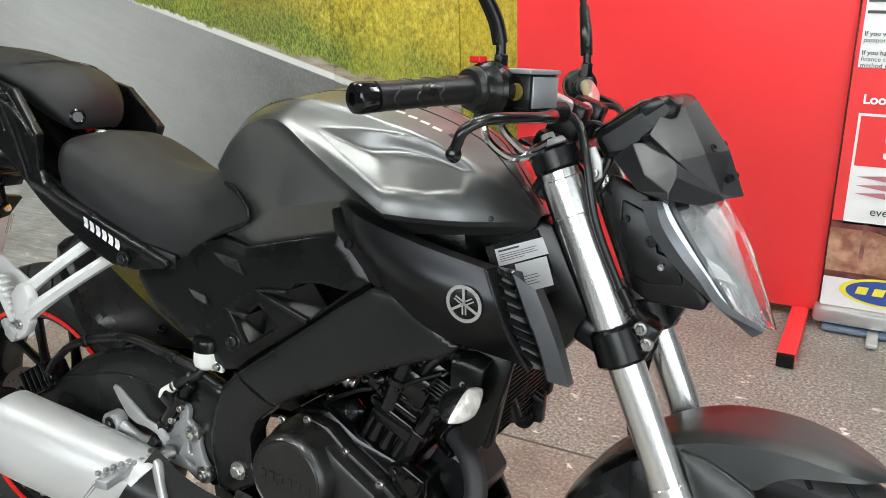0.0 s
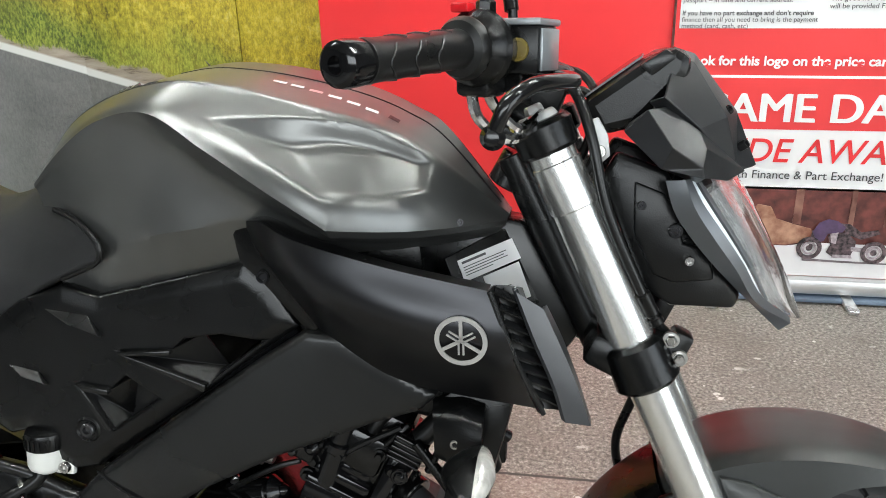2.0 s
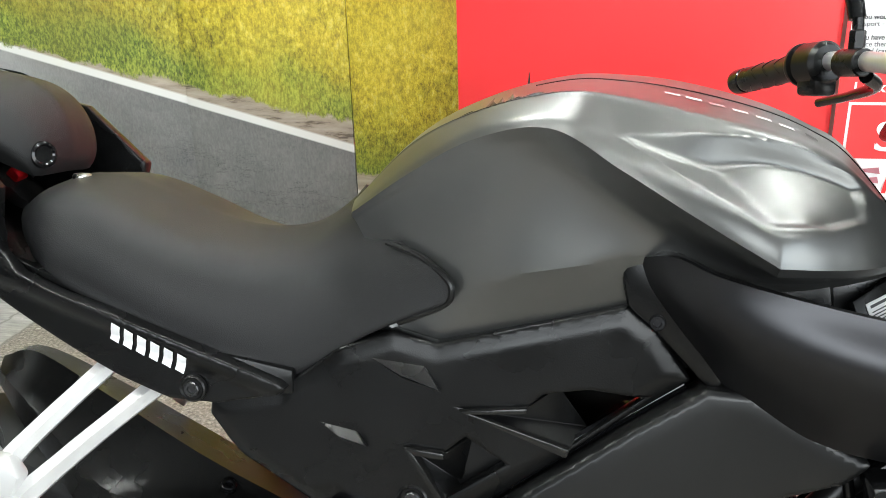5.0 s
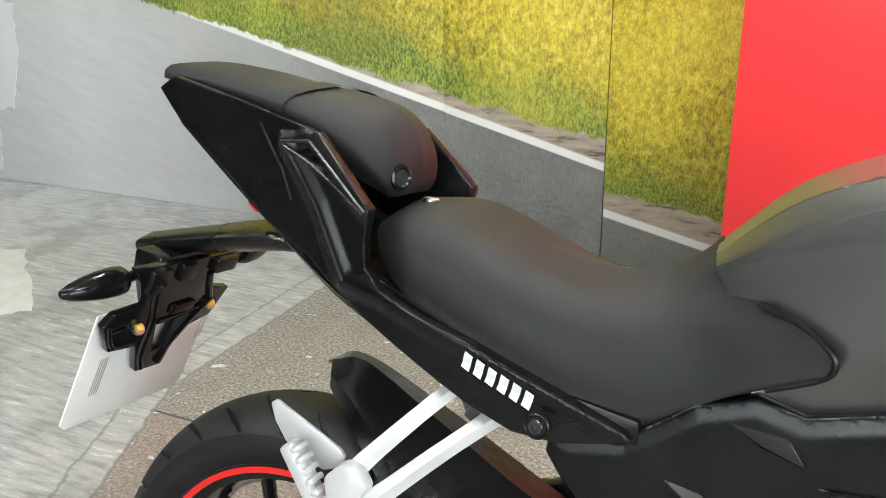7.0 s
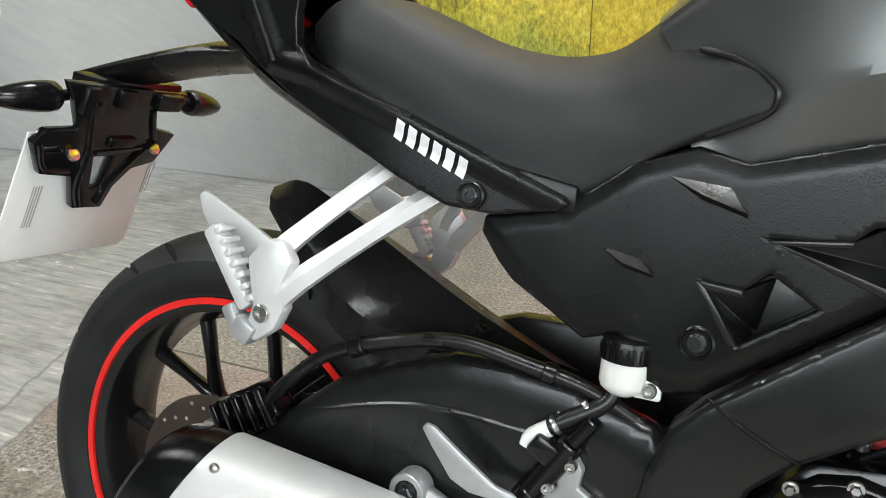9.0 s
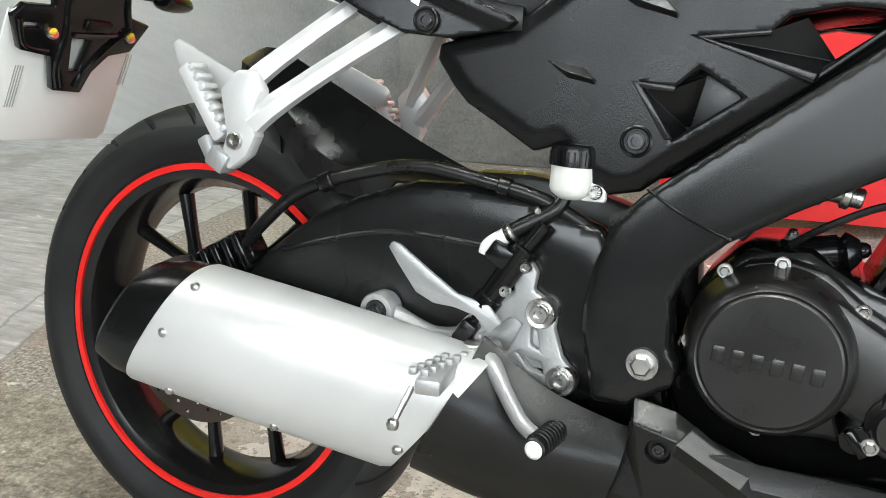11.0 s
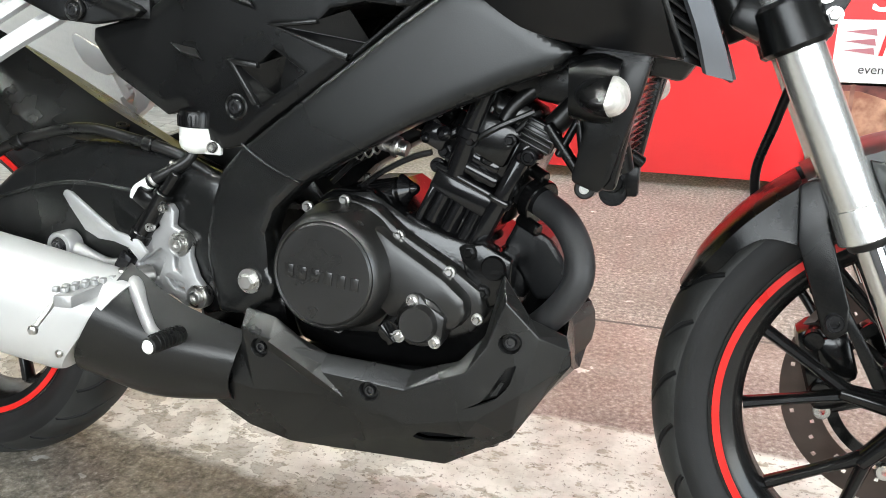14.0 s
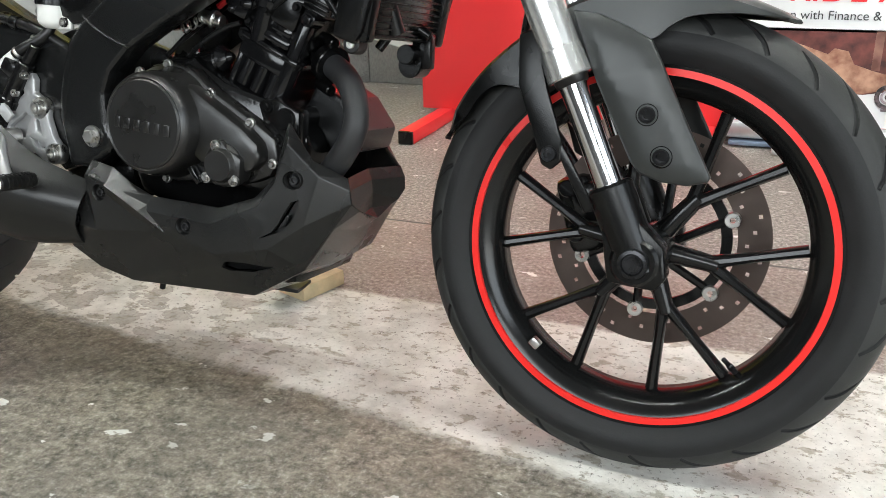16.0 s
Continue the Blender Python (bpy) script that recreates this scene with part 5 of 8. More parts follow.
def tail_rear():
    part("undertail", skin([[(-0.12, 0, 0.965), (-0.02, 0, 0.885), (0.06, 0, 0.815), (0.13, 0, 0.772), (0.30, 0, 0.70)], [(-0.11, -0.07, 0.955), (-0.02, -0.08, 0.868), (0.06, -0.09, 0.805), (0.13, -0.10, 0.765), (0.30, -0.10, 0.690)], [(-0.108, -0.118, 0.955), (-0.03, -0.120, 0.892), (0.05, -0.122, 0.832), (0.13, -0.125, 0.780), (0.29, -0.125, 0.695)]], 20, 4, sym=True, thick=0.004), PLASTIC, bike)
    part("tail_light", box((-0.125, 0, 0.965), (0.03, 0.15, 0.03), (0, 35, 0), 0.008), REDLENS, bike, "red tail light lens")
    for y in (-0.104, 0.104):
        part("side_reflector", box((-0.010, y, 0.868), (0.018, 0.02, 0.012), (0, 42, 0), 0.003), REDLENS, bike, "small red side reflector")
    arm = skin([[(0.02, 0, 0.798), (-0.06, 0, 0.790), (-0.16, 0, 0.774), (-0.262, 0, 0.760)], [(0.02, -0.045, 0.805), (-0.06, -0.040, 0.800), (-0.16, -0.038, 0.785), (-0.262, -0.030, 0.768)], [(0.02, -0.055, 0.822), (-0.06, -0.050, 0.820), (-0.16, -0.045, 0.803), (-0.262, -0.034, 0.782)], [(0.03, 0, 0.835), (-0.06, 0, 0.832), (-0.16, 0, 0.812), (-0.265, 0, 0.790)]], 14, 4, sym=True, thick=0.006)
    hold = part("plate_holder", arm, PLASTIC, bike, "black number plate bracket arm")
    body = plate([(-0.143, 0.031), (-0.120, -0.012), (-0.07, -0.018), (-0.052, -0.066), (-0.003, -0.068), (0.006, -0.036), (0.028, -0.010), (0.066, -0.001), (0.088, 0.042), (0.05, 0.049), (0.040, 0.064), (0.034, 0.082), (0.082, 0.085), (0.085, 0.105), (-0.12, 0.111), (-0.102, 0.085), (-0.084, 0.050), (-0.13, 0.048)], -0.006, 0.006,
                 [[(-0.044, 0.010), (-0.011, 0.011), (-0.016, -0.036), (-0.034, -0.037)], [(-0.125, 0.018), (-0.097, 0.019), (-0.097, 0.026), (-0.125, 0.025)], [(0.035, 0.026), (0.060, 0.025), (0.060, 0.032), (0.035, 0.032)]], bevel=0.002)
    turn = Matrix.Translation((-0.222, -0.006, 0.670)) @ Matrix(((0, 1, 0, 0), (1, 0, 0, 0), (0, 0, 1, 0), (0, 0, 0, 1)))
    tiltm = Matrix.Translation((-0.222, 0, 0.67)) @ Matrix.Rotation(radians(24), 4, "Y") @ Matrix.Translation((0.222, 0, -0.67))
    for v in body.verts:
        v.co = tiltm @ (turn @ v.co)
    bmesh.ops.recalc_face_normals(body, faces=body.faces)
    br = part("bracket", body, GLOSS, hold, "gloss black plate bracket")
    for run, r in ((((-0.076, 0.100), (-0.066, 0.052), (-0.058, 0.020), (-0.058, -0.030), (-0.046, -0.060)), 0.0050), (((0.050, 0.034), (0.020, 0.004), (-0.006, -0.030), (-0.016, -0.060)), 0.0055),
                   (((-0.045, 0.016), (-0.010, 0.018), (0.030, 0.022)), 0.0040), (((-0.134, 0.030), (-0.116, -0.004), (-0.078, -0.010)), 0.0035), (((0.030, 0.078), (0.038, 0.058), (0.060, 0.012)), 0.0045)):
        rib = tube([(u, 0.006, w) for u, w in run], r, 8, 24)
        for v in rib.verts:
            v.co = tiltm @ (turn @ v.co)
        bmesh.ops.recalc_face_normals(rib, faces=rib.faces)
        part("bracket_rib", rib, GLOSS, br)
    for u, w, size in ((-0.078, 0.090, (0.034, 0.014, 0.036)), (-0.026, 0.094, (0.030, 0.012, 0.026)), (0.050, 0.092, (0.044, 0.014, 0.024)), (-0.008, 0.032, (0.046, 0.008, 0.016))):
        lug = box((u, 0.008, w), size, (0, 0, 0), 0.004)
        for v in lug.verts:
            v.co = tiltm @ (turn @ v.co)
        bmesh.ops.recalc_face_normals(lug, faces=lug.faces)
        part("bracket_lug", lug, PLASTIC, br)
    part("bolt", bolt(tiltm @ Vector((-0.206, -0.084, 0.760)), 0.005, 0.004, (1, -0.2, 0.3)), BLACKBOLT, br)
    part("bracket_top", box((-0.205, 0, 0.765), (0.045, 0.15, 0.030), (0, 12, 0), 0.004), GLOSS, hold)
    pl = plate([(-0.126, -0.150), (0.076, -0.150), (0.086, -0.140), (0.086, 0.035), (-0.136, 0.035), (-0.136, -0.140)], -0.0015, 0.0015, bevel=0.0005)
    for v in pl.verts:
        v.co = tiltm @ (turn @ (v.co + Vector((0, -0.014, 0))))
    bmesh.ops.recalc_face_normals(pl, faces=pl.faces)
    numplate = part("number_plate", pl, PLATEW, bike, "plain white back of a number plate")
    lines = (*[plate(rect(-0.105 + 0.004 * i, -0.10, -0.1035 + 0.004 * i, -0.04), 0.0, 0.0006, bevel=0) for i in range(4)], *[plate(rect(0.08 + 0.005 * i, -0.06, 0.0815 + 0.005 * i, -0.01), 0.0, 0.0006, bevel=0) for i in range(3)])
    faint = material("faint grey print", (0.45, 0.45, 0.42), 0.5)
    for line in lines:
        for v in line.verts:
            v.co = tiltm @ (turn @ (v.co + Vector((0, -0.0118, 0))))
        part("print_bar", line, faint, numplate)
    for y, z in ((-0.088, 0.686), (0.047, 0.692)):
        c = tiltm @ Vector((-0.214, y, z))
        part("cap", lathe([(0, 0.010), (0.0030, 0.010), (0.0038, 0.007), (0.0038, 0), (0, 0)], c, (1, -0.35, 0.4), 12), YELLOW, numplate, "yellow plastic screw cap")
        part("washer", lathe([(0, 0.003), (0.0085, 0.003), (0.0085, -0.002), (0, -0.002)], c, (1, 0, 0.4), 16), STEEL, numplate)
    for sgn in (-1, 1):
        ind = lathe([(0, 0), (0.014, 0), (0.0180, 0.005), (0.0190, 0.016), (0.0180, 0.036), (0.0150, 0.056), (0.0105, 0.074), (0.005, 0.086), (0, 0.089)], (-0.206, sgn * 0.112, 0.752), (-0.16, sgn, -0.07), 28)
        o = part("indicator", ind, GLOSS, bike, "black bullet-shaped rear indicator")
        part("stalk", rod((-0.205, sgn * 0.085, 0.755), (-0.206, sgn * 0.118, 0.752), 0.007), PLASTIC, o)
        part("indicator_lens", tube([(-0.216, sgn * 0.125, 0.752), (-0.222, sgn * 0.150, 0.750), (-0.226, sgn * 0.175, 0.748)], [0.009, 0.013, 0.007], 12, 10), AMBER, o, "amber lens")


tail_rear()

# lid grey, which also paints the sheen on the reservoir front
LIDSHEEN = material("grey lid metal and reservoir sheen", (0.30, 0.32, 0.335), 0.34, 0.5, 0.08, 20, 300, 0.04)
SIGHT = material("amber sight glass", (0.16, 0.12, 0.03), 0.15, 0, 0.2, 60, 300, 0.0)
# -- wheels


def wheel(name, c, r_tyre, w_tyre, r_rim, w_rim, stripe_r, arms, a0, label, split=0.085, thick=0.011):
    """A cast wheel with forked spokes, a tyre with grooves and a red tape line on the rim."""
    h = w_rim / 2
    prof = [(r_rim, -h), (r_rim, -h + 0.006), (r_rim - 0.014, -h + 0.012), (r_rim - 0.030, -h * 0.35), (r_rim - 0.030, h * 0.35), (r_rim - 0.014, h - 0.012), (r_rim, h - 0.006), (r_rim, h), (r_rim - 0.008, h - 0.001), (r_rim - 0.024, h - 0.008),
            (r_rim - 0.037, h * 0.4), (r_rim - 0.037, -h * 0.4), (r_rim - 0.024, -h + 0.008), (r_rim - 0.008, -h + 0.001)]
    rim = part(name, join(lathe(prof, c, (0, 1, 0), 96, closed=True), lathe([(0, -0.045), (0.024, -0.045), (0.030, -0.035), (0.034, 0.0), (0.030, 0.035), (0.024, 0.045), (0, 0.045)], c, (0, 1, 0), 32)), RIM, bike, label)
    t = r_tyre - r_rim
    half = w_tyre / 2
    tp = []
    for i in range(25):
        a = -0.5 + i / 24
        ang = math.pi * a * 1.16
        tp.append((r_tyre - t * 1.04 * (1 - max(0, math.cos(ang * 0.86)) ** 0.80), half * math.sin(ang) / math.sin(math.pi * 0.5) if abs(ang) < math.pi / 2 else half * (1 if a > 0 else -1) * (1 - (abs(ang) - math.pi / 2) * 0.9)))
    tyre = lathe(tp + [(r_rim - 0.002, h - 0.004), (r_rim - 0.002, -h + 0.004)], c, (0, 1, 0), 120, closed=True)
    band = tp[4:21]
    tread = lathe([(r + 0.0009, y) for r, y in band] + [(r - 0.0012, y) for r, y in band[::-1]], c, (0, 1, 0), 120, closed=True)
    # slanted grooves cut through the tread into the carcass
    pts = []
    for j in range(8):
        f = j / 7
        yy = half * (0.08 + 0.84 * f)
        a2 = math.asin(min(0.999, yy / half))
        rr = r_tyre - t * 1.04 * (1 - math.cos(a2 * 0.86) ** 0.80) + 0.0004
        th = 0.21 * f ** 1.4
        pts.append((rr * math.sin(th), -yy, rr * math.cos(th)))
    knives = []
    for k in range(26):
        for sgn in (-1, 1):
            spin = Matrix.Translation(c) @ Matrix.Rotation(2 * math.pi * (k + (0.5 if sgn > 0 else 0)) / 26, 4, "Y")
            knife = tube([spin @ Vector((x, -y if sgn > 0 else y, z)) for x, y, z in (pts if k % 2 else pts[3:])], [0.0012, 0.0036, 0.0042, 0.0030], 6, 12)
            knives.append(knife)
    knives = join(*knives)
    bmesh.ops.recalc_face_normals(knives, faces=knives.faces)
    bmesh.ops.recalc_face_normals(tyre, faces=tyre.faces)
    bmesh.ops.recalc_face_normals(tread, faces=tread.faces)
    ty = part("tyre", cut(tyre, knives.copy()), RUBBER, rim, "black road tyre with slanted tread grooves", sharp=40)
    part("tread", cut(tread, knives), TREAD, ty, "dusty dark grey tread with cut grooves", sharp=40)
    part("rim_tape", both(lathe([(stripe_r - 0.0041, -h - 0.0012), (stripe_r + 0.0041, -h - 0.0012), (stripe_r + 0.0043, -h + 0.0045), (stripe_r - 0.0043, -h + 0.0045)], (c.x, 0, c.z), (0, 1, 0), 120, closed=True)), STRIPE, rim, "red tape line round the rim")
    for k in range(arms):
        a = a0 + 2 * math.pi * k / arms
        d = Vector((math.cos(a), 0, math.sin(a)))
        mid = c + d * split
        arm = [rod(c + d * 0.022, mid + d * 0.004, thick * 1.25, thick * 0.95, 12)]
        for da in (-0.25, 0.25):
            e = Vector((math.cos(a + da), 0, math.sin(a + da)))
            arm.append(tube([mid - d * 0.012, mid + d * 0.02 + (e - d) * 0.05, c + e * (r_rim - 0.038)], [thick * 0.8, thick * 0.62, thick * 0.72], 10, 8))
        b = join(*arm)
        for v in b.verts:
            v.co.y = c.y + (v.co.y - c.y) * 1.25
        part("spoke", b, RIM, rim)
    return rim


def brake_disc(parent, c, y, r0, r1, n, label, bolts=6):
    """A drilled disc: a thick ring with small openings."""
    b = bmesh.new()
    seg, rows = n, 10
    grid = [[b.verts.new((c.x + (r0 + (r1 - r0) * j / (rows - 1)) * math.cos(2 * math.pi * i / seg), y, c.z + (r0 + (r1 - r0) * j / (rows - 1)) * math.sin(2 * math.pi * i / seg))) for j in range(rows)] for i in range(seg)]
    for i in range(seg):
        for j in range(rows - 1):
            if (j == 2 and i % 12 == 0) or (j == 4 and i % 12 == 4) or (j == 6 and i % 12 == 8):
                continue
            p, q = grid[i], grid[(i + 1) % seg]
            b.faces.new((p[j], q[j], q[j + 1], p[j + 1]))
    bmesh.ops.solidify(b, geom=b.faces[:], thickness=0.0045)
    bmesh.ops.recalc_face_normals(b, faces=b.faces)
    d = part("brake_disc", b, DISC, parent, label, sharp=30)
    part("disc_carrier", lathe([(r0 - 0.020, -0.003), (r0 - 0.006, -0.003), (r0 - 0.006, 0.003), (r0 - 0.020, 0.003)], (c.x, y, c.z), (0, 1, 0), 48, closed=True), RIM, d)
    for k in range(bolts):
        a = 2 * math.pi * k / bolts
        part("carrier_arm", rod((c.x + 0.025 * math.cos(a), y * 0.7, c.z + 0.025 * math.sin(a)), (c.x + (r0 - 0.012) * math.cos(a + 0.35), y, c.z + (r0 - 0.012) * math.sin(a + 0.35)), 0.006, seg=8), RIM, d)
    for k in range(bolts):
        a = 2 * math.pi * k / bolts + 0.35
        p = (c.x + (r0 - 0.003) * math.cos(a), y - 0.005, c.z + (r0 - 0.003) * math.sin(a))
        part("disc_bolt", lathe([(0.004, 0.004), (0.0095, 0.004), (0.0105, 0.002), (0.0105, -0.006), (0.004, -0.006)], p, (0, -1, 0), 16, closed=True), STEEL, d)
    return d


wf_ = wheel("front_wheel", AXLE_F, 0.292, 0.102, 0.226, 0.084, 0.2175, 6, radians(-9), "gloss black cast front wheel")
brake_disc(wf_, AXLE_F, 0.062, 0.104, 0.146, 168, "drilled steel front brake disc")
part("valve", join(rod((1.478, -0.01, 0.145), (1.466, -0.02, 0.160), 0.0042), rod((1.466, -0.02, 0.160), (1.459, -0.03, 0.170), 0.003)), BLACKBOLT, wf_)
part("wheel_weight", box((1.222, -0.028, 0.150), (0.014, 0.012, 0.012), (0, 40, 0), 0.002), STEEL, wf_, "small grey balance weight")
wr_ = wheel("rear_wheel", AXLE_R, 0.304, 0.140, 0.230, 0.112, 0.2215, 6, radians(68), "gloss black cast rear wheel", 0.10, 0.013)
brake_disc(wr_, AXLE_R, -0.075, 0.075, 0.110, 144, "drilled steel rear brake disc", 5)


# -- front fork
def fork_leg(sy):
    y = 0.085 * sy

    def p(z):
        return (fork_x(z), y, z)
    leg = part("fork_leg", join(rod(p(0.938), p(0.520), 0.0238, 0.0238, 32), rod(p(0.905), p(0.855), 0.0252, 0.0252, 32, 0.004), rod(p(0.530), p(0.497), 0.0248, 0.0272, 32)), FORK, bike, "brushed alloy upside-down fork leg", sharp=30)
    part("stanchion", rod(p(0.505), p(0.350), 0.0168, seg=32), CHROME, leg, "chromed stanchion")
    part("dust_seal", rod(p(0.501), p(0.489), 0.0215, 0.0195, 32), HOSE, leg)
    foot = join(rod(p(0.378), p(0.275), 0.0275, 0.0265, 32, 0.004), rod((AXLE_F.x, y - 0.022 * sy * -1, AXLE_F.z), (AXLE_F.x, y - 0.024 * sy, AXLE_F.z), 0.029, seg=28, soft=0.004),
                plate([(AXLE_F.x - 0.030, AXLE_F.z - 0.028), (AXLE_F.x + 0.026, AXLE_F.z - 0.032), (AXLE_F.x + 0.038, AXLE_F.z - 0.016), (AXLE_F.x + 0.032, AXLE_F.z + 0.02), (AXLE_F.x - 0.01, AXLE_F.z + 0.06), (AXLE_F.x - 0.045, AXLE_F.z + 0.05)], y - 0.018, y + 0.018, bevel=0.005))
    ft = part("axle_carrier", foot, PLASTIC, leg, "black cast axle carrier")
    part("axle_nut", lathe([(0.006, 0.004), (0.0115, 0.004), (0.013, 0.007), (0.017, 0.006), (0.018, 0), (0.018, -0.004), (0.006, -0.004)], (AXLE_F.x, y + 0.0245 * sy, AXLE_F.z), (0, sy, 0), 24), BLACKBOLT, ft)
    part("axle_tip", lathe([(0.005, 0.003), (0.009, 0.003), (0.0095, 0), (0.005, -0.002)], (AXLE_F.x, y + 0.028 * sy, AXLE_F.z), (0, sy, 0), 20), BLACKBOLT, ft)
    part("top_clamp", join(rod(p(0.940), p(0.912), 0.0315, 0.0305, 32, 0.004), box((fork_x(0.926) - 0.028, y * 0.55, 0.930), (0.055, 0.10, 0.022), (0, 25, 0), 0.006)), PLASTIC, leg, "black top fork clamp")
    part("fork_cap", join(rod(p(0.941), p(0.949), 0.021, 0.019, 24), rod(p(0.949), p(0.957), 0.010, 0.009, 6)), ALLOY, leg)
    lc = part("lower_clamp", join(rod(p(0.724), p(0.678), 0.0320, 0.0345, 32, 0.005), box((fork_x(0.70) - 0.02, y * 0.45, 0.700), (0.075, 0.12, 0.036), (0, 25, 0), 0.008), box((fork_x(0.705) + 0.034, y * 0.92, 0.712), (0.022, 0.030, 0.048), (0, 25, 0), 0.005)), PLASTIC, leg, "black lower fork clamp")
    for x, z in ((1.191, 0.729), (1.200, 0.710)):
        part("clamp_bolt", hexbolt((x, y * 1.12, z), 0.0058, 0.007, (0, sy, 0)), STEEL, lc)



fork_leg(-1)
fork_leg(1)


# -- front mudguard
def mudguard():
    c = AXLE_F

    def arc(r, y, a0, a1, n=9):
        return [(c.x + r * math.cos(radians(a0 + (a1 - a0) * i / (n - 1))), y, c.z + r * math.sin(radians(a0 + (a1 - a0) * i / (n - 1)))) for i in range(n)]
    def shell(rows):
        """Stations of angle, top radius, edge radius and half width."""
        rails = [[], [], [], []]
        for a, r, low, w in rows:
            ca, sa = math.cos(radians(a)), math.sin(radians(a))
            for rail, rr, y in zip(rails, (r, r - 0.002, r - 0.010 * min(1, w / 0.05), low), (0, -0.62 * w, -0.93 * w, -w)):
                rail.append((c.x + rr * ca, y, c.z + rr * sa))
        return loft(rails, 5, (5, 5, 6), (2,))
    SLATE = material("slate satin paint", (0.030, 0.032, 0.031), 0.36, 0.2, 0.08, 6, 700, 0.04)
    guard = part("mudguard", shell(((121, 0.309, 0.255, 0.072), (112, 0.313, 0.252, 0.074), (104, 0.3155, 0.251, 0.075), (97, 0.316, 0.251, 0.075), (91, 0.316, 0.254, 0.074), (87.5, 0.316, 0.268, 0.073), (83, 0.316, 0.281, 0.071), (75, 0.316, 0.293, 0.062), (68, 0.316, 0.304, 0.042), (62.5, 0.316, 0.3155, 0.006))), SLATE, bike, "satin slate front mudguard", sharp=30)
    part("rear_guard", shell(((122, 0.306, 0.236, 0.072), (128, 0.304, 0.240, 0.072), (134, 0.303, 0.268, 0.072), (140, 0.302, 0.276, 0.070), (147, 0.301, 0.276, 0.062), (150, 0.300, 0.284, 0.052), (156, 0.298, 0.296, 0.030))), PLASTIC, guard, "black rear half of the mudguard", sharp=30)
    leaf = [(1.252, 0.574), (1.257, 0.560), (1.289, 0.493), (1.335, 0.406), (1.346, 0.394), (1.370, 0.386), (1.400, 0.384), (1.423, 0.390), (1.425, 0.396), (1.388, 0.465), (1.362, 0.515), (1.346, 0.543), (1.320, 0.556), (1.285, 0.570)]
    strut = [(1.190, 0.545), (1.195, 0.486), (1.221, 0.418), (1.229, 0.394), (1.241, 0.388), (1.254, 0.400), (1.252, 0.425), (1.232, 0.480), (1.222, 0.510), (1.225, 0.560)]
    stay = [(1.236, 0.430), (1.250, 0.425), (1.300, 0.345), (1.285, 0.340)]
    for sy in (-1, 1):
        def s(b):
            return b if sy < 0 else mirrored(b)
        lf = part("side_blade", s(crowned(plate(leaf, -0.090, -0.080, bevel=0.002, warp=lambda x, z: 0.16 * max(0, z - 0.50)), leaf, 0.005, 0.016, True)), SLATE, guard, "slate satin side blade")
        for q in ((1.350, 0.461), (1.370, 0.415)):
            part("bolt", s(join(bolt((q[0], -0.094, q[1]), 0.0095, 0.007), lathe([(0.009, 0.001), (0.0125, 0.003), (0.0140, 0.0), (0.0140, -0.003), (0.009, -0.003)], (q[0], -0.0925, q[1]), (0, -1, 0), 24, closed=True))), GLOSS, lf)
        st = part("rear_strut", s(plate(strut, -0.088, -0.080, bevel=0.003, warp=lambda x, z: 0.12 * max(0, z - 0.48))), PLASTIC, guard)
        part("bolt", s(bolt((1.239, -0.089, 0.408), 0.0095, 0.006)), BLACKBOLT, st)
        part("stay", s(plate(stay, -0.086, -0.078, bevel=0.003)), PLASTIC, guard)


mudguard()
part("front_caliper", join(box((1.252, 0.066, 0.315), (0.05, 0.055, 0.105), (0, -18, 0), 0.012), box((1.262, 0.045, 0.330), (0.04, 0.03, 0.06), (0, -18, 0), 0.01), rod((1.235, 0.030, 0.35), (1.235, 0.10, 0.35), 0.012), rod((1.250, 0.030, 0.29), (1.250, 0.10, 0.29), 0.012)), ENGINE, bike, "black front brake caliper")


# -- headlight and clocks
HY = 0.016


def at_head(b):
    bmesh.ops.translate(b, verts=b.verts, vec=(0, HY, 0))
    return b


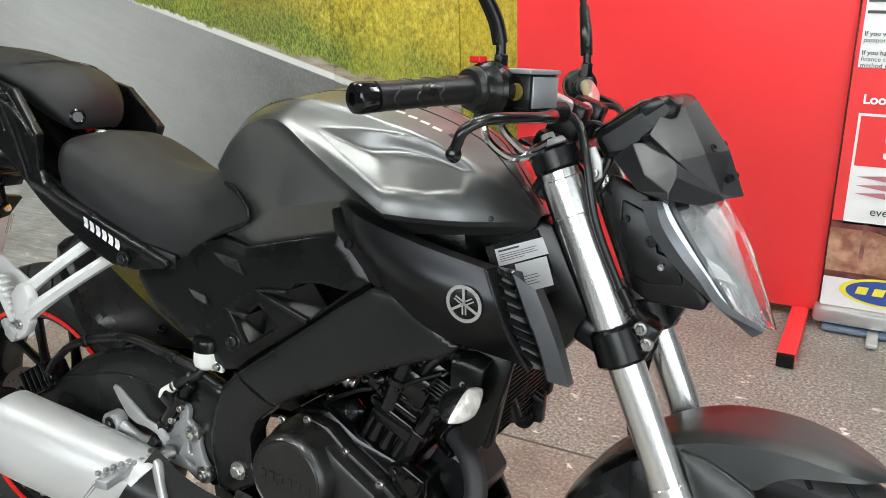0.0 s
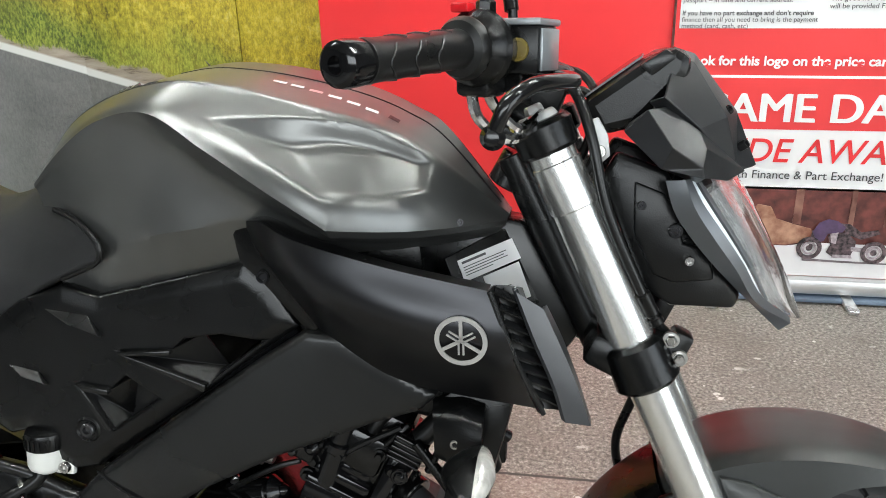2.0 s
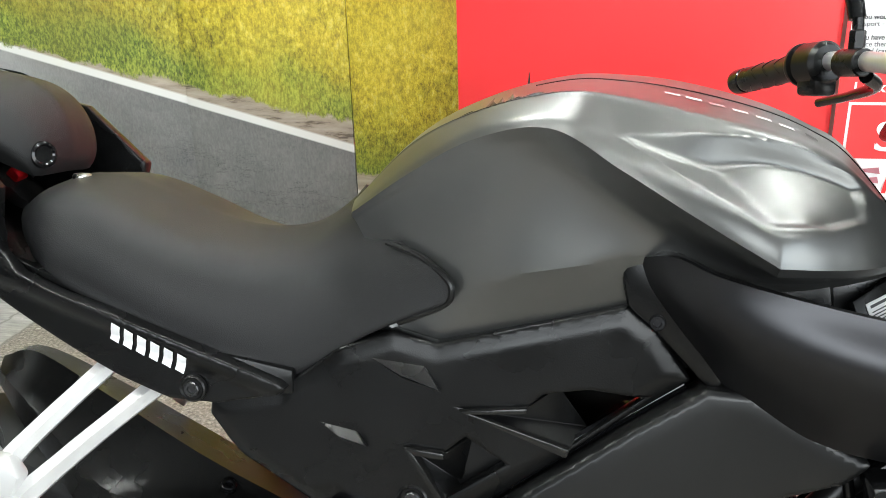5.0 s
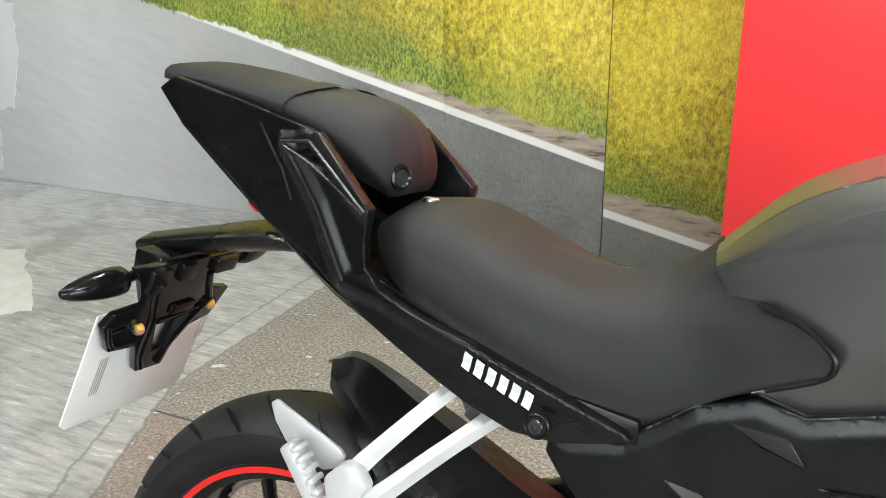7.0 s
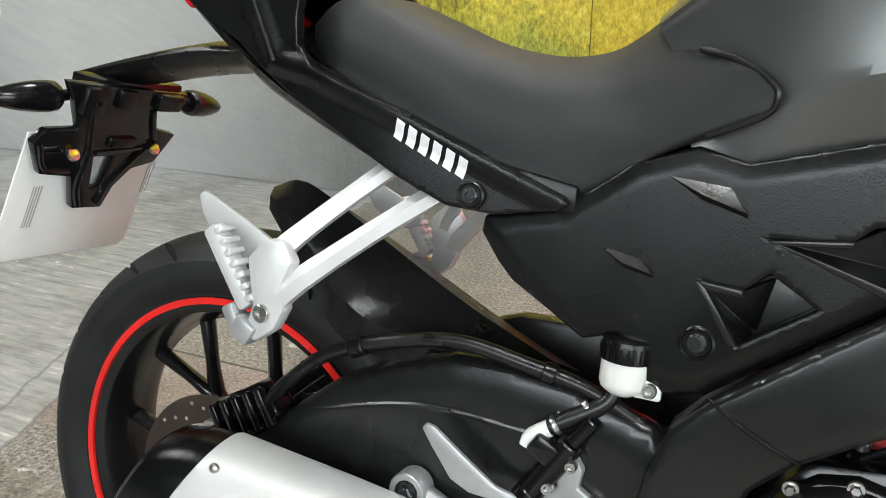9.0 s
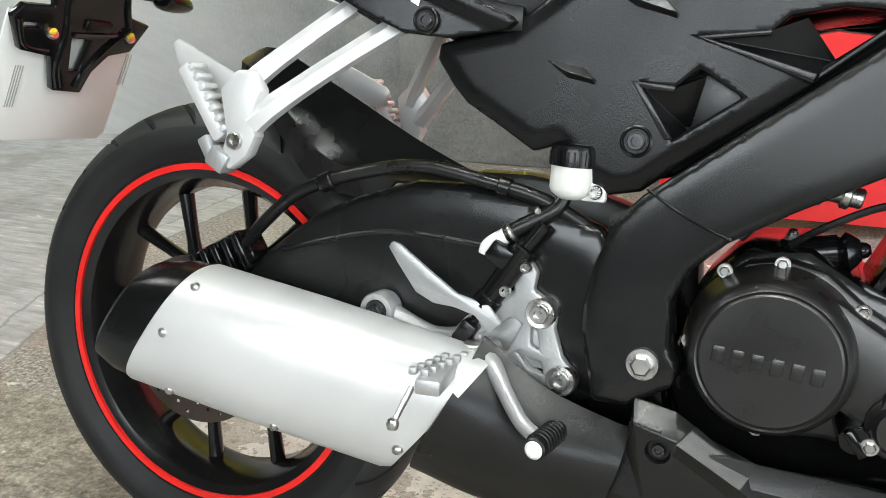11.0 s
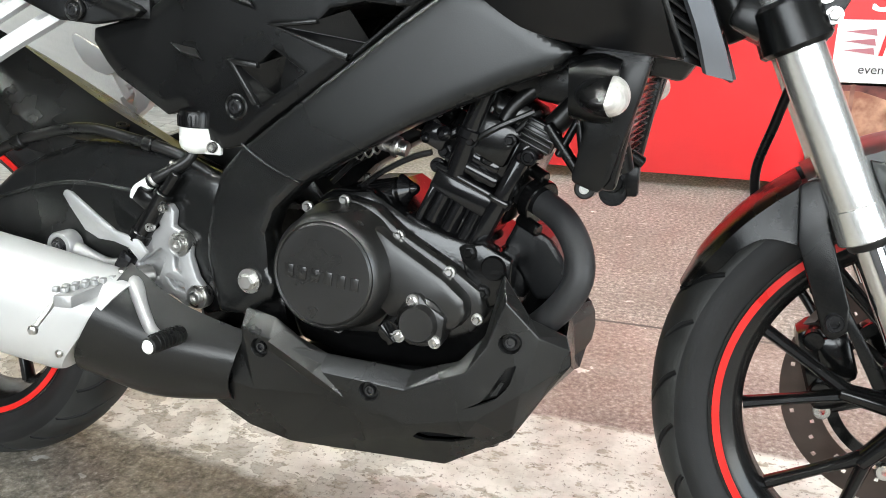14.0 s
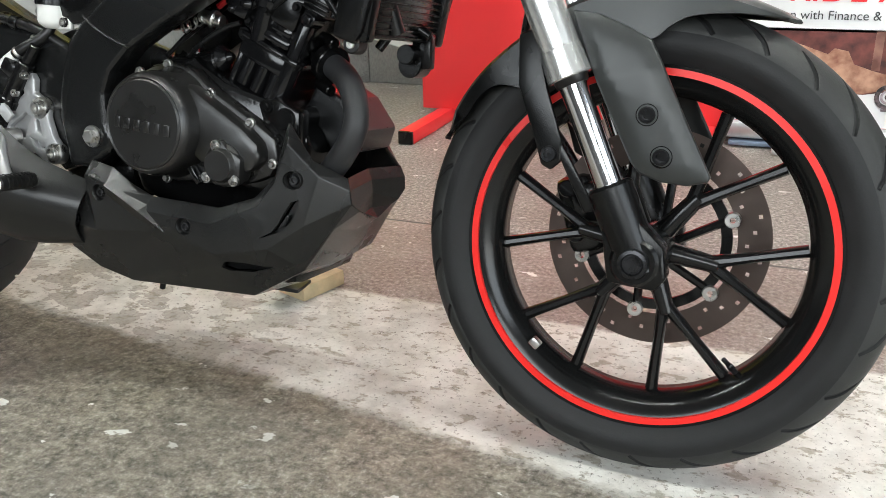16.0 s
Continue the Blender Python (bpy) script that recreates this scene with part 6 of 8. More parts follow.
def headlight():
    mid = [(1.236, 0, 0.902), (1.264, 0, 0.874), (1.290, 0, 0.830), (1.314, 0, 0.784), (1.328, 0, 0.752), (1.338, 0, 0.726)]
    q1 = [(1.228, -0.060, 0.898), (1.252, -0.064, 0.872), (1.278, -0.062, 0.832), (1.301, -0.052, 0.790), (1.317, -0.034, 0.752), (1.334, -0.008, 0.727)]
    q2 = [(1.200, -0.108, 0.890), (1.212, -0.112, 0.868), (1.234, -0.108, 0.838), (1.257, -0.094, 0.806), (1.282, -0.066, 0.767), (1.322, -0.020, 0.732)]
    q3 = [(1.194, -0.114, 0.890), (1.204, -0.119, 0.864), (1.226, -0.114, 0.832), (1.250, -0.099, 0.800), (1.277, -0.070, 0.760), (1.324, -0.018, 0.724)]
    q4 = [(1.176, -0.110, 0.888), (1.186, -0.110, 0.858), (1.204, -0.106, 0.832), (1.227, -0.098, 0.805), (1.256, -0.076, 0.774), (1.312, -0.020, 0.716)]
    lens = part("headlight", at_head(skin([mid, q1, q2], 28, 6, sym=True, thick=0.003)), LENS, bike, "clear wedge-shaped headlight lens", sharp=60)
    lens.visible_shadow = False
    part("bezel", at_head(skin([q2, q3, q4], 28, 4, sym=True, thick=0.004, flat=True)), BEZEL, lens, "graphite bezel beside the lens", sharp=20)

    def back(r, d, k):
        return [(x - d, y * k, z - 0.003) for x, y, z in r]
    part("reflector", at_head(skin([back(mid, 0.014, 1), back(q1, 0.016, 0.96), back(q2, 0.010, 0.985)], 16, 4, sym=True, thick=0.002)), MIRRORM, lens, "faceted bright reflector", sharp=8)
    def between(f, d):
        return [Vector(b).lerp(Vector(a), f) + Vector((-d, 0, -0.002)) for a, b in zip(q1[:5], q2[:5])]
    part("light_guide", at_head(both(skin([between(0.03, 0.005), between(0.24, 0.006)], 20, 2, thick=0.002))), GUIDE, lens, "milky white light guide along the lens edge")
    part("divider", at_head(both(skin([between(0.27, 0.004), between(0.40, 0.005)], 20, 2, thick=0.003))), BEZEL, lens, "grey inner bezel beside the reflector")
    for k in (1, -1):
        part("housing", at_head(box((1.206, -0.074 * k, 0.872), (0.016, 0.030, 0.034), (0, 35, -25 * k), 0.004)), GREYSATIN, lens)
    part("bulb", at_head(join(rod((1.205, 0, 0.835), (1.240, 0, 0.838), 0.010, 0.007), rod((1.215, 0, 0.79), (1.252, 0, 0.79), 0.008, 0.006))), STEEL, lens)
    shell = [(1.115, 0.885), (1.130, 0.912), (1.180, 0.894), (1.200, 0.850), (1.240, 0.797), (1.262, 0.766), (1.256, 0.752), (1.190, 0.757), (1.165, 0.772), (1.145, 0.815)]
    for sy in (-1, 1):
        def s(b):
            return at_head(b if sy < 0 else mirrored(b))
        br = part("lamp_bracket", s(plate(shell, -0.088, -0.070, bevel=0.005, warp=lambda x, z: 0.45 * max(0, x - 1.215))), PLASTIC, lens, "black lamp side bracket")
        part("bracket_step", s(plate([(1.148, 0.884), (1.177, 0.873), (1.192, 0.853), (1.198, 0.824), (1.225, 0.818), (1.231, 0.786), (1.192, 0.783), (1.170, 0.790), (1.150, 0.832)], -0.095, -0.087, bevel=0.003, warp=lambda x, z: 0.45 * max(0, x - 1.215))), PLASTIC, br)
        for x, z, r, m in ((1.156, 0.861, 0.0045, BLACKBOLT), (1.190, 0.837, 0.0075, BLACKBOLT), (1.205, 0.807, 0.0050, STEEL)):
            part("bolt", s(bolt((x, -0.0955, z), r, 0.004)), m, br)
    # instrument pod, cowl and side wings
    pod = part("instrument_pod", at_head(plate([(1.092, 0.958), (1.150, 1.000), (1.182, 1.016), (1.200, 1.004), (1.196, 0.985), (1.150, 0.935), (1.112, 0.925)], -0.068, 0.068, bevel=0.012)), PLASTIC, bike, "black instrument pod", sharp=20)
    face = plate([(-0.035, -0.055), (0.035, -0.055), (0.040, 0.0), (0.030, 0.055), (-0.030, 0.055), (-0.040, 0.0)], -0.001, 0.001, bevel=0)
    bmesh.ops.transform(face, matrix=Matrix.Translation((1.122, HY, 0.983)) @ Matrix.Rotation(radians(-36), 4, "Y") @ Matrix(((1, 0, 0, 0), (0, 0, 1, 0), (0, 1, 0, 0), (0, 0, 0, 1))), verts=face.verts)
    part("display_glass", face, GLOSS, pod, "dark glossy display")
    part("pod_rib", at_head(plate([(1.148, 0.996), (1.172, 1.012), (1.184, 1.004), (1.160, 0.985)], -0.071, 0.071, bevel=0.003)), GREYSATIN, pod)
    vp = dict(a=(1.172, -0.090, 0.966), b=(1.182, -0.054, 1.003), c=(1.202, -0.047, 0.999), d=(1.236, -0.060, 0.946), e=(1.208, -0.083, 0.936), f=(1.254, -0.026, 0.895), g=(1.272, -0.012, 0.891), h=(1.250, -0.028, 0.886),
              m=(1.188, 0, 1.013), n=(1.207, 0, 1.007), o=(1.254, 0, 0.948), p=(1.278, 0, 0.892), q=(1.158, -0.076, 0.960), r=(1.196, -0.068, 0.926))
    vb = facets(vp, ("abcd", "ade", "mbcn", "cnod", "dfe", "dof", "fopg", "efh", "fgh", "aerq", "ehr"))
    vis = part("fly_screen", at_head(both(vb)), SCREEN, pod, "dark grey faceted fly screen", sharp=12)
    for k, q in ((1, (1.238, -0.036, 0.950)), (1, (1.260, -0.016, 0.914)), (-1, (1.238, 0.036, 0.950)), (-1, (1.260, 0.016, 0.914))):
        part("bolt", at_head(bolt(q, 0.0052, 0.005, (0.62, -0.55 * k, 0.5))), BLACKBOLT, vis)
    for k in (1, -1):
        wp = dict(a=(1.134, -0.104, 0.934), b=(1.156, -0.104, 0.955), c=(1.180, -0.126, 0.921), d=(1.171, -0.114, 0.899), e=(1.211, -0.124, 0.893), f=(1.213, -0.103, 0.919), g=(1.176, -0.080, 0.957), h=(1.207, -0.084, 0.935),
                  i=(1.262, -0.034, 0.890), j=(1.240, -0.070, 0.884), k=(1.209, -0.120, 0.902), m=(1.140, -0.080, 0.940), n=(1.158, -0.080, 0.912), o=(1.206, -0.100, 0.884))
        w = facets(wp, ("abcd", "bghfkc", "ckd", "dke", "hif", "fijk", "kje", "mgb", "mba", "adn", "deon"))
        if k < 0:
            w = mirrored(w)
        part("side_wing", at_head(w), SCREEN, pod, "dark grey faceted wing under the clocks", sharp=12)


headlight()


# -- handlebar and controls
def handlebar():
    r = [(0.940, -0.330, 1.001), (1.000, -0.190, 1.012), (1.045, -0.085, 1.000), (1.058, -0.030, 0.985), (1.058, 0.030, 0.985), (1.045, 0.085, 1.000), (1.000, 0.190, 1.012), (0.961, 0.270, 1.009), (0.915, 0.385, 0.992)]
    bar = part("handlebar", tube(r, 0.0112, 14, 60), SILVER, bike, "silver tapered handlebar")
    part("bar_clamp", join(box((1.055, -0.035, 0.972), (0.045, 0.035, 0.055), (0, 20, 0), 0.008), box((1.055, 0.035, 0.972), (0.045, 0.035, 0.055), (0, 20, 0), 0.008), box((1.052, 0, 0.940), (0.06, 0.16, 0.025), (0, 25, 0), 0.008)), PLASTIC, bar, "black bar clamp")
    for a, b in ((Vector((0.940, -0.330, 1.001)), Vector((0.996, -0.200, 1.011))), (Vector((0.915, 0.385, 0.992)), Vector((0.963, 0.264, 1.009)))):
        d = (b - a).normalized()
        h = (b - a).length
        g = part("grip", lathe([(0.012, 0), (0.0165, 0.001), (0.0170, 0.006), (0.0164, 0.010), (0.0160, h * 0.5), (0.0166, h - 0.012), (0.0235, h - 0.010), (0.0265, h - 0.004), (0.0265, h), (0.012, h)], a, d, 28), HOSE, bar, "black rubber grip", sharp=30)
        for k in range(9):
            z = 0.022 + k * (h - 0.05) / 9
            c = a + d * z
            u = d.orthogonal().normalized()
            w = d.cross(u)
            pts = [c + d * (0.007 * abs(t - 2) - 0.007) + 0.0163 * (math.cos(t * 0.42 + k * 2.1) * u + math.sin(t * 0.42 + k * 2.1) * w) for t in range(5)]
            part("grip_rib", tube(pts, 0.0011, 5, 8), HOSE, g)
        part("bar_end", lathe([(0, 0.006), (0.006, 0.006), (0.0065, 0), (0.0125, 0), (0.0165, 0.003), (0.0175, 0.009), (0.0170, 0.024), (0.0135, 0.027), (0, 0.027)], a - d * 0.027, d, 28), GLOSS, g, "gloss black bar end weight")
    # right switch pod and throttle
    a, b = Vector((0.996, -0.200, 1.011)), Vector((1.020, -0.148, 1.010))
    pod = part("switch_pod", join(rod(a, a.lerp(b, 0.35), 0.029, 0.033, 28, 0.005), rod(a.lerp(b, 0.3), b, 0.0335, 0.026, 28, 0.006), box(a.lerp(b, 0.6) + Vector((-0.004, 0, -0.026)), (0.034, 0.036, 0.030), (0, 0, -25), 0.006)), PLASTIC, bar, "black throttle and switch housing")
    part("switch", box((0.992, -0.186, 1.0445), (0.018, 0.014, 0.008), (0, 0, -25), 0.002), REDLENS, pod, "red kill switch")
    part("throttle_cable", join(tube([(0.998, -0.176, 0.975), (1.005, -0.172, 0.950), (1.028, -0.150, 0.930), (1.048, -0.105, 0.936), (1.060, -0.06, 0.945)], 0.0052, 8), tube([(1.008, -0.160, 0.978), (1.020, -0.150, 0.955), (1.038, -0.130, 0.938), (1.055, -0.09, 0.95)], 0.0052, 8)), CHROME, pod, "bright metal throttle cable elbows")
    # master cylinder and lever
    mc = part("master_cylinder", join(box((1.046, -0.148, 1.010), (0.036, 0.058, 0.042), (0, 0, -13.6), 0.004), rod((1.030, -0.165, 0.985), (1.066, -0.085, 0.985), 0.013), box((1.030, -0.125, 0.992), (0.035, 0.03, 0.03), (0, 0, -22), 0.006)), PLASTIC, bar, "black brake fluid reservoir")
    part("reservoir_lid", box((1.046, -0.148, 1.0335), (0.040, 0.062, 0.006), (0, 0, -13.6), 0.002), LIDSHEEN, mc, "grey reservoir lid")
    # pale plate standing in for daylight mirrored by the gloss black front
    part("reservoir_sheen", box((1.0645, -0.1525, 1.010), (0.003, 0.050, 0.036), (0, 0, -13.6), 0.001), LIDSHEEN, mc, "pale grey plate painted as daylight sheen on the reservoir front")
    part("sight_glass", lathe([(0, 0.001), (0.007, 0.001), (0.0075, 0.003), (0.010, 0.003), (0.0105, 0), (0, -0.004)], (1.038, -0.1775, 1.010), (-0.235, -0.97, 0), 20), SIGHT, mc, "round sight glass")
    part("lever", join(tube([(1.058, -0.112, 0.980), (1.078, -0.160, 0.984), (1.088, -0.225, 0.986), (1.076, -0.275, 0.987), (1.061, -0.306, 0.985), (1.046, -0.325, 0.974), (1.037, -0.325, 0.955)], [0.009, 0.0095, 0.0075, 0.0065, 0.0062, 0.0062, 0.0060], 10, 40), lathe([(0, -0.0095), (0.0055, -0.0078), (0.0095, 0), (0.0055, 0.0078), (0, 0.0095)], (1.035, -0.324, 0.949), (0, 1, 0), 16)), GLOSS, bar, "black front brake lever")
    # left controls
    part("switch_pod", join(rod((0.964, 0.262, 1.009), (0.981, 0.225, 1.011), 0.026, 0.026, 24, 0.005), box((0.973, 0.243, 0.987), (0.032, 0.036, 0.03), (0, 0, 25), 0.006), rod((0.990, 0.205, 1.010), (1.005, 0.172, 1.010), 0.016)), PLASTIC, bar, "black switch housing")
    part("lever", tube([(1.012, 0.185, 0.995), (1.034, 0.225, 0.984), (1.026, 0.300, 0.972), (1.006, 0.370, 0.962)], [0.008, 0.0075, 0.006, 0.006], 10, 20), GLOSS, bar, "black clutch lever")
    for sy, foot in ((-1, Vector((1.008, -0.158, 1.030))), (1, Vector((1.000, 0.188, 1.024)))):
        k = foot + Vector((-0.002, 0.0, 0.052))
        e = k + Vector((-0.022, sy * 0.035, 0.055))
        h = e + Vector((-0.05, sy * 0.075, 0.075))
        st = part("mirror_stem", join(rod(foot, foot + Vector((0, 0, 0.022)), 0.009, seg=6), rod(foot + Vector((0, 0, 0.02)), k, 0.0062), tube([k - Vector((0, 0, 0.018)), k + Vector((-0.006, sy * 0.008, 0.012)), e], [0.0095, 0.0095, 0.0075], 12, 10), tube([e, e.lerp(h, 0.5) + Vector((0, 0, 0.01)), h], 0.0055, 10)), PLASTIC, bar, "black mirror stem")
        hd = skin([[(-0.075, 0, -0.005), (-0.03, 0, -0.032), (0.05, 0, -0.034), (0.085, 0, 0.0)], [(-0.075, 0.02, 0.005), (-0.03, 0.034, 0.0), (0.05, 0.032, 0.0), (0.085, 0.016, 0.01)], [(-0.07, 0, 0.02), (-0.03, 0, 0.036), (0.05, 0, 0.034), (0.08, 0, 0.02)]], 16, 5, thick=0.003)
        gl = plate([(-0.070, -0.004), (-0.03, -0.028), (0.05, -0.030), (0.080, 0.0), (0.076, 0.018), (0.05, 0.030), (-0.03, 0.031), (-0.066, 0.018)], -0.001, 0.001, bevel=0)
        m = Matrix.Translation(h + Vector((0.01, sy * 0.04, 0.02))) @ Matrix.Rotation(radians(-90), 4, "Z") @ Matrix.Diagonal((-sy, 1, 1, 1))
        for q in (hd, gl):
            bmesh.ops.transform(q, matrix=m, verts=q.verts)
            bmesh.ops.recalc_face_normals(q, faces=q.faces)
        part("mirror_shell", hd, PLASTIC, st, "black mirror shell")
        part("mirror_glass", gl, CHROME, st, "mirror glass")
    # hoses
    h1 = part("brake_hose", tube([(1.066, -0.085, 0.985), (1.086, -0.084, 0.972), (1.104, -0.096, 0.930), (1.122, -0.100, 0.860), (1.153, -0.096, 0.790), (1.176, -0.086, 0.745), (1.200, -0.050, 0.705), (1.180, 0.0, 0.66)], 0.0054, 10, 50), HOSE, bike, "black brake hose beside the fork")
    part("hose_ferrule", join(rod((1.160, -0.094, 0.776), (1.172, -0.088, 0.752), 0.0078), rod((1.173, -0.087, 0.750), (1.177, -0.085, 0.742), 0.0084)), PLASTIC, h1)
    part("hose_guide", plate([(1.098, 0.942), (1.110, 0.947), (1.120, 0.930), (1.123, 0.910), (1.114, 0.902), (1.104, 0.908), (1.100, 0.925)], -0.088, -0.083, bevel=0.0015), ALLOY, h1, "small silver hose guide plate")
    part("bolt", bolt((1.1125, -0.0885, 0.914), 0.0065, 0.004), STEEL, h1)
    part("brake_hose", tube([(1.180, 0.02, 0.66), (1.165, 0.05, 0.60), (1.150, 0.075, 0.53), (1.170, 0.088, 0.46), (1.215, 0.088, 0.40), (1.245, 0.080, 0.36)], 0.0058, 10, 40), HOSE, bike, "black brake hose to the caliper")
    part("cable", tube([(1.03, 0.12, 0.985), (1.085, 0.09, 0.985), (1.108, 0.04, 0.955), (1.095, 0.0, 0.90), (1.06, 0.01, 0.84), (1.04, 0.04, 0.78)], 0.0048, 8, 40), HOSE, bike)
    part("cable", tube([(1.05, -0.03, 0.965), (1.095, -0.02, 0.968), (1.115, -0.03, 0.935), (1.098, -0.035, 0.88), (1.078, -0.012, 0.84)], 0.0045, 8, 40), HOSE, bike)
    part("cable", tube([(1.02, 0.03, 0.93), (1.06, 0.05, 0.88), (1.085, 0.03, 0.80), (1.07, 0.0, 0.72)], 0.006, 8, 30), HOSE, bike)
    part("ignition_switch", join(rod((1.035, 0, 0.93), (1.025, 0, 0.955), 0.022), rod((1.025, 0, 0.955), (1.022, 0, 0.962), 0.014)), STEEL, bike)
    part("tank_front_hose", join(rod((1.022, 0.01, 0.905), (1.030, 0.01, 0.925), 0.018), rod((1.012, 0.012, 0.862), (1.030, 0.012, 0.895), 0.022)), PLASTIC, bike)


handlebar()

# -- engine


def cyl_frame():
    """The slanted axes of the cylinder: along it, and forward across it."""
    up = Vector((0.42, 0, 0.907)).normalized()
    return up, Vector((up.z, 0, -up.x))


def engine():
    up, fw = cyl_frame()
    o = Vector((0.812, -0.012, 0.455))

    def at(f, y, u):
        return o + fw * f + Vector((0, y, 0)) + up * u
    turn = (0, math.degrees(math.atan2(up.x, up.z)), 0)
    low = plate([(0.600, 0.36), (0.62, 0.45), (0.66, 0.495), (0.72, 0.50), (0.775, 0.468), (0.86, 0.445), (0.905, 0.40), (0.905, 0.33), (0.86, 0.29), (0.70, 0.275), (0.62, 0.30)], -0.085, 0.10, bevel=0.012)
    eng = part("engine", low, ENGINE, bike, "black single-cylinder engine block")
    part("rear_mount", box((0.535, -0.050, 0.310), (0.135, 0.05, 0.075), (0, -10, 0), 0.010), ENGINE, eng)
    # right case with its long lobe
    case = [(0.640, 0.465), (0.668, 0.486), (0.700, 0.492), (0.735, 0.484), (0.770, 0.456), (0.835, 0.420), (0.868, 0.398), (0.876, 0.372), (0.862, 0.348), (0.835, 0.336), (0.790, 0.326), (0.745, 0.330), (0.705, 0.326), (0.655, 0.338), (0.622, 0.372), (0.617, 0.420)]
    cs = part("engine_case", plate(case, -0.108, -0.080, bevel=0.006), CASE, eng, "black satin engine side case")
    raised = [(0.742, 0.468), (0.772, 0.448), (0.832, 0.413), (0.857, 0.392), (0.860, 0.370), (0.846, 0.354), (0.815, 0.350), (0.775, 0.352), (0.735, 0.380)]
    part("case_lobe", plate(raised, -0.132, -0.100, bevel=0.009), CASE, cs)
    cov = part("clutch_cover", join(lathe([(0, 0.0), (0.058, 0.0), (0.0605, -0.002), (0.0625, -0.0005), (0.066, -0.004), (0.0705, -0.014), (0.0715, -0.030), (0.080, -0.060), (0, -0.060)], (0.6955, -0.161, 0.409), (0, -1, 0), 72)), CASE, cs, "round black clutch cover", sharp=25)
    # raised lettering becomes plain raised bars
    for i in range(6):
        part("cover_mark", box((0.653 + 0.0165 * i, -0.1612, 0.4105 - 0.0016 * i), (0.0105, 0.0026, 0.0155), (0, 5, 0), 0.0009), CASE, cov)
    pump = part("pump_cover", join(lathe([(0, 0), (0.020, 0), (0.022, -0.003), (0.024, -0.010), (0.029, -0.014), (0.031, -0.030), (0, -0.030)], (0.806, -0.149, 0.361), (0, -1, 0), 40), plate([(0.790, 0.392), (0.806, 0.396), (0.815, 0.385), (0.838, 0.372), (0.834, 0.336), (0.815, 0.334), (0.795, 0.333), (0.780, 0.342), (0.778, 0.352), (0.786, 0.372)], -0.141, -0.110, bevel=0.005)), CASE, cs, "small round pump cover")
    for q in ((0.799, 0.387), (0.783, 0.343), (0.827, 0.342)):
        part("bolt", hexbolt((q[0], -0.1415, q[1]), 0.0052, 0.005), STEEL, pump)
    part("oil_filler", join(rod((0.769, -0.105, 0.350), (0.771, -0.142, 0.346), 0.016, 0.014), box((0.771, -0.147, 0.346), (0.026, 0.012, 0.008), (0, 55, 0), 0.002)), ENGINE, cs)
    for q in ((0.648, 0.476), (0.697, 0.488), (0.767, 0.453), (0.831, 0.417), (0.866, 0.365), (0.622, 0.405), (0.690, 0.330)):
        part("case_bolt", hexbolt((q[0], -0.1085, q[1]), 0.0047, 0.006), STEEL, cs)
    # cylinder, head and cover
    cyl = part("cylinder", box(at(-0.001, 0, 0.030), (0.080, 0.108, 0.075), turn, 0.006), GLOSS, eng, "gloss black cylinder with three ribs", sharp=30)
    for name, c, size in (("cylinder_band", at(-0.001, 0, 0.052), (0.084, 0.134, 0.026)), ("cylinder_post", at(-0.037, 0, 0.020), (0.010, 0.134, 0.050)), ("cylinder_post", at(0.034, 0, 0.020), (0.012, 0.134, 0.050)),
                          ("head_gasket", at(0.001, 0, 0.068), (0.094, 0.142, 0.009)), ("cylinder_foot", at(0, 0, -0.010), (0.102, 0.138, 0.018))):
        part(name, box(c, size, turn, 0.004), GLOSS, cyl)
    for k in range(3):
        part("rib", rod(at(-0.024 + 0.023 * k, -0.055, -0.002), at(-0.024 + 0.023 * k, -0.053, 0.044), 0.0108, 0.0098, 28, 0.006), GLOSS, cyl)
    part("cowl_inner", box((0.922, -0.010, 0.640), (0.135, 0.11, 0.055), (0, 12, 0), 0.010), PLASTIC, eng, "black inner panel over the cylinder head")
    part("frame_tube", tube([(0.675, 0.055, 0.60), (0.74, 0.055, 0.575), (0.80, 0.05, 0.60)], 0.016, 12), ENGINE, eng)
    head = part("cylinder_head", join(box(at(0, 0, 0.112), (0.106, 0.12, 0.055), turn, 0.010), box(at(-0.004, 0, 0.158), (0.092, 0.11, 0.040), turn, 0.014), box(at(0.0, -0.058, 0.125), (0.055, 0.02, 0.050), turn, 0.008)), ENGINE, eng, "black cylinder head")
    for f, y, u, r in ((-0.045, -0.060, 0.085, 0.006), (0.045, -0.060, 0.085, 0.006), (-0.045, -0.062, 0.066, 0.006), (0.046, -0.062, 0.066, 0.006), (0.02, -0.070, 0.135, 0.005), (-0.02, -0.070, 0.112, 0.005), (-0.048, -0.062, -0.01, 0.006), (0.048, -0.062, -0.01, 0.006)):
        part("head_bolt", hexbolt(at(f, y, u), r, 0.007), ENGINE, head)
    part("head_step", join(box(at(-0.006, -0.056, 0.082), (0.070, 0.024, 0.014), turn, 0.005), box(at(-0.002, -0.052, 0.096), (0.050, 0.022, 0.016), turn, 0.006)), GLOSS, head)
    part("intake_box", plate([(0.778, 0.600), (0.80, 0.612), (0.881, 0.622), (0.905, 0.603), (0.900, 0.575), (0.886, 0.518), (0.868, 0.458), (0.812, 0.438), (0.790, 0.495), (0.792, 0.554)], 0.015, 0.055, bevel=0.008), PLASTIC, head, "black box behind the cylinder head")
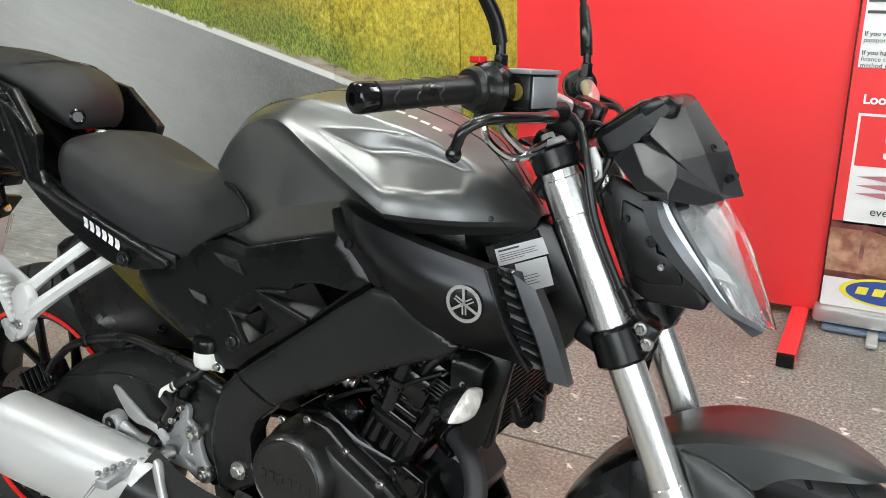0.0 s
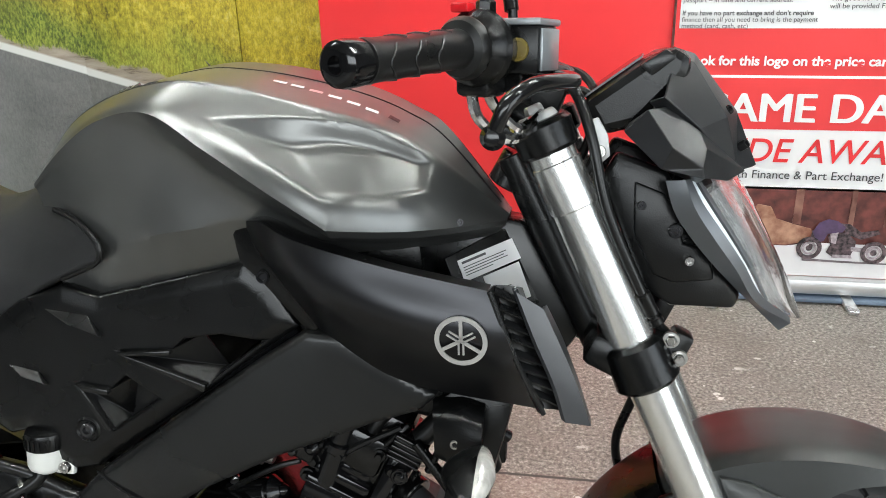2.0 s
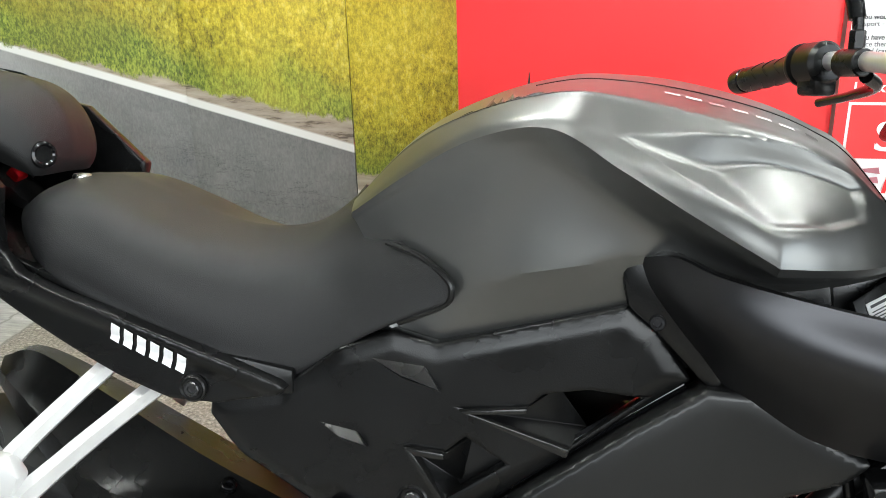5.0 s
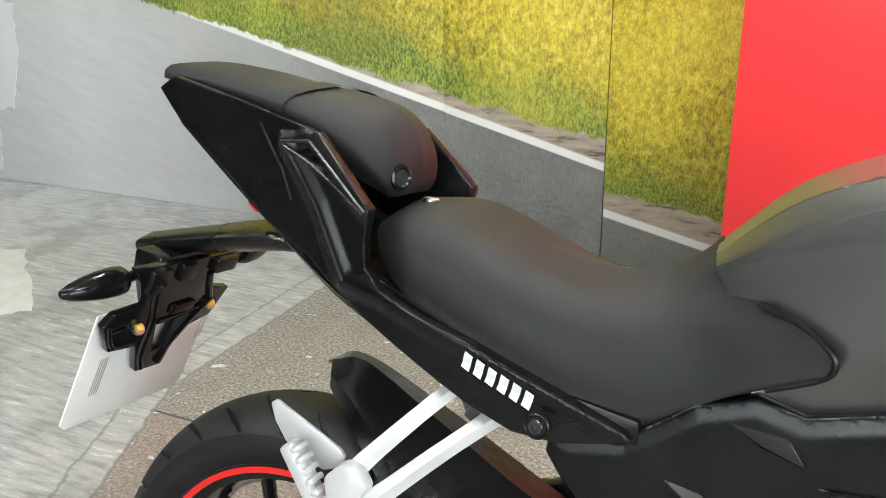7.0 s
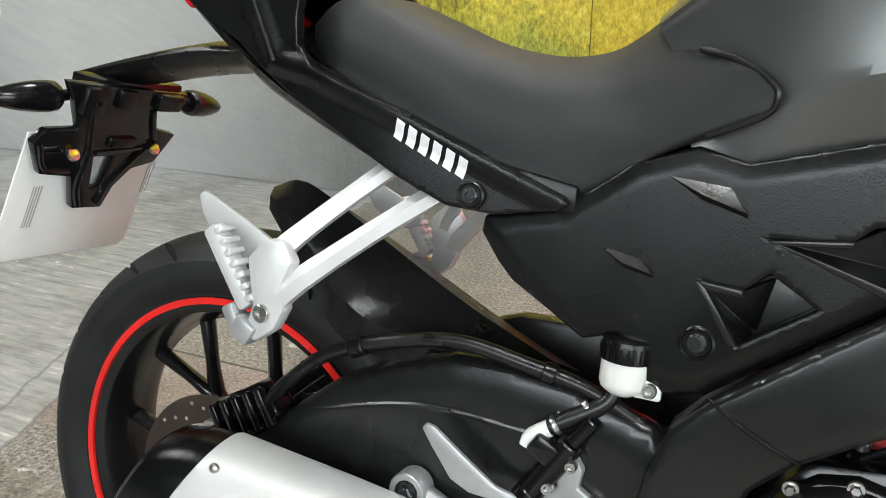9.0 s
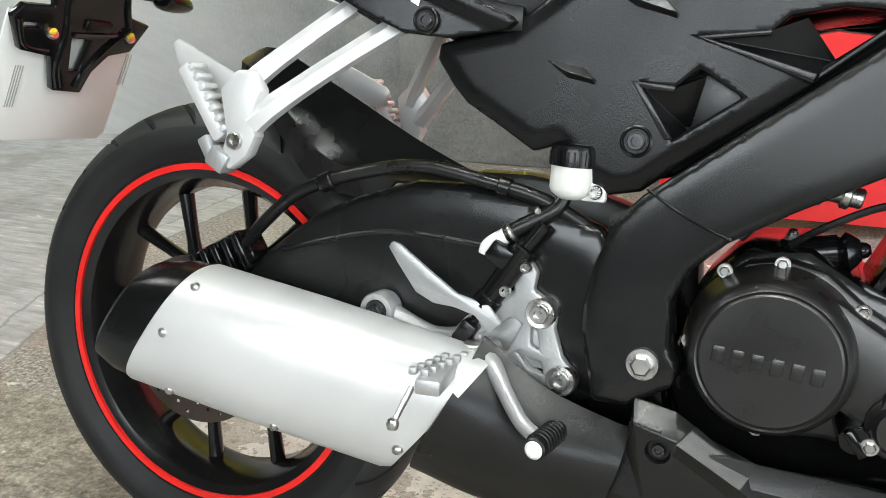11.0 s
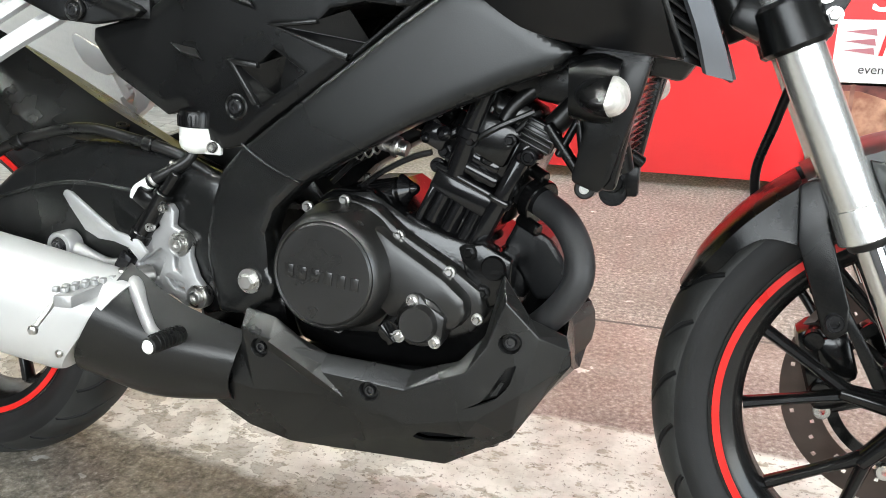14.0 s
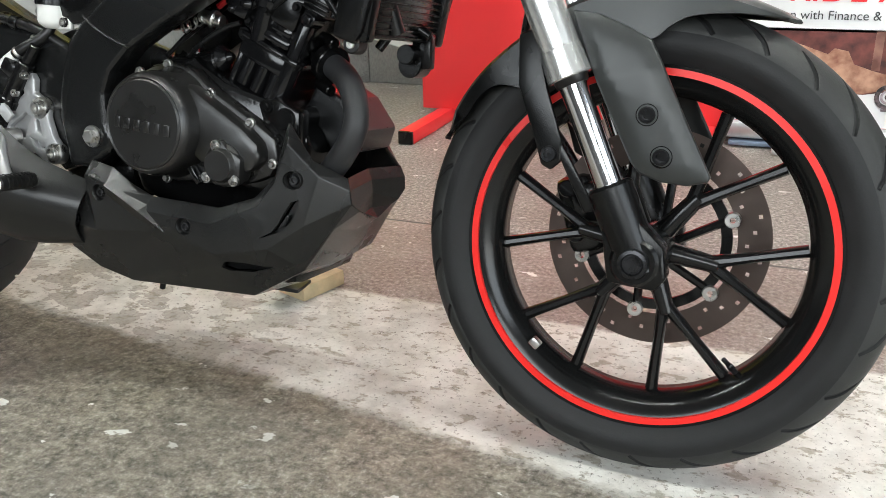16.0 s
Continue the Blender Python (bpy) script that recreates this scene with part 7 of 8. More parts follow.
    # ignition coil stick, injector, sensor plugs, hoses: the clutter round the head
    part("ignition_coil", join(rod(at(-0.022, -0.058, 0.066), at(-0.028, -0.062, 0.125), 0.0145, 0.013), rod(at(-0.028, -0.062, 0.118), at(-0.031, -0.064, 0.175), 0.0125, 0.0115), rod(at(-0.027, -0.062, 0.112), at(-0.028, -0.062, 0.124), 0.0165), tube([at(-0.031, -0.064, 0.17), at(-0.030, -0.062, 0.188), at(-0.015, -0.05, 0.20)], 0.008, 10)), GLOSS, eng, "gloss black ignition coil stick")
    part("breather_hose", tube([at(0.006, -0.048, 0.075), at(0.003, -0.052, 0.12), at(0.002, -0.050, 0.165), at(0.02, -0.04, 0.21)], [0.014, 0.0105, 0.0095, 0.0095], 12), HOSE, eng)
    for u in (0.095, 0.118):
        part("hose_clip", rod(at(0.004, -0.0515, u), at(0.004, -0.0515, u + 0.007), 0.0135), ENGINE, eng)
    part("chain_tunnel", join(box(at(0.040, -0.060, 0.070), (0.021, 0.026, 0.150), turn, 0.008), box(at(0.040, -0.060, 0.068), (0.026, 0.030, 0.008), turn, 0.003), rod(at(0.040, -0.066, 0.126), at(0.040, -0.078, 0.126), 0.009, 0.007, 18, 0.003)), GLOSS, eng)
    reg = part("regulator", box(at(0.046, -0.058, 0.155), (0.040, 0.030, 0.032), turn, 0.004), ENGINE, eng, "black finned plug block")
    for k in range(5):
        part("fin", box(at(0.046, -0.0735, 0.143 + 0.0065 * k), (0.038, 0.006, 0.003), turn, 0.001), ENGINE, reg)
    part("plug_boss", join(rod(at(0.050, -0.060, 0.132), at(0.050, -0.088, 0.132), 0.011, 0.010), rod(at(0.050, -0.086, 0.132), at(0.050, -0.092, 0.132), 0.006)), GLOSS, eng)
    part("clip_block", join(box(at(-0.062, -0.058, 0.098), (0.034, 0.03, 0.030), turn, 0.006), rod(at(-0.052, -0.070, 0.105), at(-0.052, -0.080, 0.105), 0.009, 0.006, 16, 0.004), rod(at(-0.070, -0.068, 0.090), at(-0.070, -0.078, 0.090), 0.007, 0.005, 16, 0.003)), GLOSS, eng)
    part("coolant_hose", tube([at(0.052, -0.055, 0.168), at(0.075, -0.05, 0.225), at(0.11, -0.04, 0.20), at(0.14, -0.02, 0.16)], 0.013, 12), HOSE, eng)
    part("throttle_body", join(rod(at(-0.06, -0.015, 0.115), at(-0.145, -0.015, 0.150), 0.027), box(at(-0.10, -0.052, 0.140), (0.045, 0.04, 0.045), turn, 0.010), rod(at(-0.085, -0.05, 0.14), at(-0.085, -0.080, 0.14), 0.011, 0.007, 18, 0.005), rod(at(-0.12, -0.05, 0.155), at(-0.12, -0.074, 0.155), 0.012, 0.008, 18, 0.005)), ENGINE, eng, "black throttle body")
    part("injector_plug", join(box(at(-0.072, -0.060, 0.170), (0.028, 0.026, 0.028), turn, 0.005), rod(at(-0.072, -0.074, 0.170), at(-0.072, -0.080, 0.170), 0.008)), GLOSS, eng)
    part("idle_screw", join(rod(at(-0.135, -0.05, 0.115), at(-0.175, -0.06, 0.105), 0.007), rod(at(-0.175, -0.06, 0.105), at(-0.185, -0.062, 0.102), 0.010)), BLACKBOLT, eng)
    starter = part("starter_motor", rod((0.690, -0.052, 0.486), (0.748, -0.056, 0.498), 0.0165, 0.0165, 24, 0.005), ENGINE, eng, "black starter motor")
    part("starter_cap", join(rod((0.746, -0.056, 0.4975), (0.762, -0.057, 0.501), 0.0195, 0.0150, 24, 0.006), rod((0.760, -0.057, 0.500), (0.770, -0.058, 0.5025), 0.008, 0.007, 16, 0.003)), GLOSS, starter)
    part("starter_lead", tube([(0.700, -0.066, 0.500), (0.728, -0.072, 0.520), (0.765, -0.072, 0.540), (0.790, -0.070, 0.548)], 0.0036, 8, 24), HOSE, starter)
    part("starter_terminal", rod((0.700, -0.052, 0.500), (0.703, -0.056, 0.514), 0.006, 0.005, 12, 0.002), STEEL, starter)
    part("fuel_joint", join(rod((0.722, -0.066, 0.556), (0.758, -0.066, 0.548), 0.0095), rod((0.740, -0.066, 0.552), (0.748, -0.066, 0.550), 0.013)), STEEL, eng, "bright metal hose joint")
    part("fuel_joint", join(rod((0.768, -0.068, 0.590), (0.806, -0.068, 0.604), 0.008), rod((0.790, -0.068, 0.598), (0.797, -0.068, 0.601), 0.011)), ALLOY, eng, "bright metal hose joint")
    part("spring", tube([(0.690 + 0.0028 * k, -0.070 + 0.007 * math.cos(k * 1.57), 0.535 + 0.0012 * k + 0.007 * math.sin(k * 1.57)) for k in range(17)], 0.0014, 6, 90), STEEL, eng, "small bright coil spring")
    rng = random.Random(11)
    for k in range(11):
        x, z = 0.655 + 0.022 * k, 0.500 + 0.075 * math.sin(k * 0.29)
        p0 = Vector((x, -0.06 + rng.uniform(-0.02, 0.03), z))
        p1 = p0 + Vector((rng.uniform(0.02, 0.07), rng.uniform(-0.01, 0.02), rng.uniform(0.02, 0.08)))
        p2 = p1 + Vector((rng.uniform(0.0, 0.06), rng.uniform(0.0, 0.03), rng.uniform(-0.01, 0.05)))
        part("wiring", tube([p0, p1, p2], rng.uniform(0.0025, 0.005), 7, 14), HOSE if k != 4 else REDINK, eng)
    for f, y, u in ((-0.09, -0.07, 0.175), (-0.115, -0.068, 0.175), (-0.14, -0.06, 0.16)):
        part("connector", join(box(at(f, y, u), (0.020, 0.016, 0.016), (20, 30, 10), 0.003), rod(at(f, y - 0.006, u), at(f - 0.004, y - 0.012, u + 0.004), 0.006)), STEEL if f == -0.115 else ENGINE, eng)
    part("mounting_boss", join(rod((0.880, -0.098, 0.425), (0.880, 0.10, 0.425), 0.0150, 0.0150, 24, 0.004), lathe([(0.007, 0.004), (0.013, 0.004), (0.015, 0), (0.007, -0.003)], (0.880, -0.100, 0.425), (0, -1, 0), 20), plate([(0.835, 0.445), (0.865, 0.452), (0.900, 0.435), (0.900, 0.39), (0.875, 0.375), (0.85, 0.40)], -0.098, -0.07, bevel=0.004)), ENGINE, eng)
    for q in ((0.850, 0.440), (0.893, 0.395), (0.868, 0.395)):
        part("bolt", hexbolt((q[0], -0.099, q[1]), 0.0062, 0.006), ENGINE, eng)
    # exhaust header
    ex = part("exhaust_header", tube([(0.890, -0.026, 0.506), (0.922, -0.042, 0.494), (0.950, -0.058, 0.478), (0.970, -0.072, 0.450), (0.974, -0.080, 0.418), (0.955, -0.077, 0.382), (0.915, -0.060, 0.340), (0.86, -0.03, 0.29), (0.78, -0.02, 0.25)], 0.0172, 20, 56), material("matt black exhaust paint", (0.02, 0.02, 0.021), 0.55, 0.1, 0.15, 18, 300, 0.12), eng, "matt black exhaust header pipe")
    part("flange", join(rod((0.905, -0.034, 0.501), (0.919, -0.041, 0.495), 0.027), rod((0.895, -0.030, 0.535), (0.922, -0.043, 0.524), 0.008), rod((0.890, -0.030, 0.472), (0.917, -0.043, 0.462), 0.008)), ENGINE, ex)
    part("oil_cooler_guard", plate([(0.872, 0.437), (0.889, 0.473), (0.929, 0.452), (0.960, 0.410), (0.950, 0.379), (0.915, 0.375)], -0.035, 0.08, bevel=0.006), GREYSATIN, eng, "dark grey guard behind the header", sharp=20)


engine()


# -- radiator and front indicators
FROST = material("frosted clear lens", (0.70, 0.68, 0.64), 0.16, 0.3, 0.25, 60, 120, 0.5)


def radiator():
    m = pose(1.006, 0, 0.618, 0, 10, 0)
    core = join(box((0, 0, 0), (0.026, 0.205, 0.170), bevel=0.003))
    bmesh.ops.transform(core, matrix=m, verts=core.verts)
    rad = part("radiator", core, ENGINE, bike, "black finned radiator")
    fin = box((0.0135, 0, 0), (0.004, 0.200, 0.0022), bevel=0.0005)
    first = None
    for i in range(20):
        z = -0.080 + i * 0.0084
        if first is None:
            first = part("fin", fin, PLASTIC, rad)
            first.matrix_basis = m @ Matrix.Translation((0, 0, z))
        else:
            share(first, rad, m @ Matrix.Translation((0, 0, z)))
    for sy in (-1, 1):
        tank = box((0.0, sy * 0.112, 0), (0.040, 0.024, 0.180), bevel=0.006)
        bmesh.ops.transform(tank, matrix=m, verts=tank.verts)
        part("end_tank", tank, PLASTIC, rad)
        sh = plate([(0.955, 0.655), (0.975, 0.672), (1.028, 0.675), (1.040, 0.668), (1.030, 0.625), (1.006, 0.538), (0.995, 0.524), (0.965, 0.535), (0.975, 0.590)], -0.130, -0.112, bevel=0.005)
        part("shroud", sh if sy < 0 else mirrored(sh), PLASTIC, rad, "black radiator side shroud")
        stem = skin([[(0.955, -0.125, 0.662), (0.985, -0.128, 0.668), (1.010, -0.128, 0.662)], [(0.960, -0.150, 0.650), (0.990, -0.160, 0.652), (1.012, -0.165, 0.650)], [(0.962, -0.150, 0.610), (0.988, -0.160, 0.606), (1.008, -0.165, 0.606)], [(0.960, -0.122, 0.600), (0.985, -0.124, 0.596), (1.005, -0.124, 0.598)]], 12, 4, thick=0.004)
        ind = part("indicator", stem if sy < 0 else mirrored(stem), PLASTIC, bike, "front indicator with a clear lens")

        def pod_half(front):
            q = bmesh.new()
            bmesh.ops.create_uvsphere(q, u_segments=32, v_segments=20, radius=1.0)
            bmesh.ops.rotate(q, verts=q.verts, cent=(0, 0, 0), matrix=Matrix.Rotation(radians(90), 3, "X"))
            bmesh.ops.bisect_plane(q, geom=q.verts[:] + q.edges[:] + q.faces[:], plane_co=(0, 0, 0), plane_no=(1 if not front else -1, 0, 0), clear_outer=True)
            bmesh.ops.holes_fill(q, edges=[e for e in q.edges if e.is_boundary], sides=0)
            for v in q.verts:
                k = abs(v.co.y)
                v.co = Vector((1.014 + v.co.x * (0.017 if front else 0.034) * (1 - 0.35 * k), -0.216 + v.co.y * 0.046, 0.628 + v.co.z * 0.0185 * (1 - 0.62 * k ** 1.5) + v.co.y * 0.006))
            bmesh.ops.recalc_face_normals(q, faces=q.faces)
            return q if sy < 0 else mirrored(q)
        part("lamp_body", pod_half(False), PLASTIC, ind)
        ln = part("indicator_lens", pod_half(True), FROST, ind, "clear faceted indicator lens")
        bl = lathe([(0, -0.006), (0.004, -0.004), (0.005, 0), (0.004, 0.004), (0, 0.006)], (1.0190, -0.215, 0.628), (0, 1, 0), 14)
        part("bulb", bl if sy < 0 else mirrored(bl), AMBER, ln, "amber bulb")
        bo = bolt((0.984, -0.1600, 0.629), 0.005, 0.003)
        part("bolt", bo if sy < 0 else mirrored(bo), STEEL, ind)
    part("horn", join(rod((0.985, 0.06, 0.50), (0.985, 0.10, 0.50), 0.018), box((1.0, 0.075, 0.52), (0.03, 0.02, 0.05), bevel=0.004)), PLASTIC, rad)
    part("mount", join(rod((0.93, 0.02, 0.60), (1.02, 0.05, 0.54), 0.008), rod((0.95, 0.03, 0.52), (1.0, 0.06, 0.60), 0.007), rod((0.985, 0.045, 0.515), (0.985, 0.075, 0.515), 0.014)), PLASTIC, rad)
    stay = part("radiator_stay", join(rod((0.928, -0.084, 0.590), (0.976, -0.086, 0.527), 0.0065), rod((0.966, -0.084, 0.605), (0.942, -0.086, 0.556), 0.0045), rod((0.955, -0.084, 0.640), (0.975, -0.086, 0.530), 0.005)), PLASTIC, rad, "black crossed radiator stay")
    part("bush", rod((0.976, -0.076, 0.5245), (0.976, -0.100, 0.5245), 0.0125, 0.0115, 24, 0.002), HOSE, stay)
    part("bolt", bolt((0.976, -0.100, 0.5245), 0.0055, 0.003), STEEL, stay)


radiator()


# -- belly pan
PAN_BOLTS = ((0.752, 0.274), (0.556, 0.262), (0.912, 0.350), (0.609, 0.307))
PAN_SLOTS = ([(0.866, 0.269), (0.888, 0.277), (0.899, 0.282), (0.908, 0.292), (0.914, 0.301), (0.921, 0.325), (0.910, 0.321), (0.900, 0.304), (0.892, 0.289), (0.884, 0.279)],
             [(0.802, 0.220), (0.812, 0.231), (0.838, 0.231), (0.878, 0.226), (0.846, 0.217), (0.815, 0.216)])


def belly_pan():
    top = [(0.500, -0.138, 0.326), (0.577, -0.140, 0.320), (0.580, -0.136, 0.350), (0.621, -0.138, 0.343), (0.655, -0.138, 0.322), (0.694, -0.144, 0.310), (0.801, -0.139, 0.304), (0.855, -0.134, 0.322), (0.880, -0.122, 0.352), (0.898, -0.120, 0.425), (0.930, -0.110, 0.375), (0.966, -0.082, 0.352)]
    fold = [(0.503, -0.146, 0.300), (0.579, -0.148, 0.298), (0.584, -0.156, 0.331), (0.624, -0.158, 0.322), (0.648, -0.158, 0.315), (0.688, -0.157, 0.290), (0.795, -0.152, 0.282), (0.866, -0.146, 0.312), (0.888, -0.140, 0.345), (0.906, -0.136, 0.398), (0.942, -0.118, 0.356), (0.972, -0.086, 0.336)]
    mid = [(0.512, -0.148, 0.262), (0.60, -0.154, 0.252), (0.712, -0.154, 0.262), (0.800, -0.151, 0.240), (0.880, -0.142, 0.256), (0.926, -0.128, 0.290), (0.974, -0.084, 0.318)]
    low = [(0.530, -0.130, 0.215), (0.575, -0.124, 0.188), (0.630, -0.118, 0.173), (0.833, -0.105, 0.176), (0.912, -0.100, 0.222), (0.950, -0.088, 0.282), (0.974, -0.060, 0.305)]
    keel = [(0.530, 0, 0.208), (0.575, 0, 0.180), (0.630, 0, 0.166), (0.833, 0, 0.168), (0.905, 0, 0.212), (0.940, 0, 0.265), (0.960, 0, 0.285)]
    hull = stitch([top, fold, mid, low, keel], True, 0.006, 0.0016)
    tree = BVHTree.FromBMesh(hull)
    for x, z in PAN_BOLTS:
        hull = cut(hull, lathe([(0, 0.03), (0.0122, 0.03), (0.0122, -0.03), (0, -0.03)], (x, -0.155, z), (0, 1, 0), 28))
    for run in PAN_SLOTS:
        hull = cut(hull, plate(run, -0.175, -0.115))
    pan = part("belly_pan", hull, MOULDED, bike, "black faceted belly pan", sharp=10)

    def skin_y(x, z):
        hit = tree.ray_cast(Vector((x, -0.5, z)), Vector((0, 1, 0)))[0]
        return hit.y if hit else -0.10

    def inlay(outline, proud):
        q = bmesh.new()
        outer = [q.verts.new((x, skin_y(x, z) - proud, z)) for x, z in outline]
        inner = [q.verts.new((v.co.x, v.co.y + 0.006, v.co.z)) for v in outer]
        n = len(outer)
        q.faces.new(outer)
        q.faces.new(inner[::-1])
        for i in range(n):
            q.faces.new((outer[i], inner[i], inner[(i + 1) % n], outer[(i + 1) % n]))
        bmesh.ops.triangulate(q, faces=q.faces[:])
        bmesh.ops.recalc_face_normals(q, faces=q.faces)
        return q
    crease = bmesh.new()
    r0, r1, tip, u0, u1, l0, l1 = [crease.verts.new(v) for v in ((0.626, -0.1650, 0.3205), (0.684, -0.1650, 0.2900), (0.720, -0.1550, 0.2620), (0.640, -0.1470, 0.3350), (0.692, -0.1480, 0.3000), (0.622, -0.1530, 0.2980), (0.672, -0.1510, 0.2700))]
    for face in ((r0, u0, u1, r1), (r1, u1, tip), (r0, r1, l1, l0), (r1, tip, l1)):
        crease.faces.new(face)
    bmesh.ops.recalc_face_normals(crease, faces=crease.faces)
    bmesh.ops.solidify(crease, geom=crease.faces[:], thickness=0.004)
    part("crease", crease, MOULDED, pan, sharp=12)
    nose = [(0.966, -0.082, 0.352), (0.972, -0.086, 0.336), (0.974, -0.084, 0.318), (0.974, -0.060, 0.305), (0.961, 0, 0.286)]
    part("nose_panel", stitch([nose, [(x - 0.012, 0, z + 0.004) for x, y, z in nose[:4]] + [(0.950, 0, 0.288)]], True, 0.004), PLASTIC, pan, "black front of the belly pan", sharp=12)
    part("sump", box((0.755, 0, 0.240), (0.28, 0.18, 0.10), bevel=0.02), PLASTIC, pan)
    part("slot_lip", inlay([(0.894, 0.286), (0.901, 0.288), (0.908, 0.303), (0.904, 0.303)], -0.001), GREYSATIN, pan, "worn grey lip in the slot")
    # a black sheet added behind each cut slot stands in for shaded depth
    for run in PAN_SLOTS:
        part("slot_shade", inlay([(x, z) for x, z in run], -0.014), HOSE, pan, "black sheet set behind the cooling slot for its shaded depth")
    for x, z in PAN_BOLTS:
        q = (x, skin_y(x, z) + 0.0075, z)
        cup = part("bolt_cup", lathe([(0, 0), (0.0100, 0), (0.0118, 0.006), (0.0124, 0.0068), (0.0130, 0.0060), (0.0130, -0.004), (0, -0.004)], q, (0, -1, 0), 28), HOSE, pan, "black sunk bolt cup")
        part("bolt", bolt(q, 0.0066, 0.0050), DARKSTEEL, cup, "dark steel socket bolt")
    # side stand and its foot on the block
    part("side_stand", join(tube([(0.585, 0.10, 0.27), (0.62, 0.17, 0.18), (0.655, 0.255, 0.092)], 0.011, 12), box((0.660, 0.266, 0.080), (0.06, 0.05, 0.008), (10, 0, 0), 0.002)), FRAME, bike, "black steel side stand")
    part("drain_stub", rod((0.560, 0.04, 0.16), (0.548, 0.04, 0.110), 0.005), PLASTIC, bike)


belly_pan()


# -- exhaust
def silencer():
    a, b = Vector((0.060, -0.222, 0.379)), Vector((0.400, -0.176, 0.314))
    axis = (b - a).normalized()
    side = axis.cross(Vector((0, 0, 1))).normalized()
    rise = side.cross(axis).normalized()

    def ring(t, w, h, skew):
        pts = []
        for i in range(40):
            g = 2 * math.pi * i / 40
            cx, cz = math.cos(g), math.sin(g)
            k = 1 / (abs(cx) ** 2.5 + abs(cz) ** 2.5) ** (1 / 2.5)
            pts.append(a.lerp(b, t) + side * (w * cx * k) + rise * (h * cz * k) + axis * (skew * cz * k))
        return pts

    def shell(stations):
        s = bmesh.new()
        rows = [[s.verts.new(q) for q in ring(*st)] for st in stations]
        for p, q in zip(rows, rows[1:]):
            for i in range(40):
                s.faces.new((p[i], p[(i + 1) % 40], q[(i + 1) % 40], q[i]))
        s.faces.new(rows[0][::-1])
        s.faces.new(rows[-1])
        bmesh.ops.recalc_face_normals(s, faces=s.faces)
        return s
    can = part("silencer", shell([(0.110, 0.055, 0.070, 0.028), (0.125, 0.057, 0.072, 0.028), (0.5, 0.058, 0.073, 0.024), (0.97, 0.056, 0.071, 0.036), (1.0, 0.053, 0.068, 0.036)]), MUFFLER, bike, "matt silver silencer can", sharp=30)
    part("end_cap", shell([(-0.045, 0.040, 0.052, 0.020), (-0.030, 0.046, 0.059, 0.023), (0.060, 0.0535, 0.0685, 0.027), (0.114, 0.0545, 0.0695, 0.028)]), PLASTIC, can, "black plastic end cap", sharp=30)
    for t, z, k in ((0.175, 0.008, -1), (0.93, -0.030, -1), (0.20, -0.058, -1), (0.55, -0.056, -1), (0.225, 0.058, -1)):
        p = a.lerp(b, t) + rise * z
        w = 0.057 * max(0.05, 1 - (abs(z) / 0.072) ** 2.5) ** (1 / 2.5)
        part("rivet", lathe([(0, 0.003), (0.003, 0.0026), (0.005, 0.001), (0.0055, -0.002), (0, -0.002)], p + side * w * k * (1 if side.y > 0 else -1), (0, -1, 0.1), 14), STEEL, can)
    mid = skin([[(0.438, -0.170, 0.396), (0.50, -0.158, 0.350), (0.58, -0.140, 0.318)], [(0.425, -0.226, 0.345), (0.49, -0.196, 0.305), (0.575, -0.160, 0.285)], [(0.392, -0.224, 0.285), (0.46, -0.190, 0.258), (0.565, -0.158, 0.250)], [(0.368, -0.170, 0.246), (0.455, -0.150, 0.218), (0.560, -0.130, 0.222)], [(0.385, -0.115, 0.28), (0.46, -0.10, 0.26), (0.565, -0.09, 0.25)]], 18, 5, thick=0.003)
    part("link_pipe_cover", mid, MOULDED, can, "black exhaust link cover", sharp=50)


silencer()


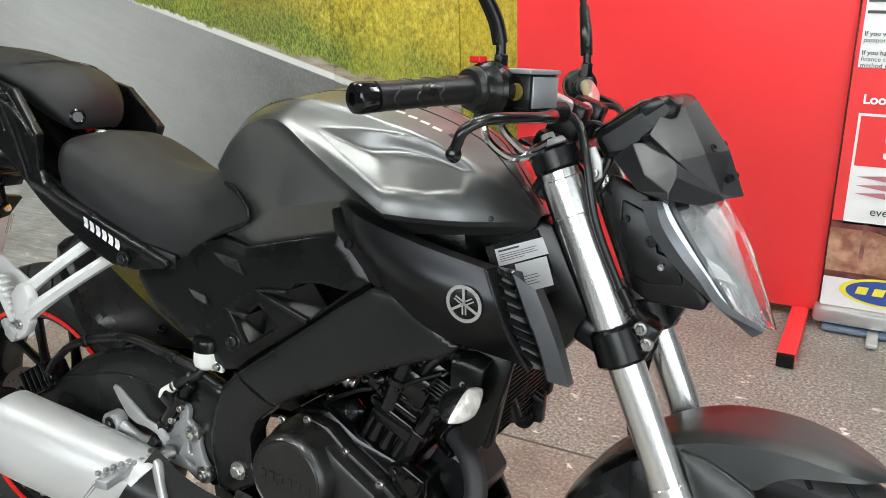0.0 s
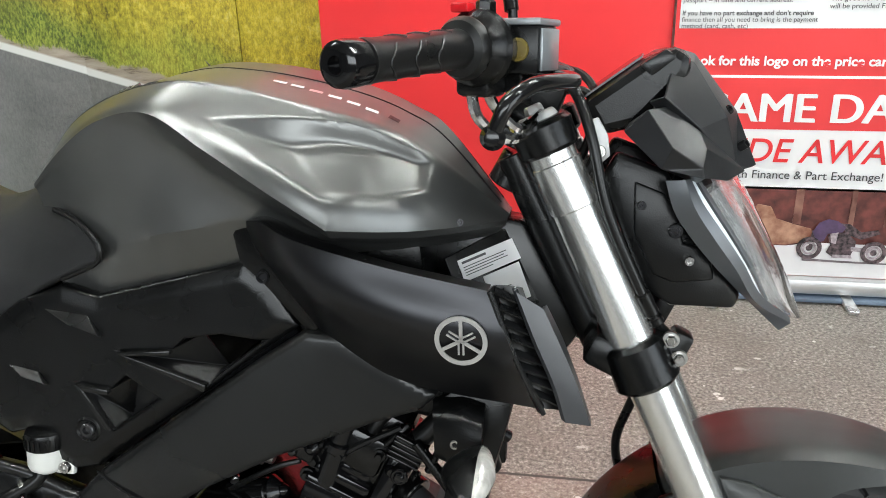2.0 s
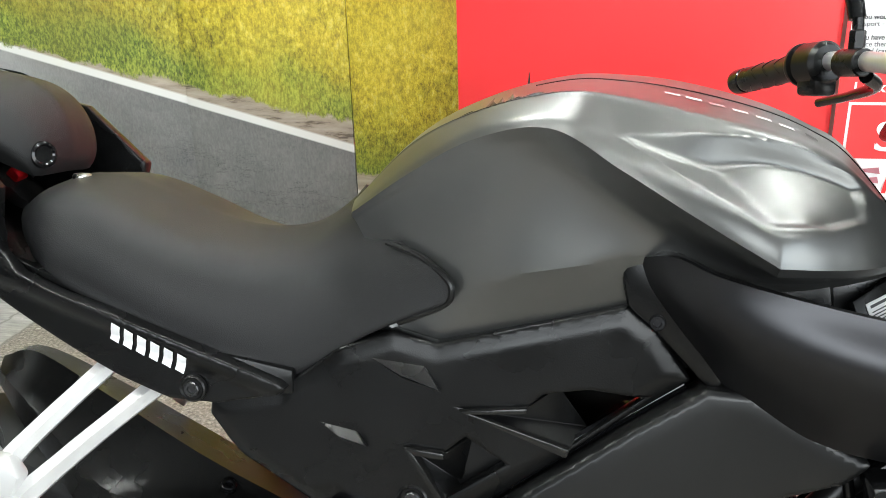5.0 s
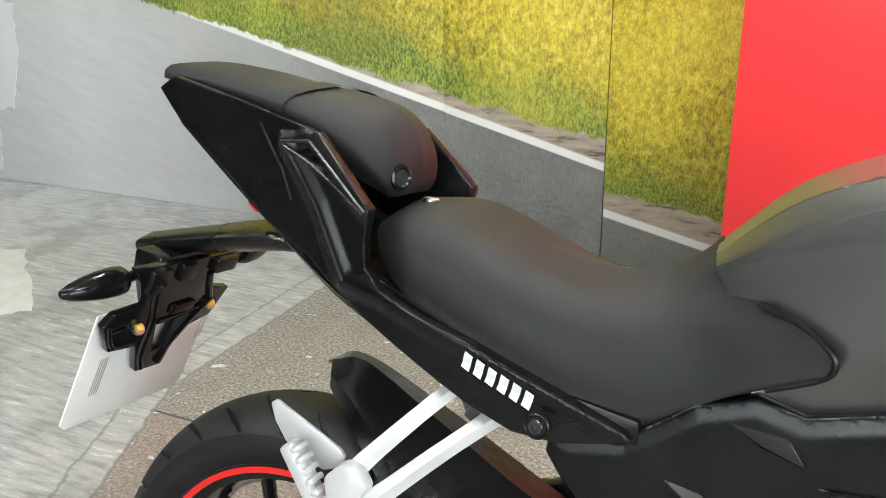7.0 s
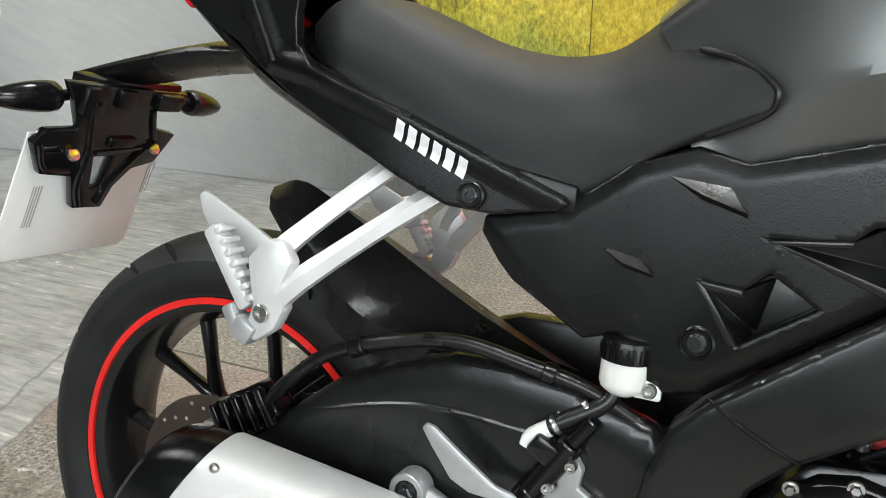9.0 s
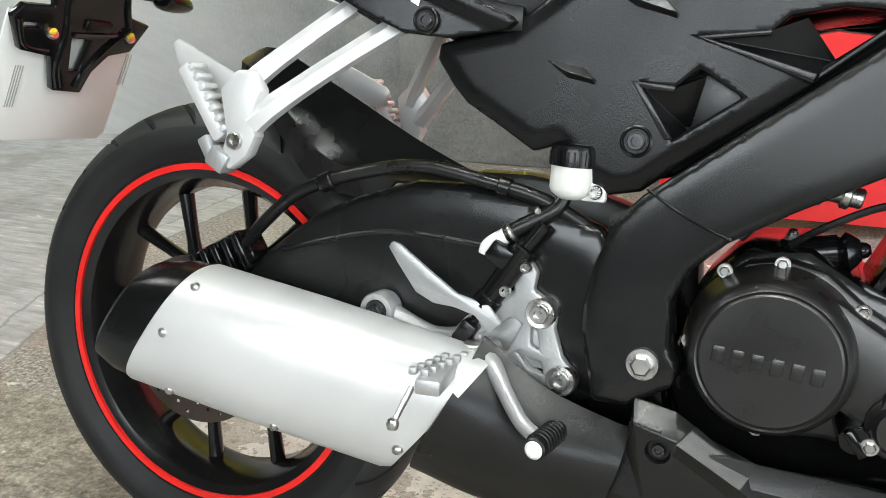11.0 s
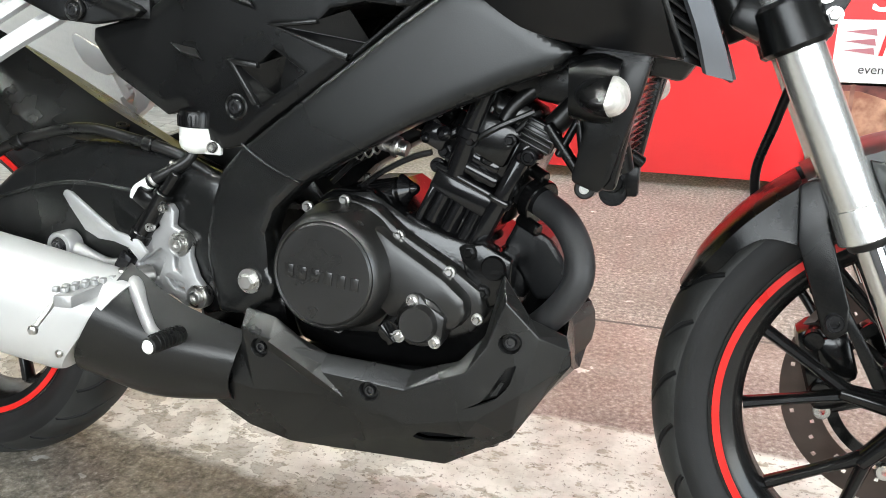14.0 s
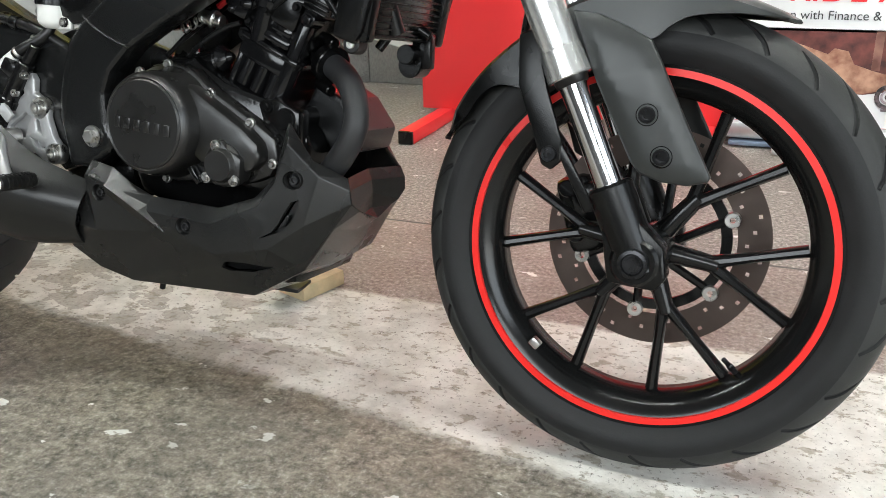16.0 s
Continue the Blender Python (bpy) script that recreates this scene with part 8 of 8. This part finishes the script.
# -- swingarm, hugger, rear brake
def rear_end():
    arm = [(-0.025, 0.285), (-0.03, 0.315), (0.01, 0.345), (0.075, 0.385), (0.140, 0.435), (0.205, 0.487), (0.260, 0.512), (0.330, 0.535), (0.395, 0.536), (0.455, 0.528), (0.530, 0.505), (0.590, 0.43), (0.590, 0.345), (0.52, 0.35), (0.45, 0.385), (0.30, 0.365), (0.16, 0.335), (0.04, 0.275)]
    sw = part("swingarm", crowned(plate(arm, -0.114, -0.088, bevel=0.008), arm, 0.006, 0.035), FRAME, bike, "black swingarm")
    part("swingarm_crease", tube([(0.17, -0.119, 0.445), (0.30, -0.121, 0.478), (0.42, -0.119, 0.475)], 0.003, 6, 20), FRAME, sw)
    part("swingarm", mirrored(plate(arm, -0.118, -0.088, bevel=0.010)), FRAME, bike)
    part("axle", rod((AXLE_R.x, -0.135, AXLE_R.z), (AXLE_R.x, 0.135, AXLE_R.z), 0.011), STEEL, sw)
    l0 = [(-0.004, 0.045, 0.642), (0.047, 0.052, 0.660), (0.163, 0.060, 0.609), (0.324, 0.066, 0.527), (0.415, 0.068, 0.486)]
    l1 = [(0.030, 0.0, 0.662), (0.085, -0.012, 0.674), (0.185, -0.022, 0.628), (0.300, -0.030, 0.570), (0.410, -0.036, 0.524)]
    l2 = [(0.048, -0.032, 0.656), (0.100, -0.060, 0.634), (0.150, -0.072, 0.590), (0.205, -0.082, 0.548), (0.300, -0.098, 0.532)]
    l3 = [(0.050, -0.036, 0.640), (0.098, -0.068, 0.612), (0.142, -0.080, 0.566), (0.190, -0.090, 0.520), (0.280, -0.104, 0.506)]
    hug = part("hugger", skin([l0, l1, l2, l3], 30, 4, thick=0.004, flat=True), MOULDED, bike, "satin black rear hugger", sharp=25)
    part("hugger_bolt", bolt((0.335, -0.050, 0.548), 0.009, 0.004, (0.3, -0.2, 0.9)), BLACKBOLT, hug)
    part("rear_caliper", join(box((0.085, -0.098, 0.418), (0.085, 0.05, 0.055), (0, -30, 0), 0.012), *[box((0.060 + 0.015 * k, -0.126, 0.406 + 0.008 * k), (0.009, 0.012, 0.045), (0, -30, 0), 0.003) for k in range(5)], rod((0.125, -0.10, 0.435), (0.125, -0.13, 0.435), 0.012), rod((0.045, -0.10, 0.385), (0.045, -0.13, 0.385), 0.011)), ENGINE, bike, "black rear brake caliper")
    hz = part("brake_hose", tube([(0.120, -0.122, 0.440), (0.145, -0.126, 0.470), (0.195, -0.126, 0.512), (0.265, -0.124, 0.538), (0.339, -0.122, 0.551), (0.410, -0.120, 0.541), (0.470, -0.115, 0.527), (0.520, -0.105, 0.500)], 0.0075, 12, 60), HOSE, bike, "black rear brake hose")
    for p, q in (((0.222, -0.125, 0.523), (0.238, -0.125, 0.530)), ((0.425, -0.119, 0.538), (0.438, -0.118, 0.535))):
        part("hose_clip", rod(p, q, 0.0105), PLASTIC, hz)
    part("chain", join(tube([(-0.03, 0.088, 0.345), (0.3, 0.088, 0.425), (0.58, 0.088, 0.44)], 0.008, 6, 30), tube([(-0.03, 0.088, 0.262), (0.3, 0.088, 0.345), (0.58, 0.088, 0.385)], 0.008, 6, 30)), BLACKBOLT, bike)
    b = bmesh.new()
    sp = lathe([(0.03, -0.003), (0.078, -0.003), (0.082, 0), (0.078, 0.003), (0.03, 0.003)], (AXLE_R.x, 0.088, AXLE_R.z), (0, 1, 0), 42, closed=True)
    b.free()
    part("sprocket", sp, BLACKBOLT, wr_)
    part("chain_guard", plate([(0.03, 0.375), (0.20, 0.415), (0.40, 0.455), (0.40, 0.470), (0.19, 0.440), (0.02, 0.395)], 0.080, 0.105, bevel=0.004), PLASTIC, bike)


rear_end()


# -- pillion pegs on their hangers
def hanger(sy):
    def s(b):
        return b if sy < 0 else mirrored(b)
    h = part("peg_hanger", s(join(tube([(0.258, -0.116, 0.716), (0.222, -0.152, 0.678), (0.184, -0.190, 0.634), (0.172, -0.200, 0.612)], [0.0105, 0.0098, 0.0105, 0.0125], 6, 16), tube([(0.306, -0.116, 0.694), (0.252, -0.158, 0.648), (0.204, -0.194, 0.604), (0.186, -0.202, 0.586)], [0.0115, 0.0108, 0.0115, 0.0135], 6, 16),
                                  plate([(0.152, 0.620), (0.172, 0.640), (0.190, 0.640), (0.203, 0.620), (0.193, 0.600), (0.196, 0.574), (0.186, 0.554), (0.164, 0.538), (0.150, 0.545), (0.160, 0.575)], -0.212, -0.192, bevel=0.005))), BRIGHT, bike, "cast silver pillion peg hanger", sharp=30)
    part("peg_pivot", s(bolt((0.173, -0.2125, 0.569), 0.009, 0.004)), STEEL, h)
    part("peg_clevis", s(join(box((0.152, -0.203, 0.549), (0.024, 0.028, 0.022), (0, 32, 0), 0.003), box((0.140, -0.206, 0.558), (0.014, 0.020, 0.030), (0, -30, 0), 0.003))), ALLOY, h)
    d = Vector((-0.046, 0.0, 0.072)).normalized()
    mid = Vector((0.128, -0.200, 0.606))
    peg = part("folding_peg", s(box(mid, (0.018, 0.022, 0.088), (0, math.degrees(math.atan2(d.x, d.z)), 0), 0.005)), BRIGHT, h, "folded silver pillion peg with ridges")
    for k in range(7):
        part("peg_ridge", s(box(mid + d * (-0.036 + 0.012 * k) + Vector((0.009, -0.001, 0.005)), (0.009, 0.023, 0.0065), (0, math.degrees(math.atan2(d.x, d.z)), 0), 0.002)), BRIGHT, peg)
    part("heel_plate", s(plate([(0.060, 0.667), (0.067, 0.672), (0.110, 0.652), (0.148, 0.634), (0.154, 0.627), (0.150, 0.614), (0.129, 0.606), (0.104, 0.612), (0.080, 0.628), (0.066, 0.648)], -0.172, -0.166, bevel=0.002)), BRIGHT, h)


hanger(-1)
hanger(1)


# -- right rider controls
def rearset():
    body = [(0.382, 0.378), (0.402, 0.402), (0.428, 0.418), (0.452, 0.436), (0.448, 0.452), (0.456, 0.464), (0.468, 0.466), (0.475, 0.456), (0.472, 0.438), (0.486, 0.430), (0.497, 0.418), (0.496, 0.402), (0.505, 0.375), (0.518, 0.360), (0.520, 0.346), (0.508, 0.336), (0.488, 0.336), (0.468, 0.348), (0.432, 0.352), (0.398, 0.362)]
    h1 = [(0.418, 0.385), (0.452, 0.408), (0.462, 0.402), (0.448, 0.370), (0.428, 0.368)]
    h2 = [(0.472, 0.400), (0.478, 0.398), (0.482, 0.378), (0.472, 0.382)]
    h3 = [(0.462, 0.370), (0.484, 0.366), (0.488, 0.354), (0.472, 0.358)]
    rs = part("footrest_bracket", plate(body, -0.132, -0.120, [h1, h2, h3], 0.0025), ALLOY, bike, "cast silver footrest bracket with cut-outs")
    part("bracket_web", plate([(0.410, 0.382), (0.455, 0.412), (0.490, 0.405), (0.498, 0.355), (0.43, 0.362)], -0.1225, -0.1185, bevel=0.001), ALLOY, rs)
    part("backing", plate([(0.47, 0.44), (0.51, 0.45), (0.54, 0.40), (0.54, 0.335), (0.51, 0.325), (0.47, 0.36)], -0.119, -0.105, bevel=0.004), PLASTIC, rs)
    for q in ((0.481, 0.416), (0.506, 0.351)):
        part("bracket_bolt", join(bolt((q[0], -0.134, q[1]), 0.0095, 0.007), lathe([(0.010, 0.001), (0.0145, 0.002), (0.016, -0.001), (0.016, -0.012), (0.010, -0.012)], (q[0], -0.1325, q[1]), (0, -1, 0), 24, closed=True)), STEEL, rs)
    # footpeg
    peg = [box((0.414, -0.215, 0.369), (0.024, 0.110, 0.015), (0, 0, 8), 0.003)]
    for k in range(7):
        for dx in (-0.006, 0.006):
            peg.append(box((0.414 + dx - 0.0021 * (k - 3), -0.175 - 0.0135 * k, 0.3785), (0.0075, 0.008, 0.007), (0, 0, 8), 0.0015))
    pg = part("footpeg", join(*peg), ALLOY, rs, "ridged silver footpeg")
    part("peg_clevis", join(rod((0.432, -0.128, 0.371), (0.425, -0.162, 0.371), 0.0135), rod((0.424, -0.160, 0.384), (0.424, -0.160, 0.356), 0.0125)), STEEL, rs)
    part("feeler", join(rod((0.404, -0.262, 0.365), (0.401, -0.290, 0.342), 0.0032, 0.0028, 10), lathe([(0, -0.006), (0.0045, -0.0045), (0.006, 0), (0.0045, 0.0045), (0, 0.006)], (0.401, -0.293, 0.340), (0, 0, 1), 14)), STEEL, pg)
    # pedal
    pd = part("brake_pedal", tube([(0.425, -0.160, 0.372), (0.446, -0.175, 0.371), (0.468, -0.192, 0.352), (0.490, -0.205, 0.330), (0.512, -0.215, 0.320)], [0.012, 0.0105, 0.008, 0.0075, 0.0075], 12, 30), ALLOY, rs, "curved silver brake pedal")
    toe = part("toe_piece", rod((0.520, -0.185, 0.321), (0.514, -0.240, 0.320), 0.0105, seg=18), HOSE, pd, "ribbed black toe rubber")
    for k in range(7):
        part("toe_rib", lathe([(0.0105, -0.0014), (0.0118, -0.0010), (0.0118, 0.0010), (0.0105, 0.0014)], (0.519 - 0.0007 * k, -0.192 - 0.0062 * k, 0.321), (-0.1, -1, 0), 18, closed=True), HOSE, toe)
    part("toe_end", lathe([(0, 0.004), (0.006, 0.003), (0.0085, 0.0), (0, 0.0)], (0.5138, -0.2405, 0.320), (-0.1, -1, 0), 16), CUP, toe)
    # silencer hanger with its rubber bush, and the heel guard
    part("silencer_hanger", tube([(0.400, -0.128, 0.380), (0.368, -0.130, 0.378), (0.335, -0.132, 0.388), (0.310, -0.133, 0.396)], [0.010, 0.008, 0.009, 0.013], 12, 20), ALLOY, rs)
    bush = part("bush", lathe([(0.0125, 0.010), (0.018, 0.010), (0.0195, 0.008), (0.0195, -0.014), (0.0125, -0.014)], (0.306, -0.138, 0.397), (0, -1, 0), 28, closed=True), ALLOY, rs, "round silencer mount with a steel bolt")
    part("rubber", lathe([(0.006, 0.007), (0.0125, 0.007), (0.0125, -0.012), (0.006, -0.012)], (0.306, -0.138, 0.397), (0, -1, 0), 24, closed=True), HOSE, bush, "black rubber ring")
    part("bolt", hexbolt((0.306, -0.147, 0.397), 0.0078, 0.007), DARKSTEEL, bush)
    part("heel_plate", plate([(0.319, 0.468), (0.323, 0.474), (0.332, 0.472), (0.370, 0.446), (0.398, 0.428), (0.412, 0.425), (0.432, 0.421), (0.446, 0.404), (0.434, 0.392), (0.418, 0.408), (0.395, 0.414), (0.372, 0.415), (0.352, 0.424), (0.330, 0.452)], -0.150, -0.144, bevel=0.002), ALLOY, rs, "silver heel plate")
    # master cylinder, its hose and cup
    mc = part("rear_master_cylinder", join(rod((0.428, -0.135, 0.425), (0.462, -0.132, 0.480), 0.0125, 0.0125, 20), rod((0.462, -0.132, 0.480), (0.480, -0.130, 0.505), 0.008), rod((0.422, -0.136, 0.416), (0.430, -0.135, 0.428), 0.0145), box((0.438, -0.136, 0.472), (0.026, 0.02, 0.022), (0, 33, 0), 0.004), rod((0.404, -0.138, 0.385), (0.424, -0.136, 0.418), 0.005)), ENGINE, bike, "black rear brake master cylinder")
    part("clevis", box((0.406, -0.138, 0.388), (0.018, 0.020, 0.026), (0, 33, 0), 0.003), BLACKBOLT, mc)
    for q in ((0.466, 0.462), (0.446, 0.436)):
        part("bolt", bolt((q[0], -0.142, q[1]), 0.0055, 0.004), STEEL, mc)
    cup = part("fluid_cup", join(lathe([(0, 0), (0.011, 0), (0.0195, 0.006), (0.0215, 0.011), (0.0215, 0.032), (0, 0.032)], (0.497, -0.112, 0.530), (0.04, 0, 1), 28), box((0.520, -0.112, 0.539), (0.026, 0.008, 0.020), bevel=0.003)), CUP, bike, "white brake fluid cup with a black cap")
    cap = part("cap", lathe([(0, 0.021), (0.019, 0.021), (0.0220, 0.019), (0.0232, 0.015), (0.0232, 0.0), (0, 0.0)], (0.4982, -0.112, 0.5625), (0.04, 0, 1), 28), PLASTIC, cup, "ribbed black cap")
    for k in range(24):
        a = 2 * math.pi * k / 24
        part("cap_rib", box((0.4985 + 0.0232 * math.cos(a), -0.112 + 0.0232 * math.sin(a), 0.570), (0.002, 0.002, 0.013), (0, 0, math.degrees(a)), 0), PLASTIC, cap)
    part("bolt", bolt((0.523, -0.1165, 0.539), 0.007, 0.005), STEEL, cup)
    hs = part("fluid_hose", tube([(0.493, -0.112, 0.534), (0.484, -0.118, 0.518), (0.455, -0.128, 0.500), (0.434, -0.133, 0.487)], [0.0075, 0.0085, 0.0085, 0.0075], 12, 24), HOSE, cup, "grey-black fluid hose")
    part("elbow", tube([(0.440, -0.132, 0.490), (0.424, -0.135, 0.480), (0.420, -0.136, 0.470)], [0.0085, 0.0075, 0.0065], 12, 10), CUP, hs, "white plastic elbow")
    for p, q in (((0.473, -0.119, 0.514), (0.468, -0.121, 0.510)), ((0.447, -0.130, 0.495), (0.443, -0.131, 0.492))):
        part("hose_clip", rod(p, q, 0.0098), STEEL, hs)


rearset()


# -- the pine block under the side stand, on the floor
tagged(part("wood_block", box((0.668, 0.335, 0.016), (0.075, 0.105, 0.030), (0, 0, -18), 0.002), WOOD, None), "pale pine block on the floor under the side stand", "wood block")
